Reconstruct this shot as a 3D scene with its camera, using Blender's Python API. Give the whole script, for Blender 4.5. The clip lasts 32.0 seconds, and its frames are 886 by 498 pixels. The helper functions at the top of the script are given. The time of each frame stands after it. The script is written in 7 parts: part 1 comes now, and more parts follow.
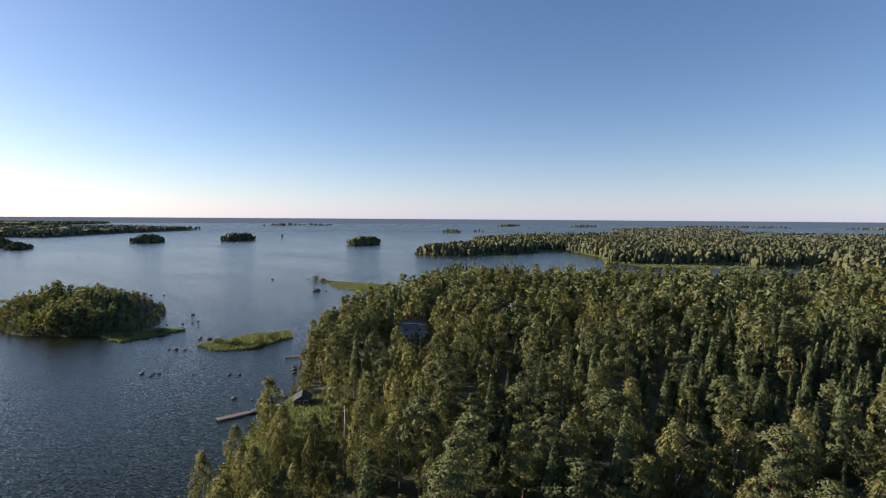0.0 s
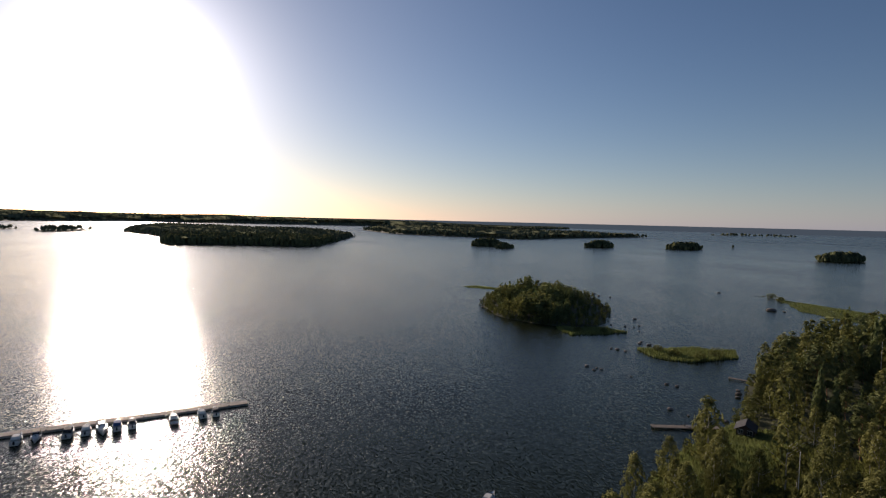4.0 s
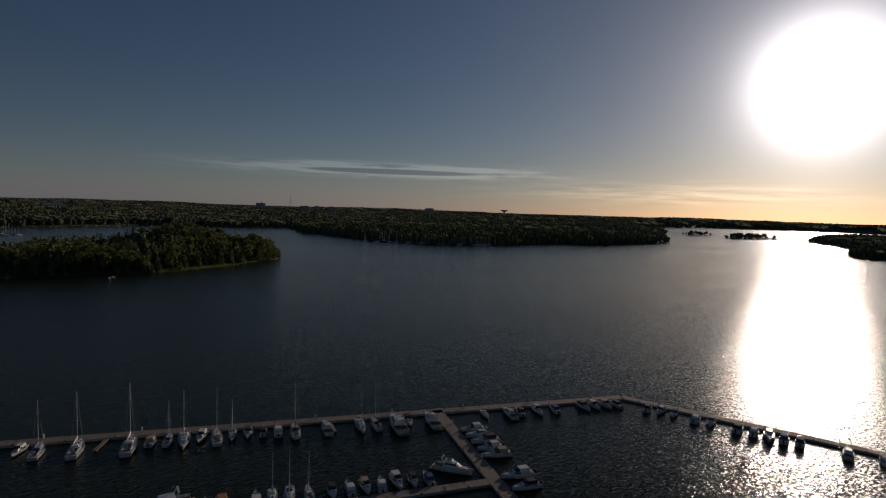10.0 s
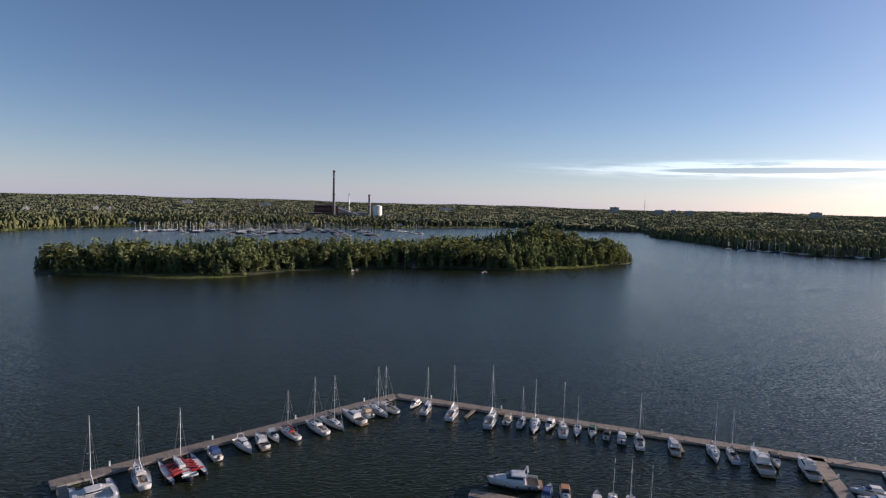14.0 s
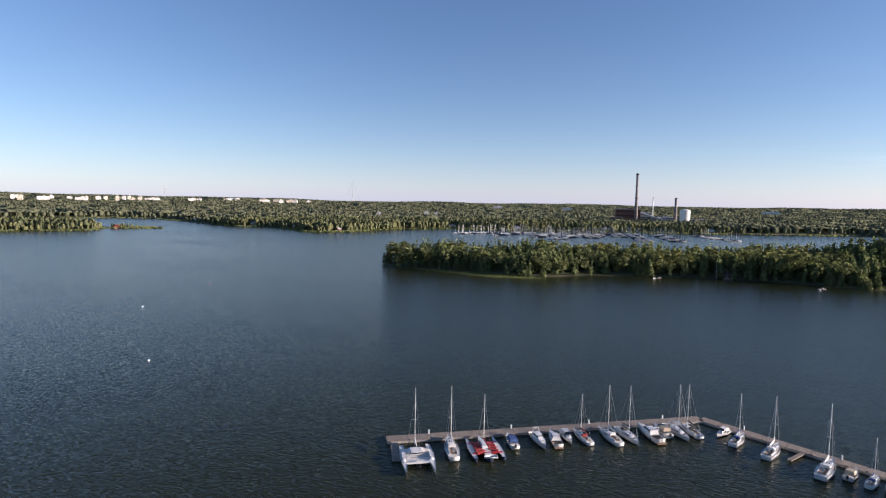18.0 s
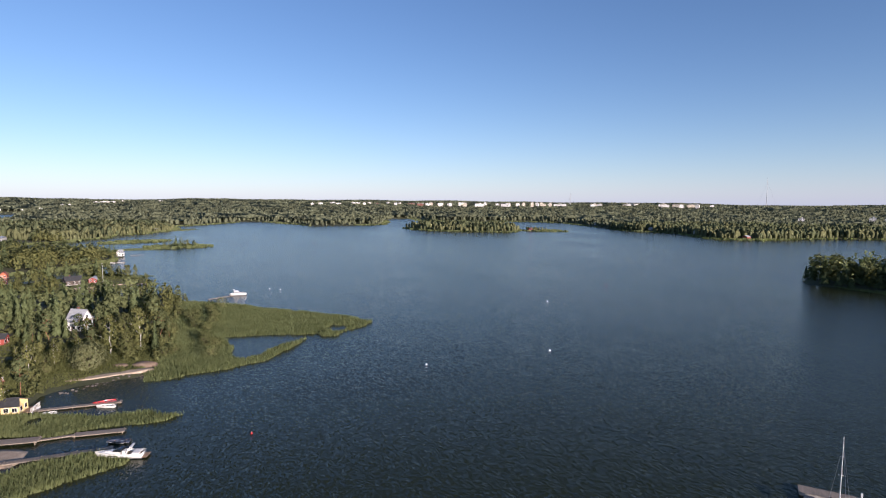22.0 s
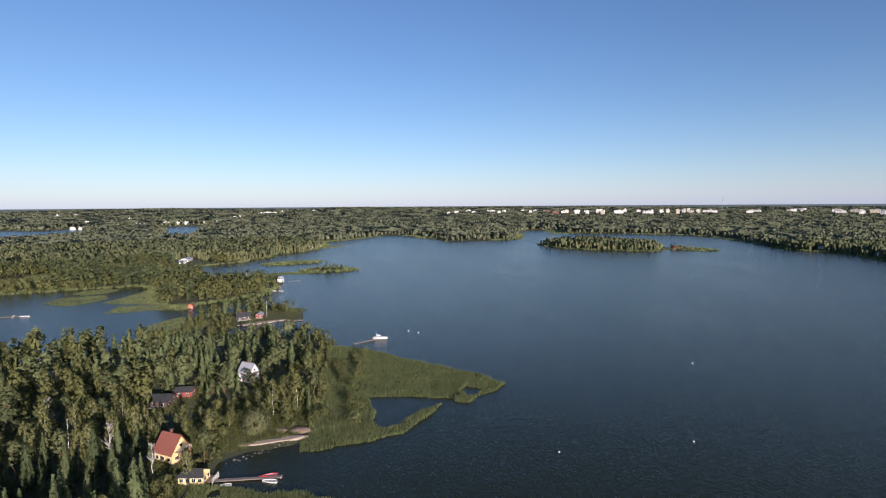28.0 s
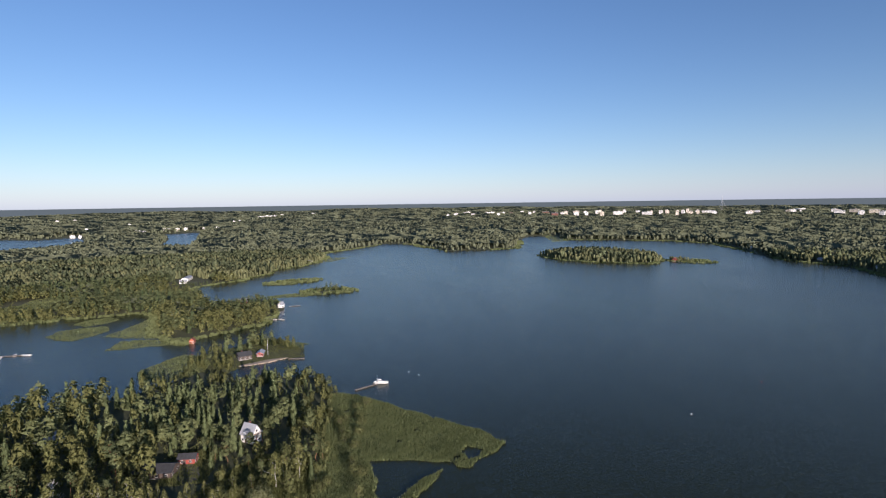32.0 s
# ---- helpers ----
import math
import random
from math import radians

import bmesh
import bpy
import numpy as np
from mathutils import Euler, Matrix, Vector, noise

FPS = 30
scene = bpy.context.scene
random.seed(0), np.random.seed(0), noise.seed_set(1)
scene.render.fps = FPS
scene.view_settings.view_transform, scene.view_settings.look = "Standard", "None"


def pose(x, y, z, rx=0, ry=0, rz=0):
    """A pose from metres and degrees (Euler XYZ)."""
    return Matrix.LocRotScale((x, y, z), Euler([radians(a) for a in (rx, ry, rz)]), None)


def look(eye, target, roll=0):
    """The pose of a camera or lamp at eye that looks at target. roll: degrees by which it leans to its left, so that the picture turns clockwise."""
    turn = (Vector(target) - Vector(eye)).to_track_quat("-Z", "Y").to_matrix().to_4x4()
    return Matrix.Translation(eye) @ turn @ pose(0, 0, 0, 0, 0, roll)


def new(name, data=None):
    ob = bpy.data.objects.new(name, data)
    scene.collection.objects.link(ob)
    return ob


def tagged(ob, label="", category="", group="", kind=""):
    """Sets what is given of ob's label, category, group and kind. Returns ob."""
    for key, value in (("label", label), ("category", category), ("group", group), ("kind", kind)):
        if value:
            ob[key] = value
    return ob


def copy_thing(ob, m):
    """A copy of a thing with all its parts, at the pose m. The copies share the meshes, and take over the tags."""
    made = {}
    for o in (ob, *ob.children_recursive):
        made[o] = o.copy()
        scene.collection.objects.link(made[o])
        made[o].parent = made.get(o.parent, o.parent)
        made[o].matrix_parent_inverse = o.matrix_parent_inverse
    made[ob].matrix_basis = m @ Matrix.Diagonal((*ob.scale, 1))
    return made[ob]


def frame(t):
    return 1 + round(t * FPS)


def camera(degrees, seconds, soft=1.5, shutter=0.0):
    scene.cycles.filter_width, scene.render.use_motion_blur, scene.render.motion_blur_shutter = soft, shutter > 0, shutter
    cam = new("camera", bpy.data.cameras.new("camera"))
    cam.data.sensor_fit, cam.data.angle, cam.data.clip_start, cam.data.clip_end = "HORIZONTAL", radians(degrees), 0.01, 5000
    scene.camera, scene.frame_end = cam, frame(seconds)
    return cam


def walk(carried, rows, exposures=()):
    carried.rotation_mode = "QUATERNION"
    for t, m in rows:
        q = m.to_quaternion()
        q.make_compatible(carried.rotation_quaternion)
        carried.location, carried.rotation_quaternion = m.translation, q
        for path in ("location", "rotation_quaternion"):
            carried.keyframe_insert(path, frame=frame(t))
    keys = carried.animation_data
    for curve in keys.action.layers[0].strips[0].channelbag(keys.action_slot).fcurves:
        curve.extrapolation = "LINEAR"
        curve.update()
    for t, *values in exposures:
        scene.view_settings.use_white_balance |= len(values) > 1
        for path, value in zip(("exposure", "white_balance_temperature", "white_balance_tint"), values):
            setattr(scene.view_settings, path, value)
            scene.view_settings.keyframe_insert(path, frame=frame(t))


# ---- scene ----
cam = camera(77.4, 32.0, soft=1.2)
PATH = [  # seconds, x, y, z, pitch, roll, yaw
    (0, 0.0, 0.0, 55.0, -3.21, -0.39, 29.43),
    (0.5, 0.0, 0.0, 55.0, -3.20, -0.48, 34.87),
    (1, 0.0, 0.0, 55.0, -3.13, -0.62, 42.35),
    (1.5, 0.0, 0.0, 55.0, -3.13, -0.85, 46.73),
    (2, 0.0, 0.0, 55.0, -3.06, -0.84, 50.58),
    (2.5, 0.0, 0.0, 55.0, -3.04, -0.98, 55.41),
    (3, 0.0, 0.0, 55.0, -3.06, -1.38, 62.61),
    (3.5, 0.0, 0.0, 55.0, -3.04, -1.33, 68.39),
    (5.5, 0.0, 0.0, 55.0, -3.40, -1.86, 90.42),
    (6, 0.0, 0.0, 55.0, -3.48, -1.90, 97.23),
    (6.5, 0.0, 0.0, 55.0, -3.51, -1.84, 101.43),
    (7, 0.0, 0.0, 55.0, -3.54, -1.90, 106.19),
    (7.5, 0.0, 0.0, 55.0, -3.58, -1.86, 110.94),
    (8, 0.0, 0.0, 55.0, -3.69, -1.74, 117.17),
    (8.5, 0.0, 0.0, 55.0, -3.80, -1.71, 122.58),
    (9, 0.0, 0.0, 55.0, -3.87, -1.80, 127.13),
    (9.5, 0.0, 0.0, 55.0, -3.96, -1.84, 132.18),
    (10, 0.0, 0.0, 55.0, -4.04, -1.84, 136.90),
    (10.5, 0.0, 0.0, 55.0, -4.13, -1.92, 141.73),
    (11, 0.0, 0.0, 55.0, -4.24, -1.87, 147.68),
    (11.5, 0.0, 0.0, 55.0, -4.38, -1.83, 156.04),
    (12, 0.0, 0.0, 55.0, -4.56, -1.77, 165.01),
    (12.5, 0.0, 0.0, 55.0, -4.67, -1.69, 169.45),
    (13, 0.0, 0.0, 55.0, -4.73, -1.63, 170.76),
    (13.5, 0.0, 0.0, 55.0, -4.72, -1.59, 171.66),
    (15.5, 0.0, 0.0, 55.0, -4.77, -1.58, 177.59),
    (16, 0.0, 0.0, 55.0, -4.84, -1.41, 182.19),
    (16.5, 0.0, 0.0, 55.0, -4.89, -1.29, 186.65),
    (17, 0.0, 0.0, 55.0, -4.92, -1.27, 190.35),
    (17.5, 0.0, 0.0, 55.0, -4.92, -1.15, 195.01),
    (18, 0.0, 0.0, 55.0, -4.93, -0.99, 202.62),
    (18.5, 0.0, 0.0, 55.0, -5.03, -0.90, 208.44),
    (19, 0.0, 0.0, 55.0, -5.13, -0.79, 214.11),
    (19.5, 0.0, 0.0, 55.0, -5.05, -0.65, 224.05),
    (20, 0.0, 0.0, 55.0, -4.99, -0.57, 227.04),
    (20.5, 0.0, 0.0, 55.0, -4.94, -0.52, 230.55),
    (21, 0.0, 0.0, 55.0, -4.95, -0.44, 233.89),
    (21.5, 0.0, 0.0, 55.0, -4.90, -0.39, 237.92),
    (22, 0.0, 0.0, 55.0, -4.86, -0.34, 242.14),
    (22.5, 0.0, 0.0, 55.0, -4.79, -0.22, 245.21),
    (23, 0.0, 0.0, 55.0, -4.75, -0.05, 250.83),
    (23.5, 0.0, 0.0, 55.0, -4.65, 0.05, 254.38),
    (24, 0.0, 0.0, 55.0, -4.54, 0.08, 256.06),
    (24.5, -0.6, -0.0, 58.0, -4.60, 0.13, 256.15),
    (25, -0.7, -0.2, 61.7, -4.60, 0.16, 256.14),
    (25.5, -0.5, -0.2, 65.1, -4.59, 0.17, 256.12),
    (27.5, -0.6, -0.2, 79.3, -4.54, 0.29, 256.01),
    (28, -0.5, -0.2, 83.0, -4.54, 0.37, 255.98),
    (28.5, -0.6, -0.2, 86.4, -4.55, 0.41, 255.98),
    (29, -0.4, -0.1, 90.5, -4.59, 0.47, 255.96),
    (29.5, -0.2, -0.2, 94.0, -4.62, 0.54, 255.95),
    (30, -0.1, -0.2, 97.7, -4.67, 0.57, 255.94),
    (30.5, -0.0, -0.4, 101.8, -4.76, 0.66, 255.92),
    (31, -0.0, -0.6, 105.8, -4.81, 0.66, 255.93),
    (31.5, 0.0, -0.6, 109.4, -4.86, 0.75, 255.92),
    (32, 0.2, -0.7, 112.5, -4.82, 0.81, 255.91),
]
EXPOSURES = [(0, 1.01, 5900, 24), (1, 0.91, 6000, 24), (2, 0.76, 6150, 24), (3, 0.41, 6250, 22), (3.5, 0.21, 6200, 22), (5.5, -1.24, 6150, 20), (6, -1.7, 6150, 20), (7, -2.3, 6150, 20), (8, -2.25, 6150, 20), (9, -2.12, 6150, 20), (10, -1.6, 6150, 20), (10.5, -1.32, 6150, 22), (11, -0.84, 6150, 24), (11.5, -0.54, 6150, 24), (12, -0.09, 6150, 24), (12.5, 0.31, 6000, 24), (13.5, 0.51, 5900, 24), (16, 0.96, 5850, 24), (19, 1.06, 5800, 24), (22, 0.91, 5650, 24), (24, 0.74, 5550, 22), (32, 0.74, 5550, 22)]
walk(cam, [(t, pose(x, y, z, 90 + p, r, w)) for t, x, y, z, p, r, w in PATH], EXPOSURES)

# ---- light: a low evening sun over the water, clear sky ----
SUN_AZ, SUN_EL = radians(103.1), radians(11.6)  # azimuth counted from +y towards -x
SUN_DIR = Vector((-math.sin(SUN_AZ) * math.cos(SUN_EL), math.cos(SUN_AZ) * math.cos(SUN_EL), math.sin(SUN_EL)))


def node(tree, kind, where=None, **values):
    n = tree.nodes.new(kind)
    for key, value in values.items():
        n.inputs[key.replace("_", " ")].default_value = value
    return n


def math_node(tree, op, a, b=None):
    n = tree.nodes.new("ShaderNodeMath")
    n.operation = op
    for slot, v in ((0, a), (1, b)):
        if v is None:
            continue
        if isinstance(v, (int, float)):
            n.inputs[slot].default_value = v
        else:
            tree.links.new(v, n.inputs[slot])
    return n.outputs[0]


def ramp(tree, fac, stops):
    n = tree.nodes.new("ShaderNodeValToRGB")
    els = n.color_ramp.elements
    while len(els) < len(stops):
        els.new(0.5)
    for e, (p, c) in zip(els, stops):
        e.position, e.color = p, (*c, 1) if len(c) == 3 else c
    tree.links.new(fac, n.inputs[0])
    return n.outputs[0]


def mix_rgb(tree, fac, a, b, blend="MIX"):
    n = tree.nodes.new("ShaderNodeMix")
    n.data_type, n.blend_type = "RGBA", blend
    for slot, v in ((0, fac), (6, a), (7, b)):
        if isinstance(v, (int, float)):
            n.inputs[slot].default_value = v
        elif isinstance(v, tuple):
            n.inputs[slot].default_value = (*v, 1)
        else:
            tree.links.new(v, n.inputs[slot])
    return n.outputs[2]


def build_world():
    w = bpy.data.worlds.new("sky")
    scene.world = w
    w.use_nodes = True
    tr = w.node_tree
    tr.nodes.clear()
    sky = tr.nodes.new("ShaderNodeTexSky")
    sky.sky_type, sky.sun_disc = "NISHITA", False
    sky.sun_elevation, sky.sun_rotation = SUN_EL, -SUN_AZ
    sky.altitude, sky.air_density, sky.dust_density, sky.ozone_density = 50, 1.0, 0.45, 2.8
    co = tr.nodes.new("ShaderNodeTexCoord")
    sep = tr.nodes.new("ShaderNodeSeparateXYZ")
    tr.links.new(co.outputs["Generated"], sep.inputs[0])
    x, y, z = sep.outputs
    # glare of haze close round the sun
    dot = tr.nodes.new("ShaderNodeVectorMath")
    dot.operation = "DOT_PRODUCT"
    tr.links.new(co.outputs["Generated"], dot.inputs[0])
    dot.inputs[1].default_value = SUN_DIR
    d = math_node(tr, "MAXIMUM", dot.outputs["Value"], 0.0)
    core = math_node(tr, "MULTIPLY", math_node(tr, "POWER", d, 400.0), 130.0)
    halo = math_node(tr, "MULTIPLY", math_node(tr, "POWER", d, 90.0), 14.0)
    wide = math_node(tr, "MULTIPLY", math_node(tr, "POWER", d, 8.0), 1.2)
    glare = math_node(tr, "ADD", math_node(tr, "ADD", core, halo), wide)
    glow = mix_rgb(tr, 1.0, (1.0, 0.95, 0.86), glare, "MULTIPLY")
    lit = mix_rgb(tr, 1.0, sky.outputs[0], glow, "ADD")
    # pale haze low over the horizon
    low = math_node(tr, "POWER", 2.718, math_node(tr, "MULTIPLY", math_node(tr, "ABSOLUTE", z), -14.0))
    lit = mix_rgb(tr, 1.0, lit, mix_rgb(tr, 1.0, (1.7, 2.0, 2.9), low, "MULTIPLY"), "ADD")
    # thin bank of stratus low over the southern shore, cirrus under the sun
    az = math_node(tr, "ARCTAN2", math_node(tr, "MULTIPLY", x, -1.0), y)
    el = math_node(tr, "ARCSINE", z)
    comb = tr.nodes.new("ShaderNodeCombineXYZ")
    tr.links.new(math_node(tr, "MULTIPLY", az, 9.0), comb.inputs[0])
    tr.links.new(math_node(tr, "MULTIPLY", el, 130.0), comb.inputs[1])
    ns = node(tr, "ShaderNodeTexNoise", Scale=1.0, Detail=6.0, Roughness=0.6)
    tr.links.new(comb.outputs[0], ns.inputs["Vector"])

    def bump(v, centre, width):
        q = math_node(tr, "DIVIDE", math_node(tr, "SUBTRACT", v, centre), width)
        return math_node(tr, "POWER", 2.718, math_node(tr, "MULTIPLY", math_node(tr, "MULTIPLY", q, q), -1.0))

    bank = math_node(tr, "MULTIPLY", bump(az, radians(143), radians(11)), bump(el, radians(3.85), radians(0.5)))
    cirrus = math_node(tr, "MULTIPLY", bump(az, radians(116), radians(13)), bump(el, radians(2.2), radians(0.9)))
    cover = math_node(tr, "ADD", math_node(tr, "MULTIPLY", bank, 6.0), math_node(tr, "MULTIPLY", cirrus, 0.9))
    cover = math_node(tr, "MULTIPLY", cover, math_node(tr, "MULTIPLY", math_node(tr, "SUBTRACT", ns.outputs[0], 0.38), 4.2))
    cl = tr.nodes.new("ShaderNodeClamp")
    tr.links.new(cover, cl.inputs[0])
    clouded = mix_rgb(tr, cl.outputs[0], lit, mix_rgb(tr, 1.0, lit, (1.62, 1.52, 1.46), "MULTIPLY"))
    # the bank's grey body inside its bright edge
    body = math_node(tr, "MULTIPLY", bump(az, radians(142), radians(9)), bump(el, radians(3.72), radians(0.27)))
    body = math_node(tr, "MULTIPLY", math_node(tr, "SUBTRACT", math_node(tr, "MULTIPLY", body, math_node(tr, "ADD", ns.outputs[0], 0.5)), 0.3), 5.5)
    cl2 = tr.nodes.new("ShaderNodeClamp")
    tr.links.new(body, cl2.inputs[0])
    clouded = mix_rgb(tr, cl2.outputs[0], clouded, mix_rgb(tr, 1.0, lit, (0.80, 0.80, 0.84), "MULTIPLY"))
    # sea and land past the edge of the ground sheet
    below = math_node(tr, "LESS_THAN", z, -0.0022)
    out = mix_rgb(tr, below, clouded, mix_rgb(tr, math_node(tr, "GREATER_THAN", math_node(tr, "SUBTRACT", x, y), 0.0), (0.85, 1.1, 1.3), (1.22, 1.38, 1.3)))
    bg = tr.nodes.new("ShaderNodeBackground")
    bg.inputs[1].default_value = 0.071
    tr.links.new(out, bg.inputs[0])
    o = tr.nodes.new("ShaderNodeOutputWorld")
    tr.links.new(bg.outputs[0], o.inputs[0])


build_world()
lamp = bpy.data.lights.new("sun", "SUN")
lamp.energy, lamp.angle, lamp.color = 4.7, radians(0.53), (1.0, 0.83, 0.61)
sun = new("sun", lamp)
sun.matrix_world = look(SUN_DIR * 3000, (0, 0, 0))

# ---- materials ----


def material(name, rough=0.7, metal=0.0, spec=0.5):
    m = bpy.data.materials.new(name)
    m.use_nodes = True
    tr = m.node_tree
    return m, tr, tr.nodes["Principled BSDF"]


def varied(name, stops, scale=2.0, rough=0.75, metal=0.0, bump=0.0, per_object=0.0, stretch=(1, 1, 1), fine=8.0, spec=0.5):
    """A surface whose colour runs through stops by noise at two scales, with relief."""
    m, tr, b = material(name)
    b.inputs["Roughness"].default_value, b.inputs["Metallic"].default_value = rough, metal
    b.inputs["Specular IOR Level"].default_value = spec
    co = tr.nodes.new("ShaderNodeTexCoord")
    mp = tr.nodes.new("ShaderNodeMapping")
    mp.inputs["Scale"].default_value = stretch
    tr.links.new(co.outputs["Object"], mp.inputs[0])
    a = node(tr, "ShaderNodeTexNoise", Scale=scale, Detail=5.0, Roughness=0.6)
    f = node(tr, "ShaderNodeTexNoise", Scale=scale * fine, Detail=4.0, Roughness=0.65)
    for n in (a, f):
        tr.links.new(mp.outputs[0], n.inputs["Vector"])
    v = math_node(tr, "ADD", math_node(tr, "MULTIPLY", a.outputs[0], 0.6), math_node(tr, "MULTIPLY", f.outputs[0], 0.4))
    if per_object:
        info = tr.nodes.new("ShaderNodeObjectInfo")
        v = math_node(tr, "ADD", v, math_node(tr, "MULTIPLY", math_node(tr, "SUBTRACT", info.outputs["Random"], 0.5), per_object))
    col = ramp(tr, v, stops)
    tr.links.new(col, b.inputs["Base Color"])
    if bump:
        bp = node(tr, "ShaderNodeBump", Strength=bump, Distance=0.05)
        tr.links.new(f.outputs[0], bp.inputs["Height"])
        tr.links.new(bp.outputs[0], b.inputs["Normal"])
    return m


def leaves(name, dark, light, spread=0.35, through_light=0.3, island=0.3, clumps=False):
    """Foliage: matt, lets light through, each clump a little different."""
    m, tr, b = material(name)
    geo = tr.nodes.new("ShaderNodeNewGeometry")
    info = tr.nodes.new("ShaderNodeObjectInfo")
    v = math_node(tr, "ADD", math_node(tr, "MULTIPLY", geo.outputs["Random Per Island"], island), math_node(tr, "MULTIPLY", info.outputs["Random"], spread))
    n = node(tr, "ShaderNodeTexNoise", Scale=0.09, Detail=2.0)
    tr.links.new(geo.outputs["Position"], n.inputs["Vector"])
    v = math_node(tr, "ADD", v, math_node(tr, "MULTIPLY", math_node(tr, "SUBTRACT", n.outputs[0], 0.5), 0.9))
    if clumps:  # leaf masses on crowns that are one closed skin
        tuft = node(tr, "ShaderNodeTexNoise", Scale=0.75, Detail=3.0, Roughness=0.65)
        tr.links.new(geo.outputs["Position"], tuft.inputs["Vector"])
        v = math_node(tr, "ADD", v, math_node(tr, "MULTIPLY", math_node(tr, "SUBTRACT", tuft.outputs[0], 0.5), 0.9))
    col = ramp(tr, v, [(0.0, dark), (0.9, light)])
    tr.nodes.remove(b)
    b = tr.nodes.new("ShaderNodeBsdfDiffuse")
    tr.links.new(col, b.inputs[0])
    t2 = tr.nodes.new("ShaderNodeBsdfTranslucent")
    tr.links.new(mix_rgb(tr, 1.0, col, (1.04, 1.08, 0.75), "MULTIPLY"), t2.inputs[0])
    mx = tr.nodes.new("ShaderNodeMixShader")
    mx.inputs[0].default_value = through_light
    tr.links.new(b.outputs[0], mx.inputs[1])
    tr.links.new(t2.outputs[0], mx.inputs[2])
    if clumps:
        bp = node(tr, "ShaderNodeBump", Strength=0.45, Distance=0.9)
        tr.links.new(tuft.outputs[0], bp.inputs["Height"])
        tr.links.new(bp.outputs[0], b.inputs["Normal"])
        tr.links.new(bp.outputs[0], t2.inputs["Normal"])
    tr.links.new(mx.outputs[0], tr.nodes["Material Output"].inputs[0])
    return m


def water_material():
    m, tr, b = material("sea_water")
    b.inputs["Base Color"].default_value = (0.018, 0.0225, 0.0095, 1)
    b.inputs["Roughness"].default_value = 0.12
    b.inputs["IOR"].default_value = 1.23
    b.inputs["Specular Tint"].default_value = (1.0, 0.97, 0.62, 1)
    geo = tr.nodes.new("ShaderNodeNewGeometry")
    last = None
    for sc, st, size, di in (((0.34, 0.95, 1), 1.0, 0.32, 0.27), ((0.9, 1.6, 1), 1.0, 0.6, 0.2), ((0.012, 0.02, 1), 1.0, 0.2, 1.2)):
        mp = tr.nodes.new("ShaderNodeMapping")
        mp.inputs["Scale"].default_value = sc
        mp.inputs["Rotation"].default_value = (0, 0, radians(25))
        tr.links.new(geo.outputs["Position"], mp.inputs[0])
        n = node(tr, "ShaderNodeTexNoise", Scale=1.0, Detail=3.0, Roughness=0.55)
        tr.links.new(mp.outputs[0], n.inputs["Vector"])
        bp = node(tr, "ShaderNodeBump", Strength=size, Distance=di)
        tr.links.new(n.outputs[0], bp.inputs["Height"])
        if last:
            tr.links.new(last, bp.inputs["Normal"])
        last = bp.outputs[0]
    # ruffled and calmer patches
    mp = tr.nodes.new("ShaderNodeMapping")
    mp.inputs["Scale"].default_value = (0.004, 0.011, 1)
    mp.inputs["Rotation"].default_value = (0, 0, radians(-15))
    tr.links.new(geo.outputs["Position"], mp.inputs[0])
    n = node(tr, "ShaderNodeTexNoise", Scale=1.0, Detail=5.0, Roughness=0.6)
    tr.links.new(mp.outputs[0], n.inputs["Vector"])
    rg = math_node(tr, "ADD", math_node(tr, "MULTIPLY", n.outputs[0], 0.12), 0.05)
    # the open water further out is rougher than the sheltered bay
    dist = tr.nodes.new("ShaderNodeVectorMath")
    dist.operation = "LENGTH"
    tr.links.new(geo.outputs["Position"], dist.inputs[0])
    out = math_node(tr, "MULTIPLY", math_node(tr, "MINIMUM", math_node(tr, "MULTIPLY", dist.outputs["Value"], 1 / 2200), 1.0), 0.16)
    rg = math_node(tr, "ADD", rg, out)
    tr.links.new(rg, b.inputs["Roughness"])
    # wavelets too small to shape: each facet tilts a little, a few of them much
    mp = tr.nodes.new("ShaderNodeMapping")
    mp.inputs["Scale"].default_value = (1.5, 3.0, 1)
    mp.inputs["Rotation"].default_value = (0, 0, radians(13))
    tr.links.new(geo.outputs["Position"], mp.inputs[0])
    cell = node(tr, "ShaderNodeTexVoronoi", Scale=1.0)
    cell.feature = "F1"
    tr.links.new(mp.outputs[0], cell.inputs["Vector"])
    sc = tr.nodes.new("ShaderNodeSeparateColor")
    tr.links.new(cell.outputs["Color"], sc.inputs[0])
    tilt = tr.nodes.new("ShaderNodeCombineXYZ")
    for i in (0, 1):
        q = math_node(tr, "SUBTRACT", sc.outputs[i], 0.5)
        tr.links.new(math_node(tr, "MULTIPLY", math_node(tr, "MULTIPLY", q, math_node(tr, "MULTIPLY", q, q)), 1.0), tilt.inputs[i])
    add = tr.nodes.new("ShaderNodeVectorMath")
    add.operation = "ADD"
    tr.links.new(last, add.inputs[0])
    tr.links.new(tilt.outputs[0], add.inputs[1])
    nz = tr.nodes.new("ShaderNodeVectorMath")
    nz.operation = "NORMALIZE"
    tr.links.new(add.outputs[0], nz.inputs[0])
    tr.links.new(nz.outputs[0], b.inputs["Normal"])
    return m


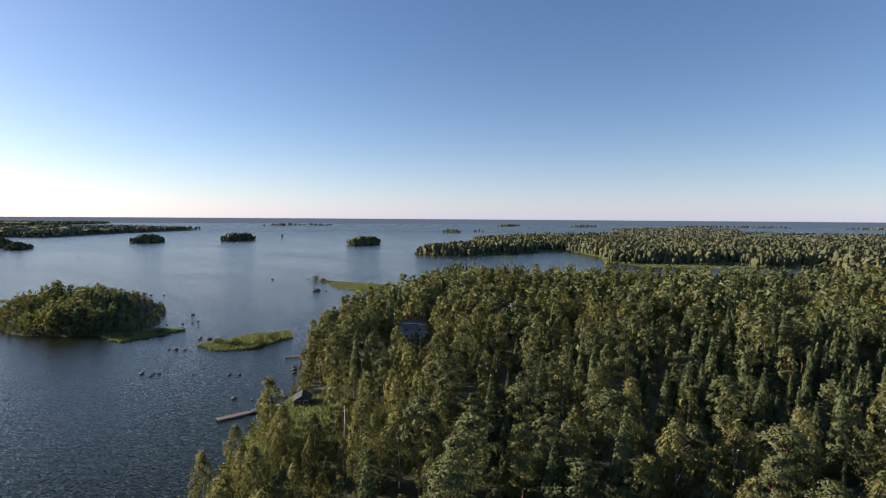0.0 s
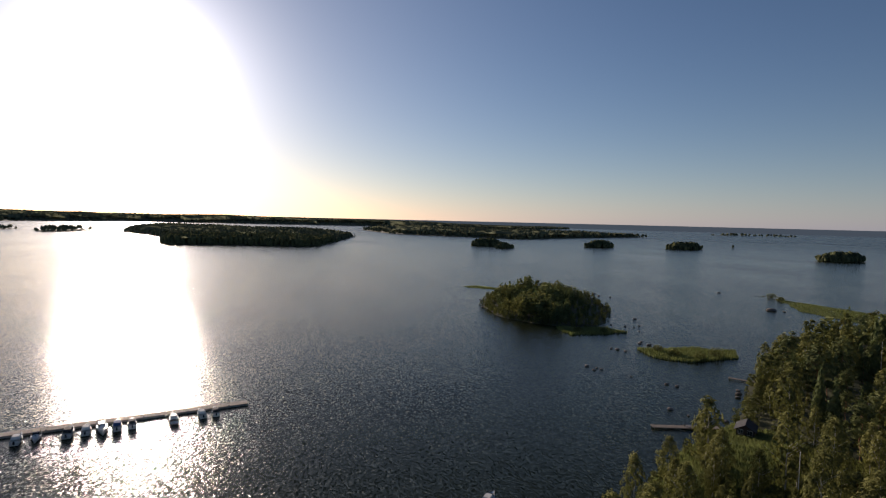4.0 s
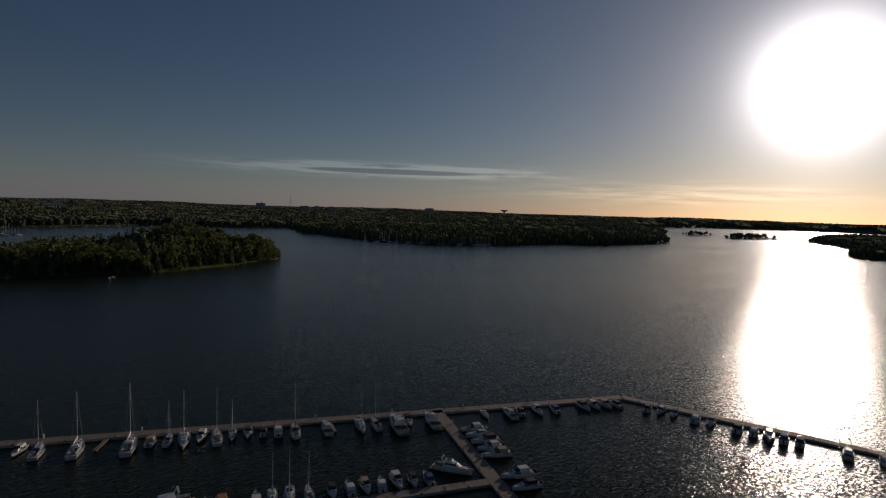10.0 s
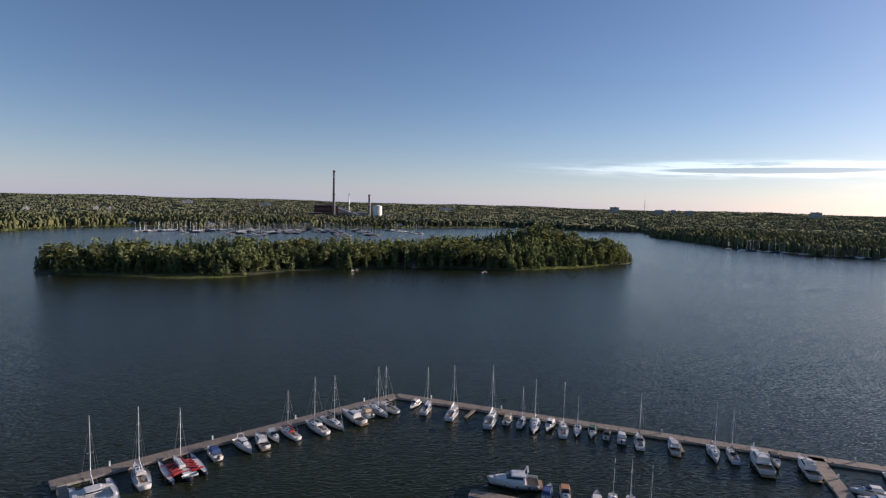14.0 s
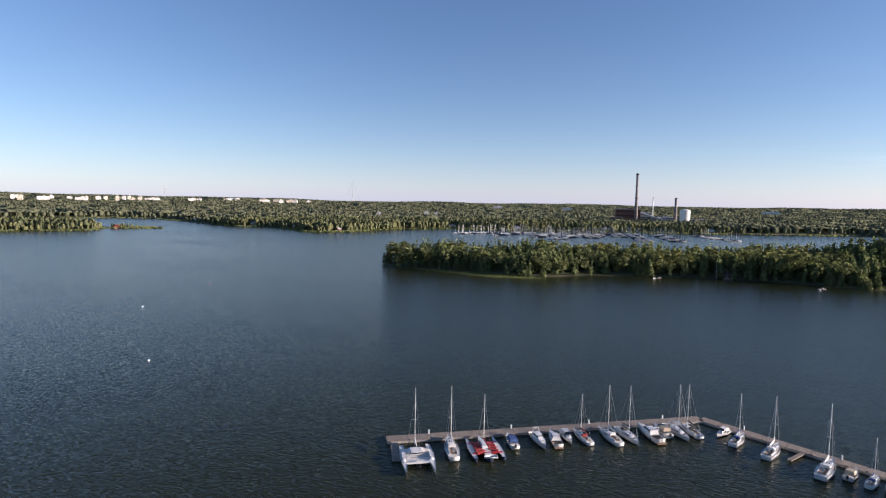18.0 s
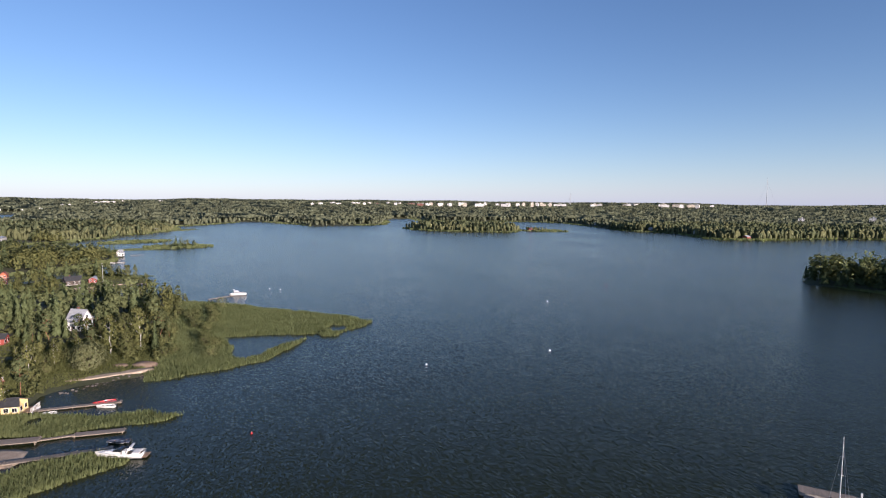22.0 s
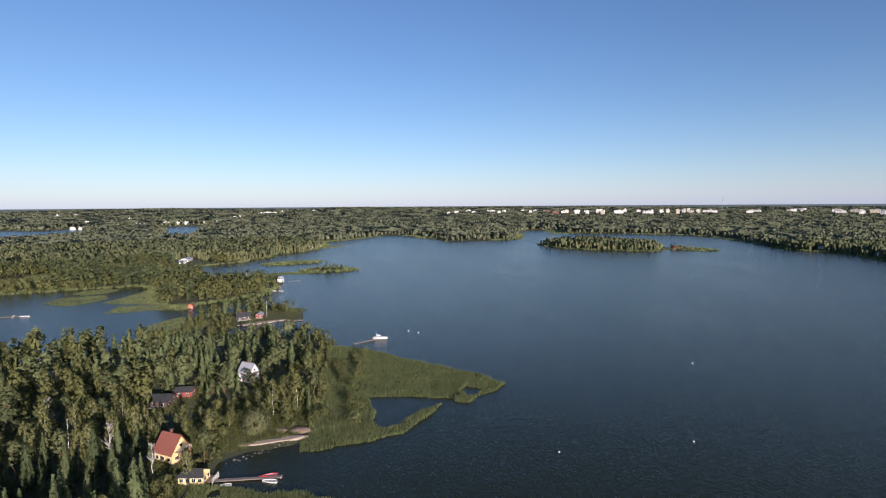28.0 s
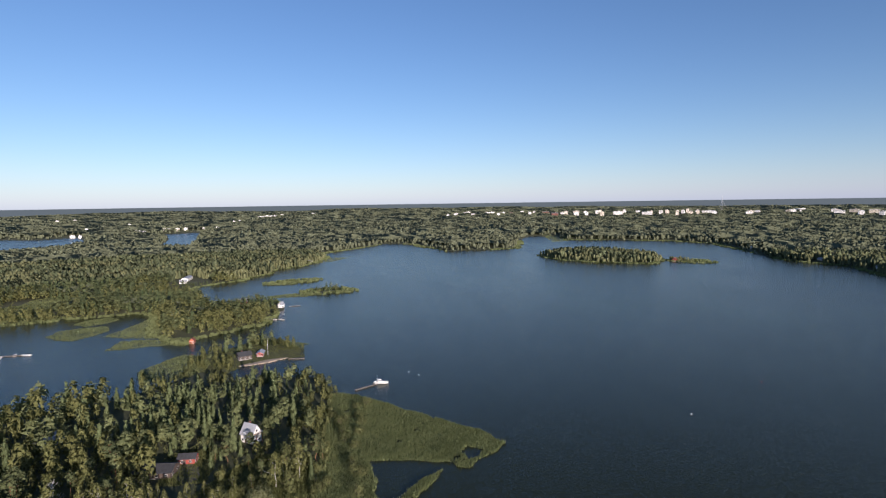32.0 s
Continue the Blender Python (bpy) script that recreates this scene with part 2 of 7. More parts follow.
def ground_material():
    """Forest floor, grass and rock by noise."""
    m = varied("forest_ground", [(0.3, (0.025, 0.028, 0.011)), (0.5, (0.05, 0.056, 0.02)), (0.62, (0.075, 0.08, 0.028)), (0.8, (0.11, 0.09, 0.05))], scale=0.06, rough=0.95, bump=0.4, fine=20.0)
    return m


WATER = water_material()
GROUND = ground_material()
BARK = varied("brown_bark", [(0.3, (0.035, 0.025, 0.018)), (0.7, (0.12, 0.085, 0.06))], scale=3.0, rough=0.9, stretch=(3, 3, 0.6), bump=0.5)
PINE_BARK = varied("orange_pine_bark", [(0.3, (0.10, 0.048, 0.025)), (0.7, (0.30, 0.15, 0.075))], scale=2.0, rough=0.9, stretch=(3, 3, 0.7), bump=0.5)
BIRCH_BARK = varied("white_birch_bark", [(0.36, (0.05, 0.045, 0.04)), (0.44, (0.45, 0.43, 0.39)), (0.8, (0.68, 0.66, 0.6))], scale=2.2, rough=0.8, stretch=(1, 1, 3))
SPRUCE_LEAF = leaves("spruce_needles", (0.058, 0.077, 0.037), (0.174, 0.202, 0.091))
PINE_LEAF = leaves("pine_needles", (0.065, 0.080, 0.039), (0.197, 0.215, 0.096))
BIRCH_LEAF = leaves("birch_leaves", (0.100, 0.107, 0.039), (0.229, 0.226, 0.090))
ALDER_LEAF = leaves("alder_leaves", (0.080, 0.090, 0.037), (0.198, 0.201, 0.083))
WILLOW_LEAF = leaves("willow_leaves", (0.142, 0.151, 0.074), (0.283, 0.281, 0.147))
REED = leaves("reed_blades", (0.155, 0.178, 0.078), (0.255, 0.28, 0.125), spread=0.15, through_light=0.5)
GRASS = leaves("grass_blades", (0.11, 0.12, 0.045), (0.21, 0.22, 0.09), spread=0.15, through_light=0.5)
# haze painted into the far leaf colour: greyed, its dark end lifted
FAR_HAZED_LEAF = leaves("hazed_far_wood_leaves", (0.122, 0.134, 0.083), (0.212, 0.228, 0.140), spread=0.3, island=0.15, clumps=True)
MID_LEAF = leaves("shore_wood_leaves", (0.118, 0.126, 0.062), (0.236, 0.240, 0.118), island=0.22, clumps=True)
MID_NEEDLE = leaves("shore_wood_needles", (0.082, 0.097, 0.052), (0.168, 0.187, 0.097), island=0.22, clumps=True)
ROCK = varied("grey_granite", [(0.3, (0.07, 0.06, 0.052)), (0.7, (0.22, 0.19, 0.165))], scale=0.8, rough=0.9, bump=0.5, per_object=0.3)

# ---- plan: the shoreline, walked with the water inside ----
SHORE_NEAR = [(-45, -10), (-20, -32), (20, -40), (60, -22), (92, 15), (117, 38), (124, 35), (131, 38), (140, 36), (156, 36), (165, 36), (174, 31), (186, 29), (190, 21), (192, 5), (204, -4), (222, -6), (262, -6), (300, -10), (326, -16), (340, -12)]
SHORE_CAPE = [(364, -4), (371, 24), (366, 50), (384, 57), (401, 44), (409, 26), (415, 3), (444, 4), (474, 34), (456, 62), (440, 78), (412, 84), (385, 80), (365, 95), (350, 118), (338, 150), (335, 185), (345, 240), (385, 330), (430, 420), (520, 420)]
SHORE_COVE = [(600, 345), (605, 283), (606, 265), (618, 244), (645, 262), (627, 230), (631, 195), (636, 172), (612, 150), (575, 138), (530, 134), (507, 118), (488, 108), (482, 96), (499, 90), (514, 70), (531, 52), (539, 38), (565, 37), (577, 30), (622, 21), (650, 28), (676, 40), (690, 58), (664, 86), (694, 116), (760, 140)]
SHORE_EAST = [(812, 150), (845, 130), (862, 100), (912, 79), (942, 57), (983, 52), (1033, 11), (1131, -33), (1200, -40), (1278, -25), (1332, -78), (1530, -225), (1462, -290), (1231, -316), (1240, -486), (1405, -564), (1507, -600), (1663, -710), (1640, -790)]
SHORE_SOUTH = [(1460, -720), (1390, -850), (1300, -960), (1176, -1000), (1020, -930), (898, -870), (814, -845), (700, -850), (608, -800), (548, -780), (512, -860), (480, -960), (426, -1044), (300, -1060), (130, -1130), (-94, -1216), (-364, -1338), (-506, -1243), (-632, -1230), (-560, -1020), (-564, -925), (-553, -794)]
SHORE_WEST = [(-584, -657), (-628, -620), (-700, -600), (-849, -585), (-886, -541), (-1000, -525), (-1170, -530), (-1300, -590), (-1663, -774), (-1902, -872), (-2487, -1262), (-3200, -1250), (-3700, -700), (-3600, 600), (-3300, 1500), (-3900, 2200), (-6000, 3500), (-6000, 6500), (3000, 6500), (2200, 2600), (900, 2200), (365, 2180)]
SHORE_NORTH = [(-10, 2200), (-60, 2900), (-520, 3000), (-560, 2480), (-410, 1900), (-440, 1680), (-550, 1560), (-600, 1380), (-570, 1180), (-525, 1030), (-440, 900), (-475, 770), (-446, 710), (-363, 722), (-326, 829), (-290, 940), (-197, 810), (-155, 705), (-111, 715), (-50, 736), (-21, 790), (4, 740), (40, 764), (75, 815), (90, 700), (60, 600), (20, 530), (-30, 498), (-80, 466), (-118, 442), (-150, 428), (-215, 420), (-228, 390), (-215, 345)]
SHORE_POINT = [(-205, 285), (-200, 255), (-188, 222), (-165, 178), (-150, 157), (-130, 134), (-119, 120), (-112, 100), (-100, 82), (-78, 52), (-62, 20)]
SEA = SHORE_NEAR + SHORE_CAPE + SHORE_COVE + SHORE_EAST + SHORE_SOUTH + SHORE_WEST + SHORE_NORTH + SHORE_POINT
ISLANDS = {
    "wood": [(236, -430), (217, -398), (199, -402), (150, -405), (110, -402), (82, -408), (53, -436), (-24, -462), (-99, -462), (-123, -452), (-185, -485), (-259, -520), (-280, -552), (-250, -600), (-190, -640), (-120, -620), (0, -560), (120, -520), (215, -480)],
    "shield": [(-335, 126), (-291, 121), (-262, 138), (-252, 160), (-262, 172), (-300, 200), (-352, 222), (-385, 222), (-385, 175), (-370, 145)],
    "clubs": [(970, -470), (897, -518), (848, -590), (890, -640), (942, -660), (1040, -640), (1080, -560), (1060, -470)],
    "sunset": [(-1692, -407), (-1421, -260), (-1064, -194), (-1062, -50), (-1030, 40), (-1060, 78), (-1589, 217), (-1878, 174), (-2243, -504)],
    "long": [(-2490, 359), (-1931, 385), (-1530, 724), (-1780, 1100), (-1958, 1484), (-2300, 1300), (-2600, 700)],
    "west_a": [(-1610, -560), (-1720, -530), (-1828, -491), (-1840, -560), (-1700, -620)],
    "west_b": [(-1754, -733), (-1880, -703), (-1900, -760), (-1800, -790)],
}
# small islets: x, y, half length, half width, heading
ISLETS = [(-1140, 445, 40, 22, 110), (-1040, 440, 26, 14, 110), (-1115, 712, 38, 24, 110), (-1060, 900, 58, 34, 110), (-700, 912, 46, 26, 105), (-1010, 1860, 85, 40, 110), (-965, 2000, 32, 20, 110), (-1105, 1078, 22, 12, 110),
          (-1090, 470, 20, 10, 90), (-925, 165, 34, 7, 100), (722, -27, 23, 12, 95), (868, -668, 24, 14, 40), (-345, 372, 16, 7, 60), (-412, 168, 20, 3, 25), (-2500, 2600, 260, 40, 60), (-1500, 3600, 300, 50, 100), (-1000, 3700, 190, 60, 80), (-150, 4300, 420, 60, 10), (760, 4200, 300, 60, 170), (832, 17, 17, 8, 110)]
# inland bays seen past the woods
BAYS = [[(2320, 1066), (2216, 917), (2381, 835), (1940, 660), (1640, 640), (1560, 720), (1650, 900)], [(2430, 600), (2530, 430), (2149, 374), (1560, 300), (1570, 365), (1900, 425), (2150, 470)]]


def poly_sd(px, py, pts):
    """Signed distance to a closed outline, positive inside."""
    best = np.full(px.shape, 1e18)
    inside = np.zeros(px.shape, bool)
    for (ax, ay), (bx, by) in zip(pts, pts[1:] + pts[:1]):
        ex, ey = bx - ax, by - ay
        k = np.clip(((px - ax) * ex + (py - ay) * ey) / (ex * ex + ey * ey + 1e-9), 0, 1)
        best = np.minimum(best, (px - ax - k * ex) ** 2 + (py - ay - k * ey) ** 2)
        if ay != by:
            inside ^= ((ay > py) != (by > py)) & (px < ax + (py - ay) * ex / ey)
    return np.where(inside, 1, -1) * np.sqrt(best)


def wobble(x, y, size, seed=0.0):
    """Smooth value noise about -1..1, quick enough for large arrays."""
    u, v = x / size + seed * 17.3, y / size - seed * 9.1
    return (np.sin(u * 1.7 + 1.3 * np.sin(v * 1.1 + seed)) + np.sin(v * 1.9 + 1.7 * np.sin(u * 0.9 + 2.0 + seed)) + np.sin((u + v) * 3.1 + np.sin(u * 2.3 - v)) * 0.6 + np.sin((u - v) * 4.3 + 2 * np.sin(v * 2.9 + seed)) * 0.4) / 3.0


def land_sd(x, y):
    """Metres to the shore, positive on land."""
    d = -poly_sd(x, y, SEA)
    for b in BAYS:
        d = np.minimum(d, -poly_sd(x, y, b))
    for pts in ISLANDS.values():
        d = np.maximum(d, poly_sd(x, y, pts))
    for cx, cy, a, b, h in ISLETS:
        c, s = math.cos(radians(h)), math.sin(radians(h))
        u, v = (x - cx) * c + (y - cy) * s, -(x - cx) * s + (y - cy) * c
        d = np.maximum(d, (1 - np.sqrt((u / a) ** 2 + (v / b) ** 2)) * min(a, b))
    r = np.hypot(x, y)
    return d + wobble(x, y, 9.0) * np.minimum(1.6, r * 0.006) + wobble(x, y, 37.0, 2.0) * np.minimum(5.0, r * 0.006)


def ground_height(x, y, d=None):
    d = land_sd(x, y) if d is None else d
    r = np.hypot(x, y)
    up = np.clip(d, 0, None)
    hills = np.clip((r - 900) / 3800, 0, 1) * 40 * (0.8 + 0.3 * wobble(x, y, 420.0, 3.0) + 0.5 * np.clip((x - 2600) / 1500, 0, 1)) * np.clip(up / 120, 0, 1) * np.clip((1900 - y) / 1500 + np.clip((x - 1200) / 800, 0, 1), 0.08, 1)
    inner = 1.7 * (1 - np.exp(-up / 18)) + np.clip(up / 60, 0, 1) * 1.2 * (1 + wobble(x, y, 60.0, 5.0)) + 13 * np.clip(up / 25, 0, 1) * np.exp(-((x + 185) ** 2 + (y + 580) ** 2) / 2600)
    return np.where(d > 0, inner + hills, np.maximum(d * 0.2, -5.0))


def mesh_from(name, verts, faces, mat, smooth=False, normals=None):
    """A mesh from numpy arrays of vertices and of equal-sided faces."""
    me = bpy.data.meshes.new(name)
    n, k = faces.shape
    me.vertices.add(len(verts))
    me.vertices.foreach_set("co", np.ascontiguousarray(verts, dtype=np.float32).ravel())
    me.loops.add(n * k)
    me.loops.foreach_set("vertex_index", np.ascontiguousarray(faces, dtype=np.int32).ravel())
    me.polygons.add(n)
    me.polygons.foreach_set("loop_start", np.arange(0, n * k, k, dtype=np.int32))
    me.update(calc_edges=True)
    me.polygons.foreach_set("use_smooth", np.full(n, smooth))
    me.materials.append(mat)
    if normals is not None:
        me.polygons.foreach_set("use_smooth", np.full(n, True))
        at = me.attributes.new("custom_normal", "FLOAT_VECTOR", "POINT")
        at.data.foreach_set("vector", np.ascontiguousarray(normals, dtype=np.float32).ravel())
        me.update()
    return me


def polar_sheet(rings, spokes, a0=0.0, a1=2 * math.pi):
    """Points and quads of a ring-shaped sheet round the origin."""
    closed = abs(a1 - a0 - 2 * math.pi) < 1e-6
    ang = np.linspace(a0, a1, spokes, endpoint=not closed)
    rr, aa = np.meshgrid(rings, ang, indexing="ij")
    x, y = -rr * np.sin(aa), rr * np.cos(aa)
    i, j = np.meshgrid(np.arange(len(rings) - 1), np.arange(spokes if closed else spokes - 1), indexing="ij")
    jn = (j + 1) % spokes
    f = np.stack([i * spokes + j, (i + 1) * spokes + j, (i + 1) * spokes + jn, i * spokes + jn], -1).reshape(-1, 4)
    return x.ravel(), y.ravel(), f


# ---- ground and water ----
gx, gy, gf = polar_sheet(np.concatenate([[0.5], np.geomspace(12, 60, 8), np.geomspace(66, 1400, 150), np.geomspace(1412, 4900, 36)]), 460)
gd = land_sd(gx, gy)
tagged(new("ground", mesh_from("ground", np.stack([gx, gy, ground_height(gx, gy, gd)], 1), gf, GROUND, True)), "mossy forest ground and shallow sea bed of the archipelago", "ground", kind="structure")
wx, wy, wf = polar_sheet(np.concatenate([[0.5], np.geomspace(30, 4950, 40)]), 180)
tagged(new("water", mesh_from("water", np.stack([wx, wy, np.zeros_like(wx)], 1), wf, WATER, True)), "dark blue rippled sea water of a sheltered bay", "water", kind="structure")

# ---- trees ----


def unit(v):
    return v / (np.linalg.norm(v, axis=1)[:, None] + 1e-9)


def leaf_sprays(centres, size, rnd, out, along=None, loose=0.75):
    """Small three-cornered leaf sprays at the centres that face outwards more or less; gives points and normals."""
    n = len(centres)
    nrm = unit(out + rnd.normal(size=(n, 3)) * loose * 0.42)
    way = rnd.normal(size=(n, 3)) if along is None else along + rnd.normal(size=(n, 3)) * 0.35
    b = unit(np.cross(nrm, way))
    a = np.cross(b, nrm)
    s = size * rnd.uniform(0.55, 1.35, (n, 1))
    a, b = a * s * 0.5, b * s * 0.27 * rnd.uniform(0.7, 1.2, (n, 1))
    v = np.stack([centres - a - b, centres - a * 0.8 + b, centres + a * 1.15], 1)
    flip = np.einsum("ij,ij->i", np.cross(v[:, 1] - v[:, 0], v[:, 2] - v[:, 0]), nrm) < 0
    v[flip] = v[flip][:, ::-1]
    nn = np.repeat(unit((out * 0.8 + rnd.normal(size=(n, 3)) * 0.26) * np.array([1, 1, 0.3])), 3, axis=0)
    return v.reshape(-1, 3), nn


def crown_points(kind, h, n, rnd):
    """Where the leaf clumps of a tree of that kind and height sit, and which way is out."""
    if kind == "spruce":
        u = np.sqrt(rnd.uniform(0.0, 1.0, n))
        z = h * (1.0 - 0.92 * u)
        levels = h * 0.05
        z = np.round(z / levels) * levels + rnd.normal(0, 0.10, n)
        top = np.clip(1 - z / h, 0.01, 1)
        rad = (0.165 * h * top ** 0.85 + 0.10) * rnd.uniform(0.3, 1.08, n) ** 0.55
        ang = rnd.uniform(0, 2 * np.pi, n)
        ang = np.round(ang * 8 / (2 * np.pi) + z * 0.7) * (2 * np.pi / 8) + rnd.normal(0, 0.2, n)
        z = z - 0.25 * rad
        p = np.stack([rad * np.cos(ang), rad * np.sin(ang), z], 1)
        return p, unit(np.stack([np.cos(ang), np.sin(ang), np.full(n, 0.45)], 1))
    # lobes set in an egg-shaped or ragged crown, leaf clumps on the outer side of each lobe
    tips, lo, hi, wide, lobe = {"pine": (36, 0.42, 0.96, 0.185, 0.058), "birch": (95, 0.16, 0.96, 0.19, 0.042), "alder": (80, 0.14, 0.92, 0.245, 0.056)}[kind]
    t = np.sort(rnd.uniform(0, 1, tips)) if kind == "pine" else (np.arange(tips) + rnd.uniform(0, 1, tips)) / tips
    zc = h * (lo + (hi - lo) * t)
    egg = np.sin(np.pi * np.clip(0.10 + 0.86 * t ** (0.72 if kind == "birch" else 0.9), 0, 1)) ** (0.8 if kind == "birch" else 0.6)
    rad = wide * h * egg * rnd.uniform(0.45 if kind != "pine" else 0.25, 1.0, tips)
    ang = np.arange(tips) * 2.4 + rnd.uniform(-0.5, 0.5, tips)
    c = np.stack([rad * np.cos(ang), rad * np.sin(ang), zc], 1)
    c[-1] = (0, 0, h * hi)
    big = lobe * h * rnd.uniform(0.75, 1.25, tips)
    pick = rnd.integers(0, tips, n)
    mid = np.stack([np.zeros(n), np.zeros(n), h * (lo + (hi - lo) * 0.42) + 0.45 * (c[pick, 2] - h * (lo + (hi - lo) * 0.42))], 1)
    away = unit(c[pick] - mid + np.array([0, 0, 0.25]))
    off = unit(unit(rnd.normal(size=(n, 3))) + away * 0.75 + np.array([0, 0, 0.15]))
    p = c[pick] + off * (big[pick] * rnd.uniform(0.25, 1.35, n))[:, None] * np.array([1, 1, 1.45 if kind == "birch" else 0.62 if kind == "pine" else 0.95])
    return p, unit(off * 0.7 + away * 0.75)


def trunk_mesh(name, h, r, mat, limbs, rnd, sides=5):
    """A tapered, slightly bent trunk with limbs."""
    vs, fs = [], []

    def tube(p0, p1, r0, r1, k):
        base = len(vs)
        axis = (Vector(p1) - Vector(p0)).normalized()
        u = axis.orthogonal().normalized()
        w = axis.cross(u)
        for p, rr in ((p0, r0), (p1, r1)):
            for i in range(k):
                a = 2 * math.pi * i / k
                vs.append(Vector(p) + (u * math.cos(a) + w * math.sin(a)) * rr)
        for i in range(k):
            fs.append((base + i, base + (i + 1) % k, base + k + (i + 1) % k, base + k + i))

    pts = [Vector((rnd.normal() * 0.012 * h * (i > 0), rnd.normal() * 0.012 * h * (i > 0), h * 0.96 * i / 5 - 0.4 * (i == 0))) for i in range(6)]
    for i in range(5):
        tube(pts[i], pts[i + 1], r * (1 - i / 5.4), r * (1 - (i + 1) / 5.4), sides)
    for _ in range(limbs[0]):
        k = rnd.uniform(limbs[1], 0.9)
        z = h * k
        a = rnd.uniform(0, 2 * math.pi)
        ln = limbs[2] * h * (1.15 - k)
        p = Vector((0, 0, z))
        tube(p, p + Vector((math.cos(a) * ln, math.sin(a) * ln, ln * limbs[3])), r * 0.3, r * 0.08, 4)
    me = mesh_from(name, np.array([tuple(v) for v in vs]), np.array(fs), mat, True)
    return me


KINDS = {  # height, trunk radius, bark, leaf, limbs, label
    "spruce": (17.0, 0.20, BARK, SPRUCE_LEAF, (5, 0.2, 0.16, -0.15), "tall dark green spruce with drooping layered branches"),
    "pine": (17.5, 0.19, PINE_BARK, PINE_LEAF, (9, 0.5, 0.30, 0.45), "tall pine with bare orange trunk and ragged crown"),
    "birch": (16.5, 0.16, BIRCH_BARK, BIRCH_LEAF, (9, 0.3, 0.30, 0.9), "light green birch with slim white trunk"),
    "alder": (12.5, 0.17, BARK, ALDER_LEAF, (8, 0.2, 0.38, 0.7), "broad green alder with rounded dense crown"),
}
SIZES = {"spruce": 0.95, "pine": 0.85, "birch": 0.8, "alder": 0.85}


def crown_arrays(kind, n, size, seed):
    rnd = np.random.default_rng(seed)
    p, out = crown_points(kind, KINDS[kind][0], n, rnd)
    way = np.stack([p[:, 0], p[:, 1], np.full(n, -1.2)], 1) if kind == "spruce" else np.array([0, 0, -1.0]) + out * 0.3 if kind == "birch" else None
    return leaf_sprays(p, size * SIZES[kind], rnd, out, way if way is None else unit(way) * 1.2)


TREES = {}
for k_i, (k_name, (k_h, k_r, k_bark, k_leaf, k_limbs, k_label)) in enumerate(KINDS.items()):
    TREES[k_name] = []
    for variant in range(6):  # the first three finely leaved, for the nearest trees
        rnd = np.random.default_rng(100 + 10 * k_i + variant)
        cv, cn = crown_arrays(k_name, *((3000, 0.66) if variant < 3 else (760, 1.25)), 31 + 10 * k_i + variant)
        cf = np.arange(len(cv)).reshape(-1, 3)
        TREES[k_name].append((trunk_mesh(k_name + "_trunk", k_h, k_r, k_bark, k_limbs, rnd), mesh_from(k_name + "_crown", cv, cf, k_leaf, normals=cn)))

# open ground without trees: x, y, half sizes
CLEARINGS = [(192, 40, 12, 9), (178, 43, 9, 6), (198, 16, 12, 14), (209, 19, 7, 8), (238, 52, 17, 10), (222, 50, 7, 6), (285, 40, 9, 8), (147, 33, 7, 7), (143, 38, 9, 6), (267, 27, 5, 5), (-133, 208, 9, 9), (-126, 195, 9, 11), (-156, 272, 13, 12), (-150, 257, 10, 9), (-112, 284, 9, 9), (-99, 109, 15, 15), (-113, 117, 6, 5), (-120, 125, 8, 8), (420, 38, 20, 26), (380, 92, 18, 40), (866, 160, 26, 30), (94, 20, 17, 13), (85, 4, 15, 17), (107, 49, 9, 8), (958, 82, 10, 10), (1128, 4, 14, 12),
             (690, 298, 62, 40), (625, 24, 12, 10), (892, 171, 30, 14), (-300, 900, 30, 20), (-412, 165, 24, 14), (300, 95, 16, 10), (498, 98, 16, 12), (530, 142, 22, 16), (468, 82, 22, 20), (650, -838, 12, 14), (536, -812, 12, 14), (422, -1064, 12, 14), (286, -1078, 12, 14), (124, -1150, 12, 14), (-70, -1226, 12, 14), (766, -862, 12, 14), (1004, -942, 12, 14)]
# young growth between the houses and on wind-beaten edges: x, y, half sizes, share of full height
YOUNG = [(824, 156, 60, 28, 0.4), (112, 27, 10, 9, 0.5), (650, 70, 62, 52, 0.55), (740, 150, 60, 24, 0.6), (214, 46, 15, 14, 0.45), (254, 22, 10, 8, 0.5), (-118, 180, 12, 18, 0.45), (-104, 158, 14, 18, 0.75), (270, 60, 110, 75, 0.86), (-124, 193, 13, 15, 0.45), (-148, 254, 14, 13, 0.42), (-108, 268, 10, 14, 0.5), (-80, 80, 14, 15, 0.7), (226, 27, 18, 12, 0.4), (243, 46, 18, 10, 0.4), (250, 16, 14, 8, 0.72), (340, 25, 55, 70, 0.66), (660, 45, 70, 40, 0.7), (440, 70, 50, 60, 0.7)]


def growth(x, y):
    k = np.ones(x.shape)
    for cx, cy, a, b, f in YOUNG:
        k = np.where(((x - cx) / a) ** 2 + ((y - cy) / b) ** 2 < 1, np.minimum(k, f), k)
    return k


def in_clearing(x, y):
    hit = np.zeros(x.shape, bool)
    for cx, cy, a, b in CLEARINGS:
        hit |= ((x - cx) / a) ** 2 + ((y - cy) / b) ** 2 < 1
    return hit


def scatter(x0, x1, y0, y1, step, seed):
    rnd = np.random.default_rng(seed)
    gx, gy = np.meshgrid(np.arange(x0, x1, step), np.arange(y0, y1, step))
    gx, gy = gx.ravel() + rnd.uniform(-0.48, 0.48, gx.size) * step, gy.ravel() + rnd.uniform(-0.48, 0.48, gx.size) * step
    return gx, gy, rnd


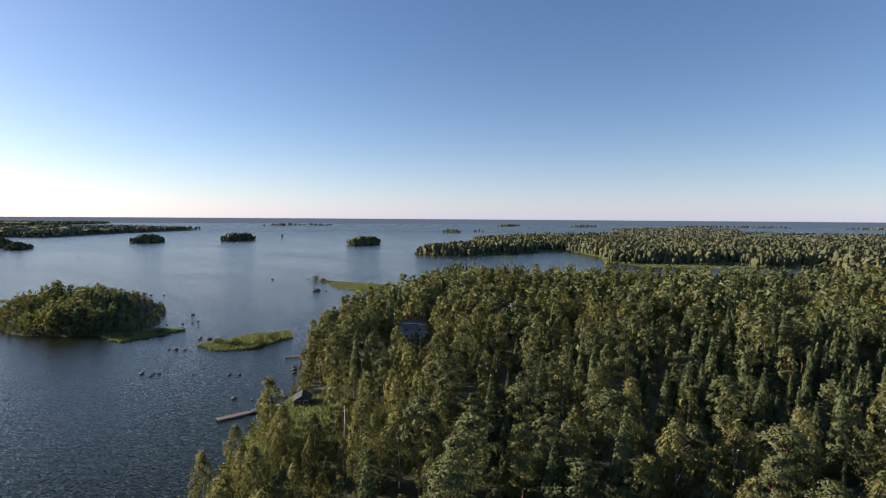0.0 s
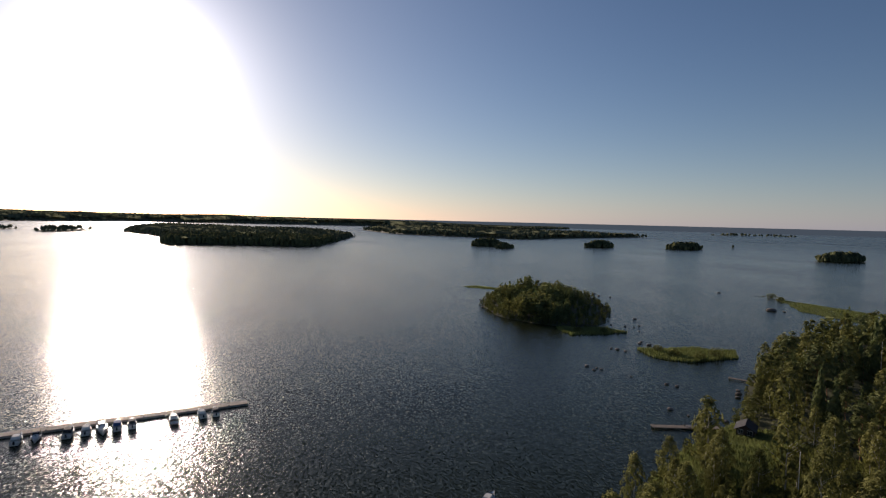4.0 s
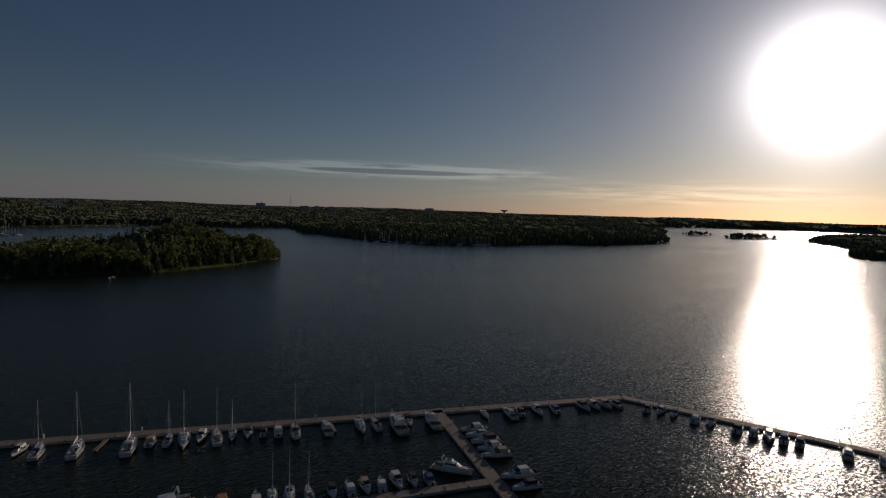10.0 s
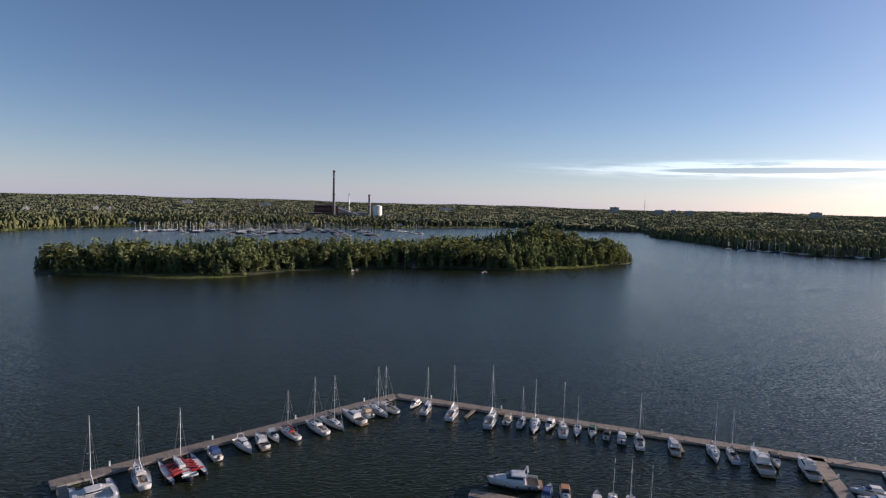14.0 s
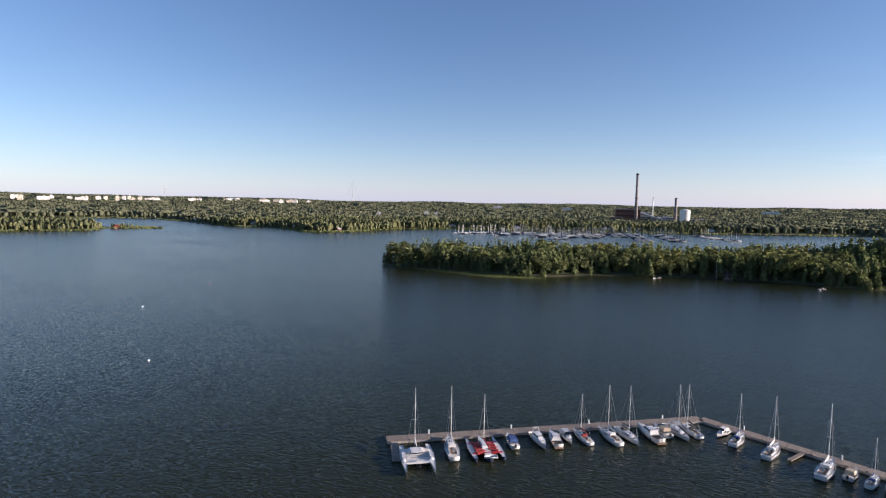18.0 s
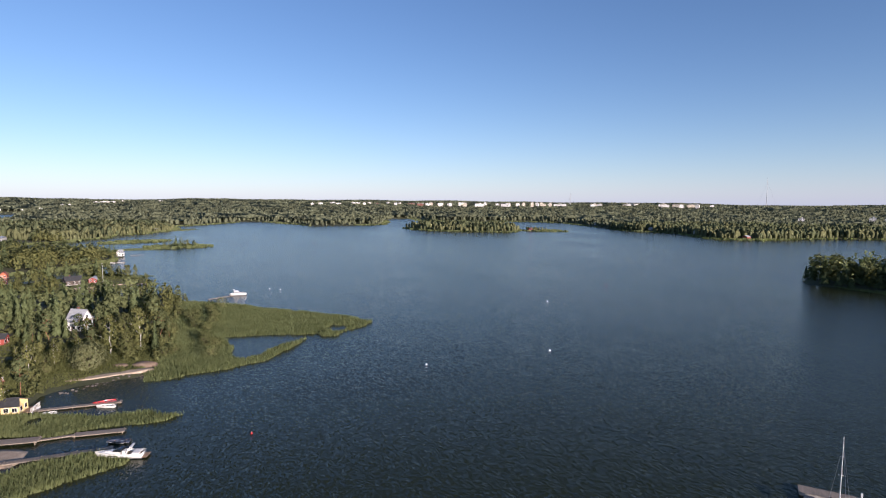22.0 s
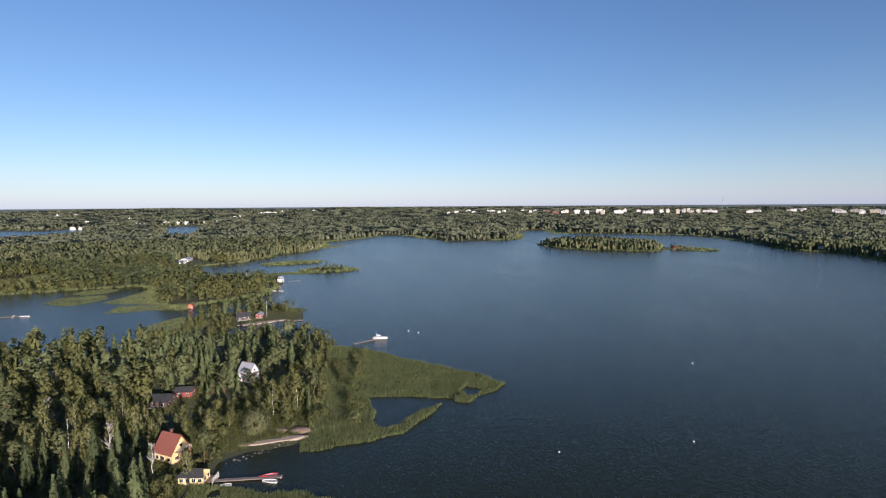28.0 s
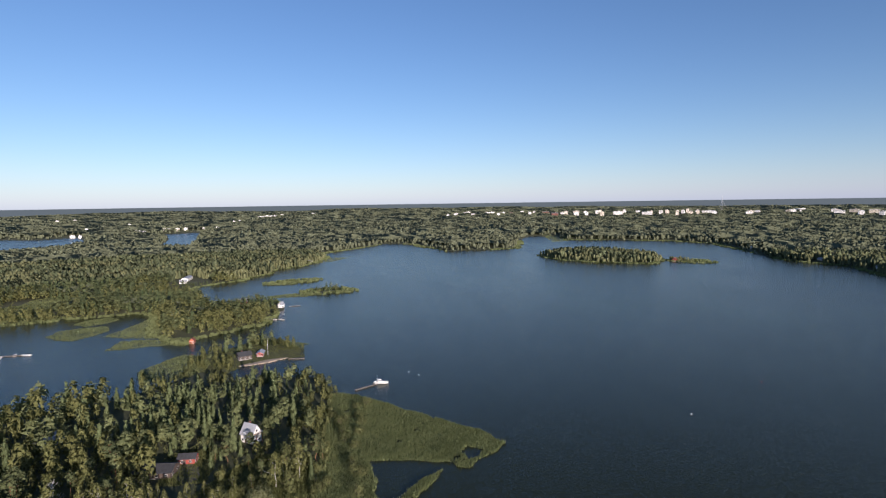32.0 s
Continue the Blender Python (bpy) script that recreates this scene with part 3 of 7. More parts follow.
def kinds_at(x, y, d, rnd, dark=0.0):
    """Which kind grows where: alder and birch by the shore, conifers in drifts inland."""
    n = wobble(x, y, 45.0, 7.0) + rnd.normal(0, 0.38, x.size) - dark
    shore = np.clip(1 - d / 22, 0, 1)
    n = n + shore * 0.55 + (np.clip(-x / 110, -0.5, 1) * 0.36 - 0.04) * (x < 60) * (y < 320) * (y > 0) - 1.5 * np.exp(-((x - 130) ** 2 + (y - 62) ** 2) / 1500)
    names = np.where((n > 0.14) & (n < 0.34) & (d < 24), "alder", np.where(n > 0.24, "birch", np.where(n > -0.2, "pine", "spruce")))
    return names


def azimuth(x, y):
    return np.degrees(np.arctan2(-x, y)) % 360


def add_wood(name, label, arrays, leaf, kind="stuff"):
    v, n = np.concatenate([a[0] for a in arrays]), np.concatenate([a[1] for a in arrays])
    ob = new(name, mesh_from(name, v, np.arange(len(v)).reshape(-1, 3), leaf, normals=n))
    return tagged(ob, label, "forest", kind=kind)


def placed(base, x, y, z, s, ang, wide=1.08):
    """Copies of a crown's points and normals at many places, as two arrays."""
    pts, nrm = base
    c, sn = np.cos(ang)[:, None], np.sin(ang)[:, None]
    slim = (s * (wide + 0.2 * np.sin(x * 3.1 + y * 1.7)))[:, None]
    bx, by, bz = pts[:, 0][None], pts[:, 1][None], pts[:, 2][None]
    v = np.stack([(bx * c - by * sn) * slim + x[:, None], (bx * sn + by * c) * slim + y[:, None], bz * s[:, None] + z[:, None]], -1).reshape(-1, 3)
    nx, ny, nz = nrm[:, 0][None], nrm[:, 1][None], nrm[:, 2][None]
    return v, np.stack([nx * c - ny * sn, nx * sn + ny * c, np.broadcast_to(nz, (len(x), nz.shape[1]))], -1).reshape(-1, 3)


def tree_thing(kind, x, y, z, s, ang, variant):
    trunk, crown = TREES[kind][variant]
    root = new(kind + "_tree")
    for nm, me in (("trunk", trunk), ("crown", crown)):
        ch = new(nm, me)
        ch.parent = root
    root.matrix_basis = Matrix.Translation((x, y, z)) @ Matrix.Rotation(ang, 4, "Z") @ Matrix.Diagonal((s * (0.88 + 0.34 * math.sin(x * 3.1 + y) ** 2), s * (0.88 + 0.34 * math.sin(x * 3.1 + y) ** 2), s, 1))
    tagged(root, KINDS[kind][5], "tree", group=kind + " trees of the shore woods")
    return root


# the woods within reach of the shore: single trees nearest, joined ones behind
tx, ty, trnd = scatter(-420, 480, -20, 660, 6.9, 11)
td = land_sd(tx, ty)
tr_, ta = np.hypot(tx, ty), azimuth(tx, ty)
ok = (td > 0.8) & ~in_clearing(tx, ty) & (tr_ > 78) & ((ta < 75) | (ta > 250)) & (tr_ < 560)
ok &= trnd.uniform(0, 1, tx.size) < np.where(td < 8, 0.75, 0.93)
ok &= (poly_sd(tx, ty, ISLANDS["shield"]) < -12) & (np.hypot(tx + 345, ty - 372) > 30)  # the islets grow low woods of their own
tx, ty, td, tr_, ta = tx[ok], ty[ok], td[ok], tr_[ok], ta[ok]
order = np.argsort(tr_ + np.where((ta > 300) & (ta < 345), 500, 0))
tx, ty, td, tr_, ta = tx[order], ty[order], td[order], tr_[order], ta[order]
tk = kinds_at(tx, ty, td, trnd)
tz = ground_height(tx, ty, td) - 0.1
ts = trnd.uniform(0.5, 1.15, tx.size) * growth(tx, ty) * np.where(td < 6, 0.8, 1.0) * (1 + 0.12 * wobble(tx, ty, 30.0, 8.0))
ts *= np.where((wobble(tx, ty, 13.0, 12.0) < -0.4) & (tx < 90) & (tx > -75) & (td > 14), 0.42, 1.0)
tang = trnd.uniform(0, 6.28, tx.size)
MID = {k: [crown_arrays(k, 230, 2.2, 500 + 7 * i) for i in range(2)] for k in KINDS}
HALF = {k: [crown_arrays(k, 84, 3.2, 600 + 7 * i) for i in range(2)] for k in KINDS}
FINE = {k: [crown_arrays(k, 120, 2.5, 650 + 7 * i) for i in range(2)] for k in KINDS}
BUSHY = {k: [crown_arrays(k, 90, 2.8, 700 + 7 * i) for i in range(2)] for k in KINDS}
LOW = {k: [crown_arrays(k, 28, 4.3, 800 + 7 * i) for i in range(2)] for k in KINDS}
for k in KINDS:
    idx = np.nonzero(tk == k)[0]
    for n, i in enumerate(idx[:225]):
        tree_thing(k, tx[i], ty[i], tz[i], ts[i], tang[i], n % 3 + (0 if n < 64 else 3))
    rest = idx[225:]
    arrs = []
    for v in range(2):
        q = rest[v::2]
        near = q[tr_[q] < 300]
        far = q[tr_[q] >= 300]
        hid = (ta[far] > 302) & (ta[far] < 343)
        far, hidden = far[~hid], far[hid]
        if len(hidden):
            arrs.append(placed(LOW[k][v], tx[hidden], ty[hidden], tz[hidden], ts[hidden], tang[hidden]))
        if len(near):
            arrs.append(placed(MID[k][v], tx[near], ty[near], tz[near], ts[near], tang[near]))
        if len(far):
            arrs.append(placed(HALF[k][v], tx[far], ty[far], tz[far], ts[far], tang[far]))
    if arrs:
        add_wood(k + "_wood", "dense mixed shore wood of " + k + " trees", arrs, KINDS[k][3])


def islet_scale(x, y, d):
    """Trees on the small islets stay low."""
    k = np.where((x < -230) & (x > -430) & (y > 90) & (y < 250), np.interp(azimuth(x, y), [56, 58.5, 60.3, 61.8, 64.5, 66.5, 68.5], [0.1, 0.28, 0.48, 0.74, 0.8, 0.66, 0.5]) * np.clip(0.45 + d / 16, 0.45, 1) * (0.9 + 0.25 * wobble(x, y, 12.0, 4.0)), 1.0)
    for cx, cy, a, b, h in ISLETS:
        k = np.where(np.hypot(x - cx, y - cy) < a * 1.3, min(1.0, 0.35 + b / 34) if b > 9 else 0.12, k)
    return k


def wood_on(name, label, x0, x1, y0, y1, step, seed, level, keep, dark=0.0):
    x, y, rnd = scatter(x0, x1, y0, y1, step, seed)
    d = land_sd(x, y)
    m = (d > 0.8) & ~in_clearing(x, y) & keep(x, y)
    x, y, d = x[m], y[m], d[m]
    k = kinds_at(x, y, d + 40 * dark, rnd, dark)
    z = ground_height(x, y, d) - 0.1
    s, a = rnd.uniform(0.6, 1.02, x.size) * np.where(d < 6, 0.72, 1.0) * growth(x, y) * np.clip(islet_scale(x, y, d), 0.16, 1) * (1 + 0.25 * dark) * (1 + 0.2 * wobble(x, y, 24.0, 6.0)), rnd.uniform(0, 6.28, x.size)
    for kn in KINDS:
        idx = np.nonzero(k == kn)[0]
        arrs = [placed(level[kn][v], x[q], y[q], z[q], s[q], a[q], 1.4) for v, q in ((0, idx[::2]), (1, idx[1::2])) if len(q)]
        if arrs:
            add_wood(name, label, arrs, KINDS[kn][3])


# tall birches and spruces beside the sandy landing
for kn, x, y, s, v in (("birch", 127.5, 41.5, 1.0, 0), ("birch", 133.0, 45.5, 1.1, 1), ("birch", 137.5, 45.0, 0.85, 2), ("spruce", 124.0, 46.0, 1.0, 0), ("birch", 129.5, 48.5, 1.05, 2), ("spruce", 119.5, 43.0, 0.9, 1)):
    tree_thing(kn, x, y, float(ground_height(np.array([x]), np.array([y]))[0]) - 0.1, s, x, v)

shade_x, shade_y, shade_rnd = scatter(-330, 330, 0, 330, 5.2, 51)
shade_d, shade_r, shade_a = land_sd(shade_x, shade_y), np.hypot(shade_x, shade_y), azimuth(shade_x, shade_y)
m = (shade_d > 5) & (shade_r > 80) & (shade_r < 330) & ((shade_a < 75) | (shade_a > 345) | ((shade_a > 250) & (shade_a < 300))) & ~in_clearing(shade_x, shade_y)
shade_x, shade_y, shade_d = shade_x[m], shade_y[m], shade_d[m]
UNDER = [crown_arrays("alder", 44, 3.4, 900 + 7 * i) for i in range(2)]
add_wood("undergrowth", "low leafy undergrowth on the shaded forest floor", [placed(UNDER[q], shade_x[q::2], shade_y[q::2], ground_height(shade_x[q::2], shade_y[q::2], shade_d[q::2]) - 0.4, shade_rnd.uniform(0.16, 0.34, shade_x[q::2].size), shade_rnd.uniform(0, 6.28, shade_x[q::2].size)) for q in (0, 1)], ALDER_LEAF)
wood_on("island_wood", "dark mixed wood covering the island across the bay", -320, 260, -680, -380, 6.4, 21, FINE, lambda x, y: poly_sd(x, y, ISLANDS["wood"]) > -6, 0.55)
wood_on("islet_wood", "low windswept wood on the rocky islet", -420, -240, 110, 240, 4.4, 22, FINE, lambda x, y: poly_sd(x, y, ISLANDS["shield"]) > -4, 0.3)
# crowns as closed lumpy shells, for woods past half a kilometre


def shell_crown(kind, seed, sides, rings):
    """Points and triangles of one uneven crown of unit height."""
    rnd = np.random.default_rng(seed)
    prof = {"spruce": ((0.08, 0.16), (0.38, 0.125), (0.70, 0.065)), "pine": ((0.15, 0.16), (0.56, 0.19), (0.84, 0.14)), "birch": ((0.10, 0.17), (0.52, 0.19), (0.8, 0.12)), "alder": ((0.06, 0.23), (0.5, 0.26), (0.78, 0.17))}[kind]
    prof = prof if rings == 3 else (prof[0], (prof[1][0] + 0.12, prof[1][1] * 1.05)) if rings == 2 else ((0.52, prof[1][1] * 1.15),)
    vs = []
    for i, (z, r) in enumerate(prof):
        a = (np.arange(sides) + 0.5 * (i % 2)) * 2 * np.pi / sides + rnd.uniform(-0.25, 0.25, sides)
        q = r * rnd.uniform(0.7, 1.3, sides)
        vs.append(np.stack([q * np.cos(a), q * np.sin(a), z + rnd.uniform(-0.06, 0.06, sides)], 1))
    vs.append(np.array([[rnd.uniform(-0.03, 0.03), rnd.uniform(-0.03, 0.03), 1.0]]))
    fs = []
    for k in range(len(prof) - 1):
        for i in range(sides):
            j = (i + 1) % sides
            fs += [(k * sides + i, k * sides + j, (k + 1) * sides + i), (k * sides + j, (k + 1) * sides + j, (k + 1) * sides + i)]
    k = len(prof) - 1
    fs += [(k * sides + i, k * sides + (i + 1) % sides, len(prof) * sides) for i in range(sides)]
    return np.concatenate(vs), np.array(fs)


def shell_wood(name, label, kinds, x, y, z, h, fat, mats, sides, rings, seed):
    """A stretch of wood, one mesh for each kind of tree."""
    rnd = np.random.default_rng(seed)
    for kn in KINDS:
        pts, nrm, tris, base = [], [], [], 0
        for v in range(4):
            q = np.nonzero(kinds == kn)[0][v::4]
            if not len(q):
                continue
            cv, cf = shell_crown(kn, seed * 10 + v, sides, rings)
            ang = rnd.uniform(0, 6.28, len(q))
            c, sn, hh = np.cos(ang)[:, None], np.sin(ang)[:, None], h[q][:, None]
            w = hh * (fat[q] * rnd.uniform(0.85, 1.2, len(q)))[:, None]
            pts.append(np.stack([(cv[:, 0] * c - cv[:, 1] * sn) * w + x[q][:, None], (cv[:, 0] * sn + cv[:, 1] * c) * w + y[q][:, None], cv[:, 2] * hh + z[q][:, None]], -1).reshape(-1, 3))
            tris.append((cf[None] + base + np.arange(len(q))[:, None, None] * len(cv)).reshape(-1, 3))
            base += len(q) * len(cv)
            out = unit(np.stack([cv[:, 0] * c - cv[:, 1] * sn, cv[:, 0] * sn + cv[:, 1] * c, np.broadcast_to(cv[:, 2] * 0.05, (len(q), len(cv)))], -1).reshape(-1, 3))
            nrm.append(unit((out * 0.8 + rnd.normal(size=out.shape) * 0.3) * np.array([1, 1, 0.3])))
        if pts:
            tagged(new(name, mesh_from(name, np.concatenate(pts), np.concatenate(tris), mats[kn], normals=np.concatenate(nrm))), label, "forest", kind="stuff")


def shell_on(name, label, x0, x1, y0, y1, step, seed, keep, fat=1.12):
    x, y, rnd = scatter(x0, x1, y0, y1, step, seed)
    d = land_sd(x, y)
    m = (d > 0.8) & ~in_clearing(x, y) & keep(x, y)
    x, y, d = x[m], y[m], d[m]
    tall = np.array([KINDS[k][0] for k in KINDS])
    k = kinds_at(x, y, d, rnd, -0.12)
    h = np.select([k == n for n in KINDS], tall) * rnd.uniform(0.62, 0.98, x.size) * np.where(d < 8, 0.7, 1.0) * growth(x, y) * np.clip(islet_scale(x, y, d), 0.12, 1)
    shell_wood(name, label, k, x, y, ground_height(x, y, d) - 0.3, h, np.full(x.size, fat), {"spruce": MID_NEEDLE, "pine": MID_NEEDLE, "birch": MID_LEAF, "alder": MID_LEAF}, 5, 2, seed)


shell_on("shore_wood", "distant mixed wood along the eastern shores", 380, 1250, -260, 760, 5.7, 23, lambda x, y: (np.hypot(x, y) > 400) & ((np.hypot(x, y) > 560) | (x > 455)) & (azimuth(x, y) < 297) & (azimuth(x, y) > 240) & (np.hypot(x, y) > 880) & (np.hypot(x, y) < 1250))
MIDDLE = {k: [crown_arrays(k, 62, 2.9, 950 + 7 * i) for i in range(2)] for k in KINDS}
wood_on("shore_wood", "mixed wood of birch and pine on the eastern points", 380, 880, -260, 700, 6.6, 30, MIDDLE, lambda x, y: (np.hypot(x, y) > 400) & ((np.hypot(x, y) > 560) | (x > 455)) & (azimuth(x, y) < 297) & (azimuth(x, y) > 240) & (np.hypot(x, y) <= 880))
shell_on("shore_wood", "distant mixed wood along the northern shores", -640, 420, 560, 1250, 6.4, 24, lambda x, y: ((azimuth(x, y) < 60) | (azimuth(x, y) > 345)) & (np.hypot(x, y) < 1250))
shell_on("shore_wood", "distant mixed wood along the western point", -900, -480, -1200, -480, 6.6, 25, lambda x, y: np.hypot(x, y) < 1250)
shell_on("shore_wood", "distant mixed wood on the bay islands", 500, 1250, -1150, -420, 6.4, 26, lambda x, y: np.hypot(x, y) < 1250)
shell_on("shore_wood", "distant mixed wood behind the far marina", -480, 560, -1260, -780, 6.6, 29, lambda x, y: np.hypot(x, y) < 1250)
shell_on("islet_wood", "small dark wood on a far islet", -1180, -640, 380, 1120, 4.2, 27, lambda x, y: (azimuth(x, y) > 20) & (np.hypot(x, y) < 1400), 1.7)
shell_on("shore_wood", "distant mixed wood on the low western island", -1260, -880, -800, 320, 7.2, 28, lambda x, y: np.hypot(x, y) < 1250)

# old birches with bare white limbs among the shore houses
BARE = trunk_mesh("bare_birch", 15.0, 0.2, BIRCH_BARK, (34, 0.3, 0.26, 0.95), np.random.default_rng(77), 6)
for x, y, k in ((188, 61, 1.0), (133, 52, 0.8), (214, 88, 1.1), (180, 47, 0.7)):
    bare = new("bare_tree")
    limb = new("trunk", BARE)
    limb.parent = bare
    bare.matrix_basis = pose(x, y, float(ground_height(np.array([float(x)]), np.array([float(y)]))[0]) - 0.1, 0, 0, x * 7) @ Matrix.Scale(k, 4)
    tagged(bare, "old birch with white trunk and leafless branching limbs", "tree", group="bare birches of the shore")

# low alder scrub where the woods meet the water
sx, sy, srnd = scatter(-420, 480, -40, 640, 3.1, 31)
sd_ = land_sd(sx, sy)
sr, sa = np.hypot(sx, sy), azimuth(sx, sy)
sok = (sd_ > -0.4) & (sd_ < 5.5) & (sr > 85) & (sr < 520) & ((sa < 75) | ((sa > 250) & (sa < 300))) & (srnd.uniform(0, 1, sx.size) < 0.7)
for bx, by, br in ((200, 16, 17), (148, 33, 10), (420, 40, 40), (172, 32, 9), (-116, 116, 7), (-416, 164, 28), (-342, 371, 26)):
    sok &= np.hypot(sx - bx, sy - by) > br
sx, sy = sx[sok], sy[sok]
scrub = [placed(BUSHY["alder"][q], sx[q::2], sy[q::2], np.maximum(ground_height(sx[q::2], sy[q::2]), 0) - 0.3, srnd.uniform(0.16, 0.42, sx[q::2].size), srnd.uniform(0, 6, sx[q::2].size)) for q in (0, 1)]
add_wood("shore_scrub", "low alder and willow scrub along the waterline", scrub, ALDER_LEAF)

# the far woods, tree by tree out to the edge of sight, set wider apart the further they stand
frnd = np.random.default_rng(5)
fx, fy, fg = [], [], []
ring = 1250.0
while ring < 4830:
    gap = 7.2 + ring * 0.0048
    n_ring = int(math.radians(313) * ring / gap)
    az_ = np.radians(-12 + 313 * (np.arange(n_ring) + frnd.uniform(-0.45, 0.45, n_ring)) / n_ring)
    rr_ = ring + frnd.uniform(-0.5, 0.5, n_ring) * gap * 1.3
    fx.append(-rr_ * np.sin(az_))
    fy.append(rr_ * np.cos(az_))
    fg.append(np.full(n_ring, gap))
    ring += gap * 1.15
fx, fy, fg = np.concatenate(fx), np.concatenate(fy), np.concatenate(fg)
fd = land_sd(fx, fy)
fm = (fd > 3) & (wobble(fx, fy, 130.0, 9.0) + 0.5 * wobble(fx, fy, 60.0, 3.0) > -0.95)
fx, fy, fg, fd = fx[fm], fy[fm], fg[fm], fd[fm]
fk = kinds_at(fx, fy, fd + 15, frnd, -0.1)
fh = (13.5 + 2.0 * wobble(fx, fy, 150.0, 4.0)) * frnd.uniform(0.86, 1.1, fx.size) * np.where(fd < 12, 0.75, 1.0) * np.where(fk == "alder", 0.85, 1.0)
fat = fg / 9.5
fz = ground_height(fx, fy, fd) - 0.5
whole = (np.hypot(fx, fy) < 1900) | (fd < 50)  # trees at the back of the woods show no more than their tops
for sides_, rings_ in ((5, 2), (4, 1)):
    q = whole == (rings_ == 2)
    # far crowns take the leaf colour that has haze in it
    shell_wood("far_wood", "endless far mixed forest reaching to the horizon", fk[q], fx[q], fy[q], fz[q], fh[q], fat[q], {n: FAR_HAZED_LEAF for n in KINDS}, sides_, rings_, 3 + sides_ + rings_)

# a closed leaf sheet, added between and below their tops to lighten dark gaps
cx_, cy_, cf_ = polar_sheet(np.geomspace(575, 4840, 84), 660)
cd_ = land_sd(cx_, cy_)
ca_ = azimuth(cx_, cy_)
cz_ = ground_height(cx_, cy_, cd_) + 9.0 + frnd.uniform(-1.3, 1.3, cx_.size) + 1.5 * wobble(cx_, cy_, 60.0, 4.0)
clear = (cd_ > 13) & (growth(cx_, cy_) > 0.7) & ~((ca_ > 300) & (ca_ < 347)) & ~in_clearing(cx_, cy_) & ~((np.hypot(cx_, cy_) < 700) & (ca_ > 110) & (ca_ < 230))
fine_ = clear[cf_].all(1)
# normals turned sideways at random so the low sun brightens the hazed sheet
turn_ = frnd.uniform(0, 6.28, cx_.size)
tagged(new("wood_canopy", mesh_from("wood_canopy", np.stack([cx_, cy_, cz_], 1), cf_[fine_], FAR_HAZED_LEAF, normals=np.stack([np.cos(turn_) * 0.8, np.sin(turn_) * 0.8, np.full(cx_.size, 0.6)], 1))), "leaf canopy sheet filling the dark gaps of the far mixed forest", "forest", kind="stuff")

# ---- reeds ----
REEDS = [
    [(326, -14), (323, -26), (309, -37), (292, -49), (270, -67), (249, -84), (236, -88), (227, -78), (218, -65), (221, -57), (204, -43), (193, -32), (190, -22), (188, -9), (186, 4), (204, 0), (222, -2), (262, -4), (300, -8)],
    [(172, 34), (163, 15), (159, 2), (153, -7), (151, 0), (153, 9), (151, 22), (158, 36)],
    [(133, 5), (129, 7), (126, 14), (123, 23), (122, 36), (132, 38), (138, 24), (137, 11)],
    [(-330, 366), (-300, 346), (-276, 329), (-229, 325), (-212, 300), (-203, 322), (-240, 345), (-262, 372), (-305, 368)],
    [(-206, 152), (-191, 149), (-180, 158), (-183, 184), (-193, 192), (-202, 178)],
    [(-258, 140), (-238, 137), (-236, 150), (-238, 170), (-250, 166)],
    [(-120, 122), (-111, 98), (-98, 78), (-88, 66), (-82, 80), (-92, 100), (-100, 122), (-110, 128)],
    [(-433, 148), (-434, 160), (-414, 176), (-388, 182), (-388, 174), (-412, 165), (-424, 150)],
    [(205, -402), (160, -394), (126, -386), (100, -390), (82, -402), (130, -410), (180, -408)],
    [(-100, -456), (-150, -462), (-200, -482), (-282, -550), (-255, -540), (-190, -492), (-120, -462)],
    [(597, 219), (616, 210), (624, 193), (606, 181), (592, 188), (582, 204)], [(544, 221), (566, 221), (575, 206), (579, 186), (558, 175), (540, 181), (522, 192), (530, 210)],
    [(531, 174), (566, 161), (600, 154), (600, 140), (508, 116), (517, 147)], [(479, 155), (510, 152), (505, 113), (500, 93), (489, 91), (476, 97), (482, 107), (482, 124), (477, 143)],
    [(718, 313), (757, 318), (789, 287), (701, 261), (649, 268), (640, 240), (618, 244), (605, 283), (610, 330), (699, 326)],
    [(408, 114), (421, 108), (449, 92), (436, 74), (402, 66), (385, 76), (378, 104)], [(690, 40), (706, 46), (718, 22), (718, 0), (702, -10), (690, 0), (692, 20)], [(800, 34), (838, 30), (846, 10), (826, 2), (806, 16)], [(1071, -18), (1110, -60), (1168, -90), (1180, -60), (1150, -20)],
    [(1392, -660), (1700, -760), (1760, -860), (1560, -830), (1420, -720)],
    [(444, 10), (452, -2), (486, 38), (470, 46)],
    [(-446, 716), (-363, 728), (-300, 740), (-330, 752), (-440, 735)], [(-155, 712), (-110, 668), (-40, 690), (40, 800), (-20, 740)],
]
POND = [(235, -24), (217, -26), (206, -23), (200, -26), (202, -33), (212, -42), (219, -53), (217, -60), (224, -60), (231, -40)]
POOL = [(238, -70), (232, -76), (226, -72), (224, -67), (231, -66)]


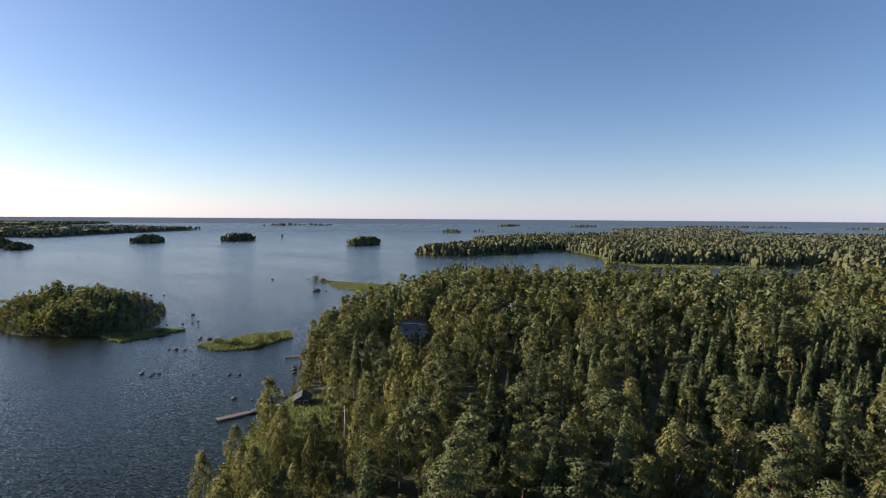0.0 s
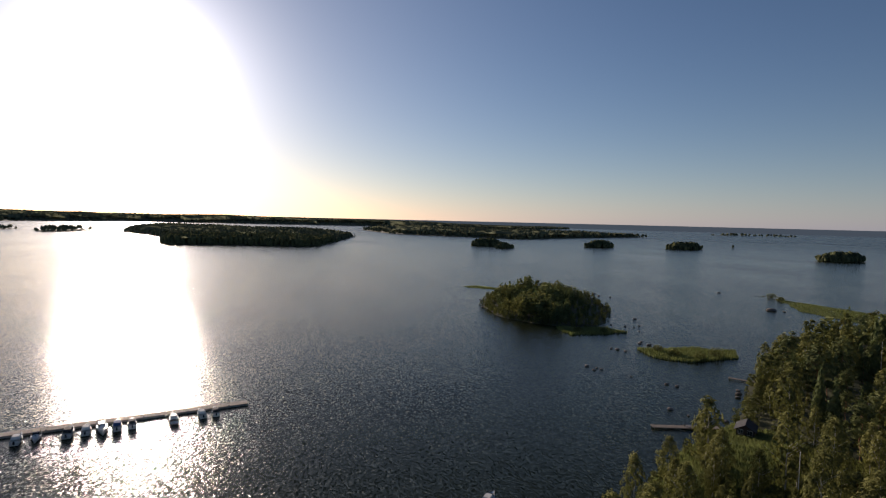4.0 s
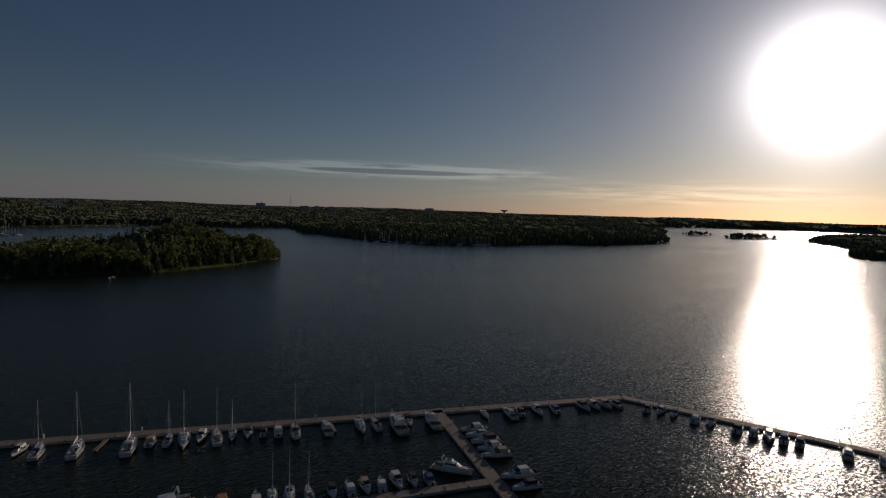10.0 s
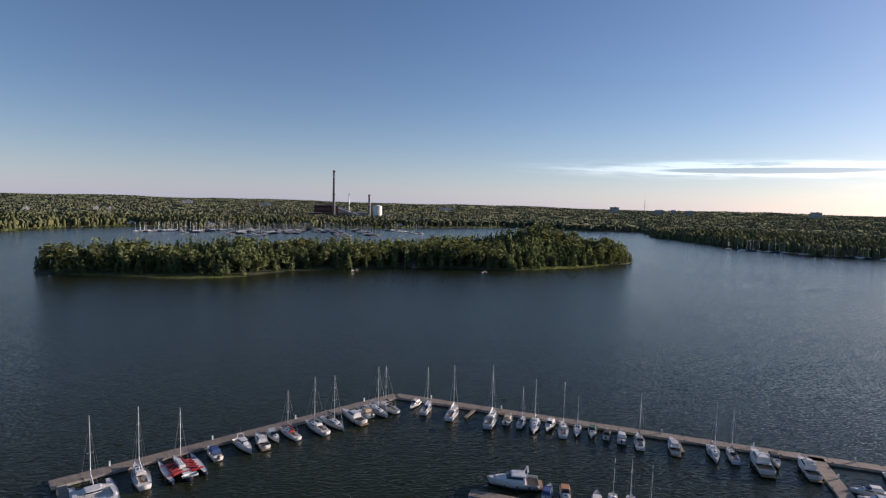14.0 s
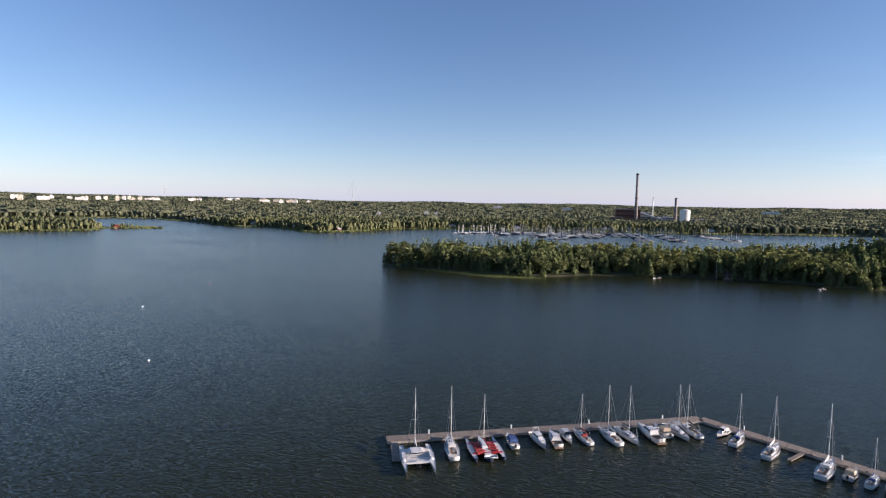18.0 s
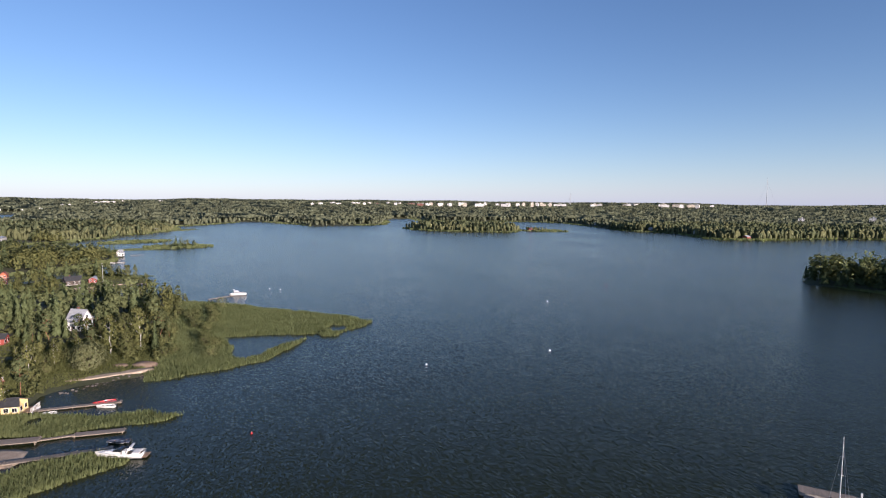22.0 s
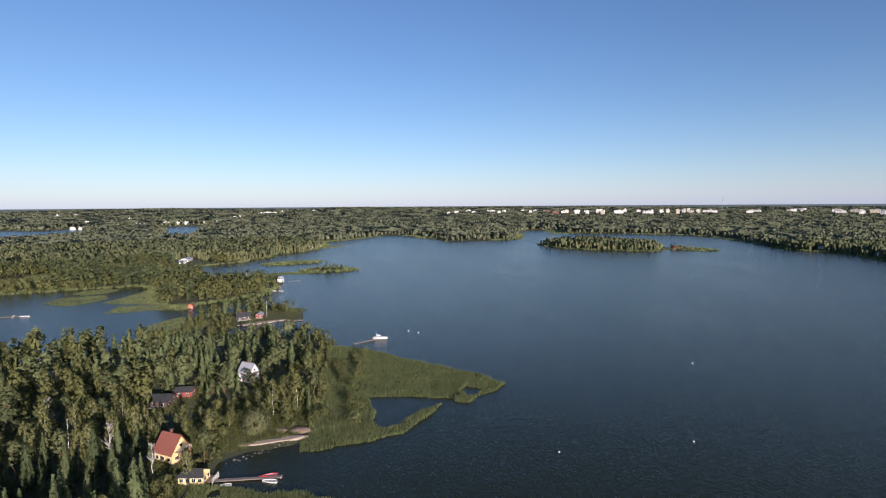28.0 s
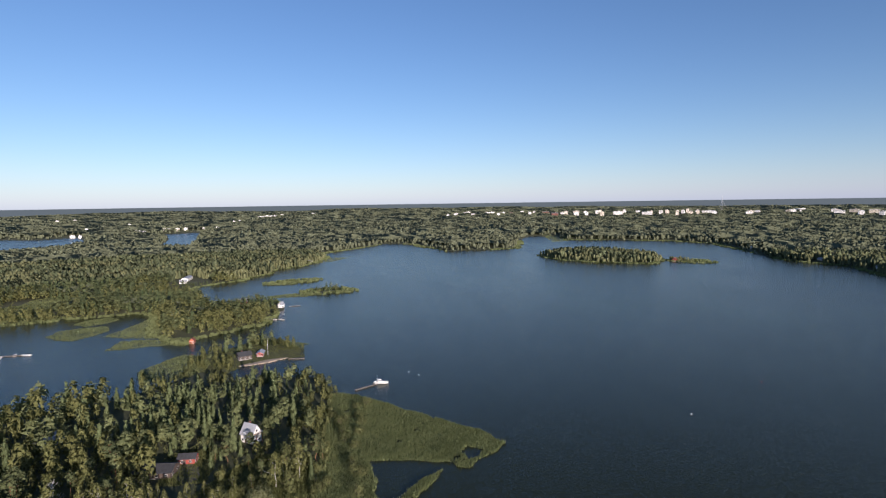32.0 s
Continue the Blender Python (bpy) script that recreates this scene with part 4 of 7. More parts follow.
def reed_bed(pts, tall=(1.0, 1.7), mat=REED, name="reed_bed", label="dense bed of green reeds standing in shallow water", category="reeds"):
    xs, ys = [p[0] for p in pts], [p[1] for p in pts]
    far = math.hypot(sum(xs) / len(xs), sum(ys) / len(ys))
    step = 0.30 if far < 175 else 0.38 if far < 330 else 0.7 if far < 480 else 0.85 if far < 1000 else 3.0
    x, y, rnd = scatter(min(xs), max(xs), min(ys), max(ys), step, int(far))
    m = (poly_sd(x, y, pts) + 1.3 * wobble(x, y, 6.0, 1.0) > 0) & (np.maximum(poly_sd(x, y, POND), poly_sd(x, y, POOL)) < 0.9 * wobble(x, y, 5.0, 3.0))
    m &= wobble(x, y, 3.3, 2.0) + wobble(x, y, 11.0, 5.0) > -1.15
    x, y = x[m], y[m]
    if not len(x):
        return
    z = np.maximum(ground_height(x, y), 0) - 0.1
    h = rnd.uniform(*tall, x.size) * (0.55 if far > 360 else 1.0) * (0.85 + 0.3 * wobble(x, y, 9.0, 6.0) + 0.12 * wobble(x, y, 3.0, 4.0))
    w = step * rnd.uniform(0.7, 1.3, x.size) + 0.08
    a = rnd.uniform(0, 6.28, x.size)
    lean = rnd.uniform(-0.55, 0.55, (2, x.size))
    c, s = np.cos(a) * w * 0.5, np.sin(a) * w * 0.5
    v = np.stack([np.stack([x - c, y - s, z], 1), np.stack([x + c, y + s, z], 1), np.stack([x + lean[0], y + lean[1], z + h], 1)], 1).reshape(-1, 3)
    tagged(new(name, mesh_from(name, v, np.arange(len(v)).reshape(-1, 3), mat)), label, category, kind="stuff")


for pts in REEDS:
    reed_bed(pts)
for pts in ([(-116, 112), (-112, 125), (-98, 126), (-84, 127), (-78, 112), (-80, 96), (-92, 88), (-102, 92)], [(-92, 88), (-80, 96), (-70, 84), (-70, 66), (-84, 64)], [(384, 57), (401, 44), (409, 26), (415, 3), (444, 4), (484, 40), (456, 60), (440, 76), (412, 82), (395, 78)], [(178, 47), (200, 54), (222, 44), (242, 30), (256, 8), (240, -2), (206, 0), (206, 12), (203, 27), (186, 31), (176, 37)], [(228, 42), (262, 38), (262, 58), (232, 60)], [(190, 30), (207, 32), (224, 12), (220, -4), (206, -1), (200, 4), (199, 14), (192, 24)], [(140, 36), (158, 36), (176, 38), (178, 48), (160, 46), (142, 42)]):
    reed_bed(pts, (0.6, 1.1), GRASS, "tall_grass", "uneven green grass and herbs between the houses", "grass")


def reed_fringe(x0, x1, y0, y1, step, depth, seed):
    """A ragged belt of reeds along a far shore."""
    x, y, rnd = scatter(x0, x1, y0, y1, step, seed)
    d = land_sd(x, y)
    m = (d < 4) & (d > -depth * (0.4 + 0.9 * wobble(x, y, 70.0, 6.0)))
    x, y = x[m], y[m]
    if not len(x):
        return
    h, w, a = rnd.uniform(1.4, 2.4, x.size), step * rnd.uniform(0.8, 1.3, x.size), rnd.uniform(0, 6.28, x.size)
    c, s = np.cos(a) * w * 0.5, np.sin(a) * w * 0.5
    tilt = rnd.uniform(-1.2, 1.2, (2, x.size))
    z = np.zeros_like(x)
    v = np.stack([np.stack([x - c, y - s, z], 1), np.stack([x + c, y + s, z], 1), np.stack([x + c + tilt[0], y + s + tilt[1], z + h], 1), np.stack([x - c + tilt[0], y - s + tilt[1], z + h], 1)], 1).reshape(-1, 3)
    tagged(new("reed_belt", mesh_from("reed_belt", v, np.arange(len(v)).reshape(-1, 4), REED)), "pale green belt of reeds along the far shore", "reeds", kind="stuff")


reed_fringe(420, 1500, -1120, -420, 4.5, 22, 41)
reed_fringe(640, 1580, -330, 160, 4.0, 18, 42)
reed_fringe(-420, 440, -1380, -940, 5.0, 16, 43)
reed_fringe(-480, 60, 640, 980, 4.0, 8, 44)
reed_fringe(470, 660, 30, 360, 2.6, 7, 45)

# ---- building kit ----


def part(name, bm, mat, parent=None, label="", smooth=False):
    me = bpy.data.meshes.new(name)
    bm.to_mesh(me)
    bm.free()
    me.materials.append(mat)
    if smooth:
        me.polygons.foreach_set("use_smooth", [True] * len(me.polygons))
    ob = new(name, me)
    if parent is not None:
        ob.parent = parent
    if label:
        ob["label"] = label
    return ob


def box(bm, cx, cy, cz, sx, sy, sz, turn=0.0, taper=1.0):
    """A box of full sizes round a centre; taper narrows its top."""
    c, s = math.cos(turn), math.sin(turn)
    vs = []
    for z, k in ((-0.5, 1.0), (0.5, taper)):
        for x, y in ((-0.5, -0.5), (0.5, -0.5), (0.5, 0.5), (-0.5, 0.5)):
            u, v = x * sx * k, y * sy * k
            vs.append(bm.verts.new((cx + u * c - v * s, cy + u * s + v * c, cz + z * sz)))
    for f in ((3, 2, 1, 0), (4, 5, 6, 7), (0, 1, 5, 4), (1, 2, 6, 5), (2, 3, 7, 6), (3, 0, 4, 7)):
        bm.faces.new([vs[i] for i in f])
    return bm


def rod(bm, p0, p1, r0, r1=None, sides=6):
    r1 = r0 if r1 is None else r1
    p0, p1 = Vector(p0), Vector(p1)
    ax = (p1 - p0).normalized()
    u = ax.orthogonal().normalized()
    w = ax.cross(u)
    rings = []
    for p, r in ((p0, r0), (p1, r1)):
        rings.append([bm.verts.new(p + (u * math.cos(6.2832 * i / sides) + w * math.sin(6.2832 * i / sides)) * r) for i in range(sides)])
    for i in range(sides):
        bm.faces.new((rings[0][i], rings[0][(i + 1) % sides], rings[1][(i + 1) % sides], rings[1][i]))
    bm.faces.new(rings[0][::-1])
    bm.faces.new(rings[1])
    return bm


def loft(bm, rings, closed=True, caps=True):
    """Skin from a list of equal rings of points."""
    rows = [[bm.verts.new(p) for p in ring] for ring in rings]
    n = len(rows[0])
    for a, b in zip(rows, rows[1:]):
        for i in range(n if closed else n - 1):
            bm.faces.new((a[i], a[(i + 1) % n], b[(i + 1) % n], b[i]))
    if caps:
        bm.faces.new(rows[0][::-1])
        bm.faces.new(rows[-1])
    return bm


def bm_box(*args, **kw):
    return box(bmesh.new(), *args, **kw)


def bm_rod(*args, **kw):
    return rod(bmesh.new(), *args, **kw)


def paint(name, rgb, rough=0.35, dirt=0.75, scale=1.5, metal=0.0):
    return varied(name, [(0.25, tuple(c * dirt for c in rgb)), (0.55, rgb)], scale=scale, rough=rough, metal=metal, fine=6.0)


HULL_WHITE = paint("white_gelcoat", (0.66, 0.66, 0.64), 0.25, 0.72)
HULL_CREAM = paint("cream_gelcoat", (0.70, 0.62, 0.50), 0.3)
HULL_DARK = paint("navy_gelcoat", (0.03, 0.04, 0.07), 0.25)
HULL_RED = paint("red_gelcoat", (0.42, 0.03, 0.03), 0.3)
DECK_GREY = paint("pale_grey_deck", (0.62, 0.61, 0.58), 0.6, 0.8)
TEAK = varied("teak_planking", [(0.3, (0.16, 0.10, 0.06)), (0.7, (0.34, 0.24, 0.15))], scale=1.0, rough=0.7, stretch=(1, 12, 1))
GLASS_DARK = paint("tinted_window", (0.015, 0.018, 0.022), 0.08)
ALU = paint("anodised_aluminium", (0.78, 0.78, 0.76), 0.35, 0.85, metal=0.3)
WIRE = paint("stainless_wire", (0.45, 0.45, 0.45), 0.35, metal=0.8)
RUBBER = paint("black_rubber", (0.02, 0.02, 0.022), 0.7)
CANVAS = {"blue": paint("blue_canvas", (0.03, 0.07, 0.20), 0.85), "green": paint("green_canvas", (0.02, 0.12, 0.07), 0.85), "beige": paint("beige_canvas", (0.42, 0.34, 0.24), 0.85), "white": paint("white_canvas", (0.72, 0.70, 0.66), 0.85), "black": paint("black_canvas", (0.025, 0.025, 0.03), 0.85), "red": paint("red_canvas", (0.30, 0.03, 0.028), 0.8), "orange": paint("tan_canvas", (0.45, 0.22, 0.10), 0.8)}
PIER_WOOD = varied("weathered_pier_planks", [(0.3, (0.14, 0.115, 0.09)), (0.7, (0.34, 0.28, 0.22))], scale=0.35, rough=0.85, stretch=(6, 1, 1), bump=0.3)
CONCRETE = varied("grey_concrete", [(0.3, (0.22, 0.21, 0.19)), (0.7, (0.42, 0.40, 0.37))], scale=0.5, rough=0.9, bump=0.2)


def hull_mesh(length, beam, free, stern=0.75, sheer=0.25, draft=0.35, fine=1.7, y0=0.0):
    """A boat's hull from stern (-x) to bow (+x), open at the deck."""
    bm = bmesh.new()
    rings = []
    n = 9
    for i in range(n):
        t = i / (n - 1)
        x = length * (t - 0.5)
        b = 0.5 * beam * (stern + (1 - stern) * math.sin(min(t / 0.45, 1) * math.pi / 2)) * (1 - max(0, (t - 0.45) / 0.55) ** fine)
        b = max(b, 0.02)
        top = free * (1 + sheer * t * t)
        k = 0.75 - 0.35 * t
        rake = 0.06 * length * t ** 6
        rings.append([(x + rake, y0 + b, top), (x + rake * 0.7, y0 + b * 0.97, top * 0.55), (x, y0 + b * k, 0.0), (x - 0.03 * length * t, y0, -draft * (1 - t ** 3)), (x, y0 - b * k, 0.0), (x + rake * 0.7, y0 - b * 0.97, top * 0.55), (x + rake, y0 - b, top)])
    loft(bm, rings, closed=False, caps=False)
    bm.faces.new([v for v in bm.verts][:7][::-1])
    return bm


def deck_mesh(length, beam, free, stern=0.75, sheer=0.25, fine=1.7, y0=0.0, inset=0.97, drop=0.06, x1=1.0, x0=0.0):
    bm = bmesh.new()
    left, right = [], []
    n = 9
    for i in range(n):
        t = x0 + (x1 - x0) * i / (n - 1)
        b = 0.5 * beam * (stern + (1 - stern) * math.sin(min(t / 0.45, 1) * math.pi / 2)) * (1 - max(0, (t - 0.45) / 0.55) ** fine)
        b = max(b, 0.02) * inset
        z = free * (1 + sheer * t * t) - drop
        x = length * (t - 0.5) + 0.06 * length * t ** 6
        left.append((x, y0 + b, z))
        right.append((x, y0 - b, z))
    rings = [[l, r, (r[0], r[1], r[2] - 0.05), (l[0], l[1], l[2] - 0.05)] for l, r in zip(left, right)]
    loft(bm, rings)
    return bm


def cabin_mesh(x0, x1, w0, w1, z0, h, slope0=0.25, slope1=0.9, y0=0.0):
    """A cabin top with raked ends."""
    bm = bmesh.new()
    rings = []
    for z, k in ((z0, 0.0), (z0 + h * 0.75, 0.75), (z0 + h, 1.0)):
        a, b = x0 + slope0 * h * k, x1 - slope1 * h * k
        n0, n1 = w0 * (1 - 0.16 * k ** 2), w1 * (1 - 0.16 * k ** 2)
        rings.append([(a, y0 - n0 / 2, z), (b, y0 - n1 / 2, z), (b + 0.12, y0, z), (b, y0 + n1 / 2, z), (a, y0 + n0 / 2, z)])
    loft(bm, rings)
    return bm


def boat_root(name, label, category="boat", group="boats moored at the marina piers"):
    return tagged(new(name), label, category, group=group)


def rig(root, x, height, length, z0, cover, boom=0.36):
    """Mast, spreaders, boom with furled sail, and the wires."""
    mast = part("mast", bm_rod((x, 0, z0), (x, 0, z0 + height), 0.09, 0.055, 8), ALU, root, "pale aluminium mast")
    for k in (0.45, 0.72):
        part("spreader", bm_rod((x, -0.9 * (1.1 - k), z0 + height * k), (x, 0.9 * (1.1 - k), z0 + height * k), 0.035, 0.035, 4), ALU, mast)
    zb = z0 + 1.1
    part("boom", bm_rod((x - 0.1, 0, zb), (x - boom * length, 0, zb + 0.1), 0.08, 0.06), ALU, root)
    bm = bmesh.new()
    rings = []
    for i in range(6):
        t = i / 5
        r = 0.26 * (1 - 0.6 * t)
        rings.append([(x - 0.1 - t * boom * length, math.sin(a) * r * 0.7, zb + 0.18 + math.cos(a) * r + 0.25 * (1 - t)) for a in (0, 1.05, 2.1, 3.14, 4.19, 5.24)])
    part("sail_cover", loft(bm, rings), CANVAS[cover], root, cover + " canvas sail cover", True)
    for nm, p in (("forestay", (length * 0.5, 0, z0 + 0.1)), ("backstay", (-length * 0.49, 0, z0))):
        part(nm, bm_rod(p, (x, 0, z0 + height * 0.97), 0.022 if nm == "backstay" else 0.05, 0.022, 4), WIRE, root)
    for sgn in (-1, 1):
        part("shroud", bm_rod((x - 0.2, sgn * length * 0.14, z0), (x, sgn * 0.35, z0 + height * 0.72), 0.022, 0.022, 4), WIRE, root)


def rails(root, length, beam, z, name="railing", x0=0.22, x1=0.5, h=0.6):
    bm = bmesh.new()
    for sgn in (-1, 1):
        last = None
        for i in range(4):
            t = x0 + (x1 - x0) * i / 3
            b = 0.5 * beam * (1 - max(0, (t + 0.05) / 0.55) ** 1.7) * 0.94
            p = Vector((length * t, sgn * max(b, 0.05), z))
            rod(bm, p, p + Vector((0, 0, h)), 0.018, sides=4)
            if last:
                rod(bm, last + Vector((0, 0, h)), p + Vector((0, 0, h)), 0.018, sides=4)
            last = p
    part(name, bm, WIRE, root, "thin steel railing")


def sail_boat(length=10.0, cover="blue", stripe=None, hull=None):
    L, B, F = length, length * 0.32, length * 0.105
    root = boat_root("sailing_boat", "white sailing yacht, bare mast, %s sail cover, at the pier" % cover, "sailboat")
    body = part("hull", hull_mesh(L, B, F, 0.72, 0.22), hull or HULL_WHITE, root, smooth=True)
    part("deck", deck_mesh(L, B, F, 0.72, 0.22), DECK_GREY, root)
    part("waterline_stripe", hull_mesh(L * 1.002, B * 1.004, 0.16, 0.72, 0.0, 0.3), stripe or HULL_DARK, body, "dark band along the waterline")
    cab = part("cabin", cabin_mesh(-0.10 * L, 0.27 * L, B * 0.62, B * 0.42, F * 1.0, 0.55), HULL_WHITE, root)
    for sgn in (-1, 1):
        part("window", bm_box(0.07 * L, sgn * B * 0.275, F + 0.27, 0.24 * L, 0.05, 0.16, -sgn * 0.09), GLASS_DARK, cab)
    part("hatch", bm_box(0.12 * L, 0, F + 0.57, 0.6, 0.6, 0.05), GLASS_DARK, cab)
    part("fore_hatch", bm_box(0.33 * L, 0, F * 1.12 + 0.05, 0.55, 0.5, 0.08), GLASS_DARK, root, "dark foredeck hatch")
    part("companionway", bm_box(-0.115 * L, 0, F + 0.34, 0.5, B * 0.22, 0.5), GLASS_DARK, cab, "dark companionway opening")
    bm = bmesh.new()
    for sgn in (-1, 1):
        box(bm, -0.26 * L, sgn * B * 0.15, F + 0.1, 0.24 * L, 0.34, 0.14)
        box(bm, 0.12 * L, sgn * B * 0.36, F + 0.03, 0.34 * L, 0.22, 0.04, -sgn * 0.12)
    part("deck_pads", bm, TEAK, root, "worn teak seats and side decks")
    part("cockpit_floor", bm_box(-0.27 * L, 0, F + 0.02, 0.24 * L, B * 0.36, 0.06), TEAK, root, "teak cockpit floor")
    for sgn in (-1, 1):
        part("cockpit_coaming", bm_box(-0.26 * L, sgn * B * 0.26, F + 0.14, 0.28 * L, 0.22, 0.3), HULL_WHITE, root)
    bm = bmesh.new()
    rod(bm, (-0.36 * L, 0, F), (-0.36 * L, 0, F + 0.9), 0.06)
    rod(bm, (-0.37 * L, 0, F + 0.75), (-0.35 * L, 0, F + 0.75), 0.42, 0.42, 10)
    part("steering_wheel", bm, WIRE, root)
    part("sprayhood", cabin_mesh(-0.17 * L, -0.06 * L, B * 0.56, B * 0.5, F + 0.5, 0.5, 0.1, 0.7), CANVAS[cover], root, cover + " canvas sprayhood")
    rails(root, L, B, F * 1.1)
    rig(root, 0.08 * L, L * 1.18, L, F + 0.5, cover)
    return root


def motor_boat(length=7.0, canvas="black", hull=None):
    L, B, F = length, length * 0.36, length * 0.13
    root = boat_root("motor_boat", "small white cabin motorboat with %s canopy at the pier" % canvas, "motorboat")
    body = part("hull", hull_mesh(L, B, F, 0.9, 0.25), hull or HULL_WHITE, root, smooth=True)
    part("rub_rail", hull_mesh(L * 1.004, B * 1.01, 0.14, 0.9, 0.0, 0.2), RUBBER, body)
    part("foredeck", deck_mesh(L, B, F, 0.9, 0.25, x0=0.45), HULL_WHITE, root)
    part("cockpit_floor", deck_mesh(L, B, F, 0.9, 0.25, inset=0.9, drop=0.45, x1=0.5), DECK_GREY, root)
    cab = part("cabin", cabin_mesh(-0.06 * L, 0.30 * L, B * 0.78, B * 0.5, F, 0.62, 0.1, 1.5), HULL_WHITE, root)
    part("windscreen", cabin_mesh(-0.05 * L, 0.13 * L, B * 0.72, B * 0.6, F + 0.56, 0.5, 0.1, 0.9), GLASS_DARK, cab, "dark raked windscreen")
    part("canopy", cabin_mesh(-0.34 * L, 0.02 * L, B * 0.8, B * 0.74, F + 0.4, 0.72, 0.35, 0.3), CANVAS[canvas], root, canvas + " canvas canopy")
    bm = bmesh.new()
    for sgn in (-1, 1):
        box(bm, 0.06 * L, sgn * B * 0.34, F + 0.34, 0.22 * L, 0.06, 0.24, -sgn * 0.16)
    box(bm, 0.22 * L, 0, F + 0.5, 0.45, 0.45, 0.06)
    part("window_band", bm, GLASS_DARK, cab, "dark side windows and hatch")
    part("bench", bm_box(-0.40 * L, 0, F - 0.1, 0.1 * L, B * 0.7, 0.4), CANVAS["white"], root)
    part("outboard_engine", bm_box(-0.53 * L, 0, F + 0.05, 0.5, 0.42, 0.75, 0.0, 0.8), RUBBER, root, "black outboard engine")
    rails(root, L, B, F * 1.15, h=0.4)
    return root


def cabin_cruiser(length=11.0, canvas="black", fly=True, hull=None):
    L, B, F = length, length * 0.33, length * 0.13
    root = boat_root("motor_yacht", "large white motor yacht with dark raked windows", "yacht")
    body = part("hull", hull_mesh(L, B, F, 0.88, 0.3), hull or HULL_WHITE, root, smooth=True)
    part("waterline_stripe", hull_mesh(L * 1.003, B * 1.006, 0.18, 0.88, 0.0, 0.3), HULL_DARK, body, "dark band along the waterline")
    part("deck", deck_mesh(L, B, F, 0.88, 0.3, x0=0.25), HULL_WHITE, root)
    part("cockpit_floor", deck_mesh(L, B, F, 0.88, 0.3, inset=0.9, drop=0.5, x1=0.28), TEAK, root, "teak cockpit floor")
    part("swim_platform", bm_box(-0.545 * L, 0, 0.35, 0.1 * L, B * 0.8, 0.12), TEAK, root)
    sup = part("superstructure", cabin_mesh(-0.22 * L, 0.26 * L, B * 0.78, B * 0.5, F * 1.02, 1.0, 0.1, 1.7), HULL_WHITE, root)
    part("windscreen", cabin_mesh(-0.18 * L, 0.155 * L, B * 0.72, B * 0.56, F * 1.02 + 0.62, 0.5, 0.1, 1.5), GLASS_DARK, sup, "dark wraparound windows")
    part("roof", cabin_mesh(-0.23 * L, 0.07 * L, B * 0.70, B * 0.6, F * 1.02 + 1.1, 0.14, 0.4, 2.0), HULL_WHITE, sup)
    if fly:
        part("flybridge", cabin_mesh(-0.17 * L, 0.02 * L, B * 0.6, B * 0.46, F * 1.02 + 1.22, 0.5, 0.1, 0.9), HULL_WHITE, sup)
        part("flybridge_seat", bm_box(-0.09 * L, 0, F * 1.02 + 1.72, 0.1 * L, B * 0.36, 0.18), CANVAS[canvas], sup)
    bm = bmesh.new()
    for sgn in (-1, 1):
        rod(bm, (-0.22 * L, sgn * B * 0.32, F + 1.1), (-0.27 * L, sgn * B * 0.26, F + 2.2), 0.09)
    box(bm, -0.275 * L, 0, F + 2.22, 0.35, B * 0.56, 0.12)
    part("radar_arch", bm, HULL_WHITE, root)
    part("aerial", bm_rod((-0.275 * L, 0.2, F + 2.2), (-0.30 * L, 0.2, F + 4.0), 0.025, 0.015, 4), WIRE, root)
    part("sun_pad", bm_box(0.30 * L, 0, F * 1.2 + 0.04, 0.16 * L, B * 0.4, 0.12), CANVAS["white"], root)
    for i in range(3):
        part("fender", bm_rod((-0.3 * L + 0.25 * L * i, B * 0.5, 0.35), (-0.3 * L + 0.25 * L * i, B * 0.5, 0.95), 0.13, 0.13, 8), RUBBER, root)
    rails(root, L, B, F * 1.2)
    return root


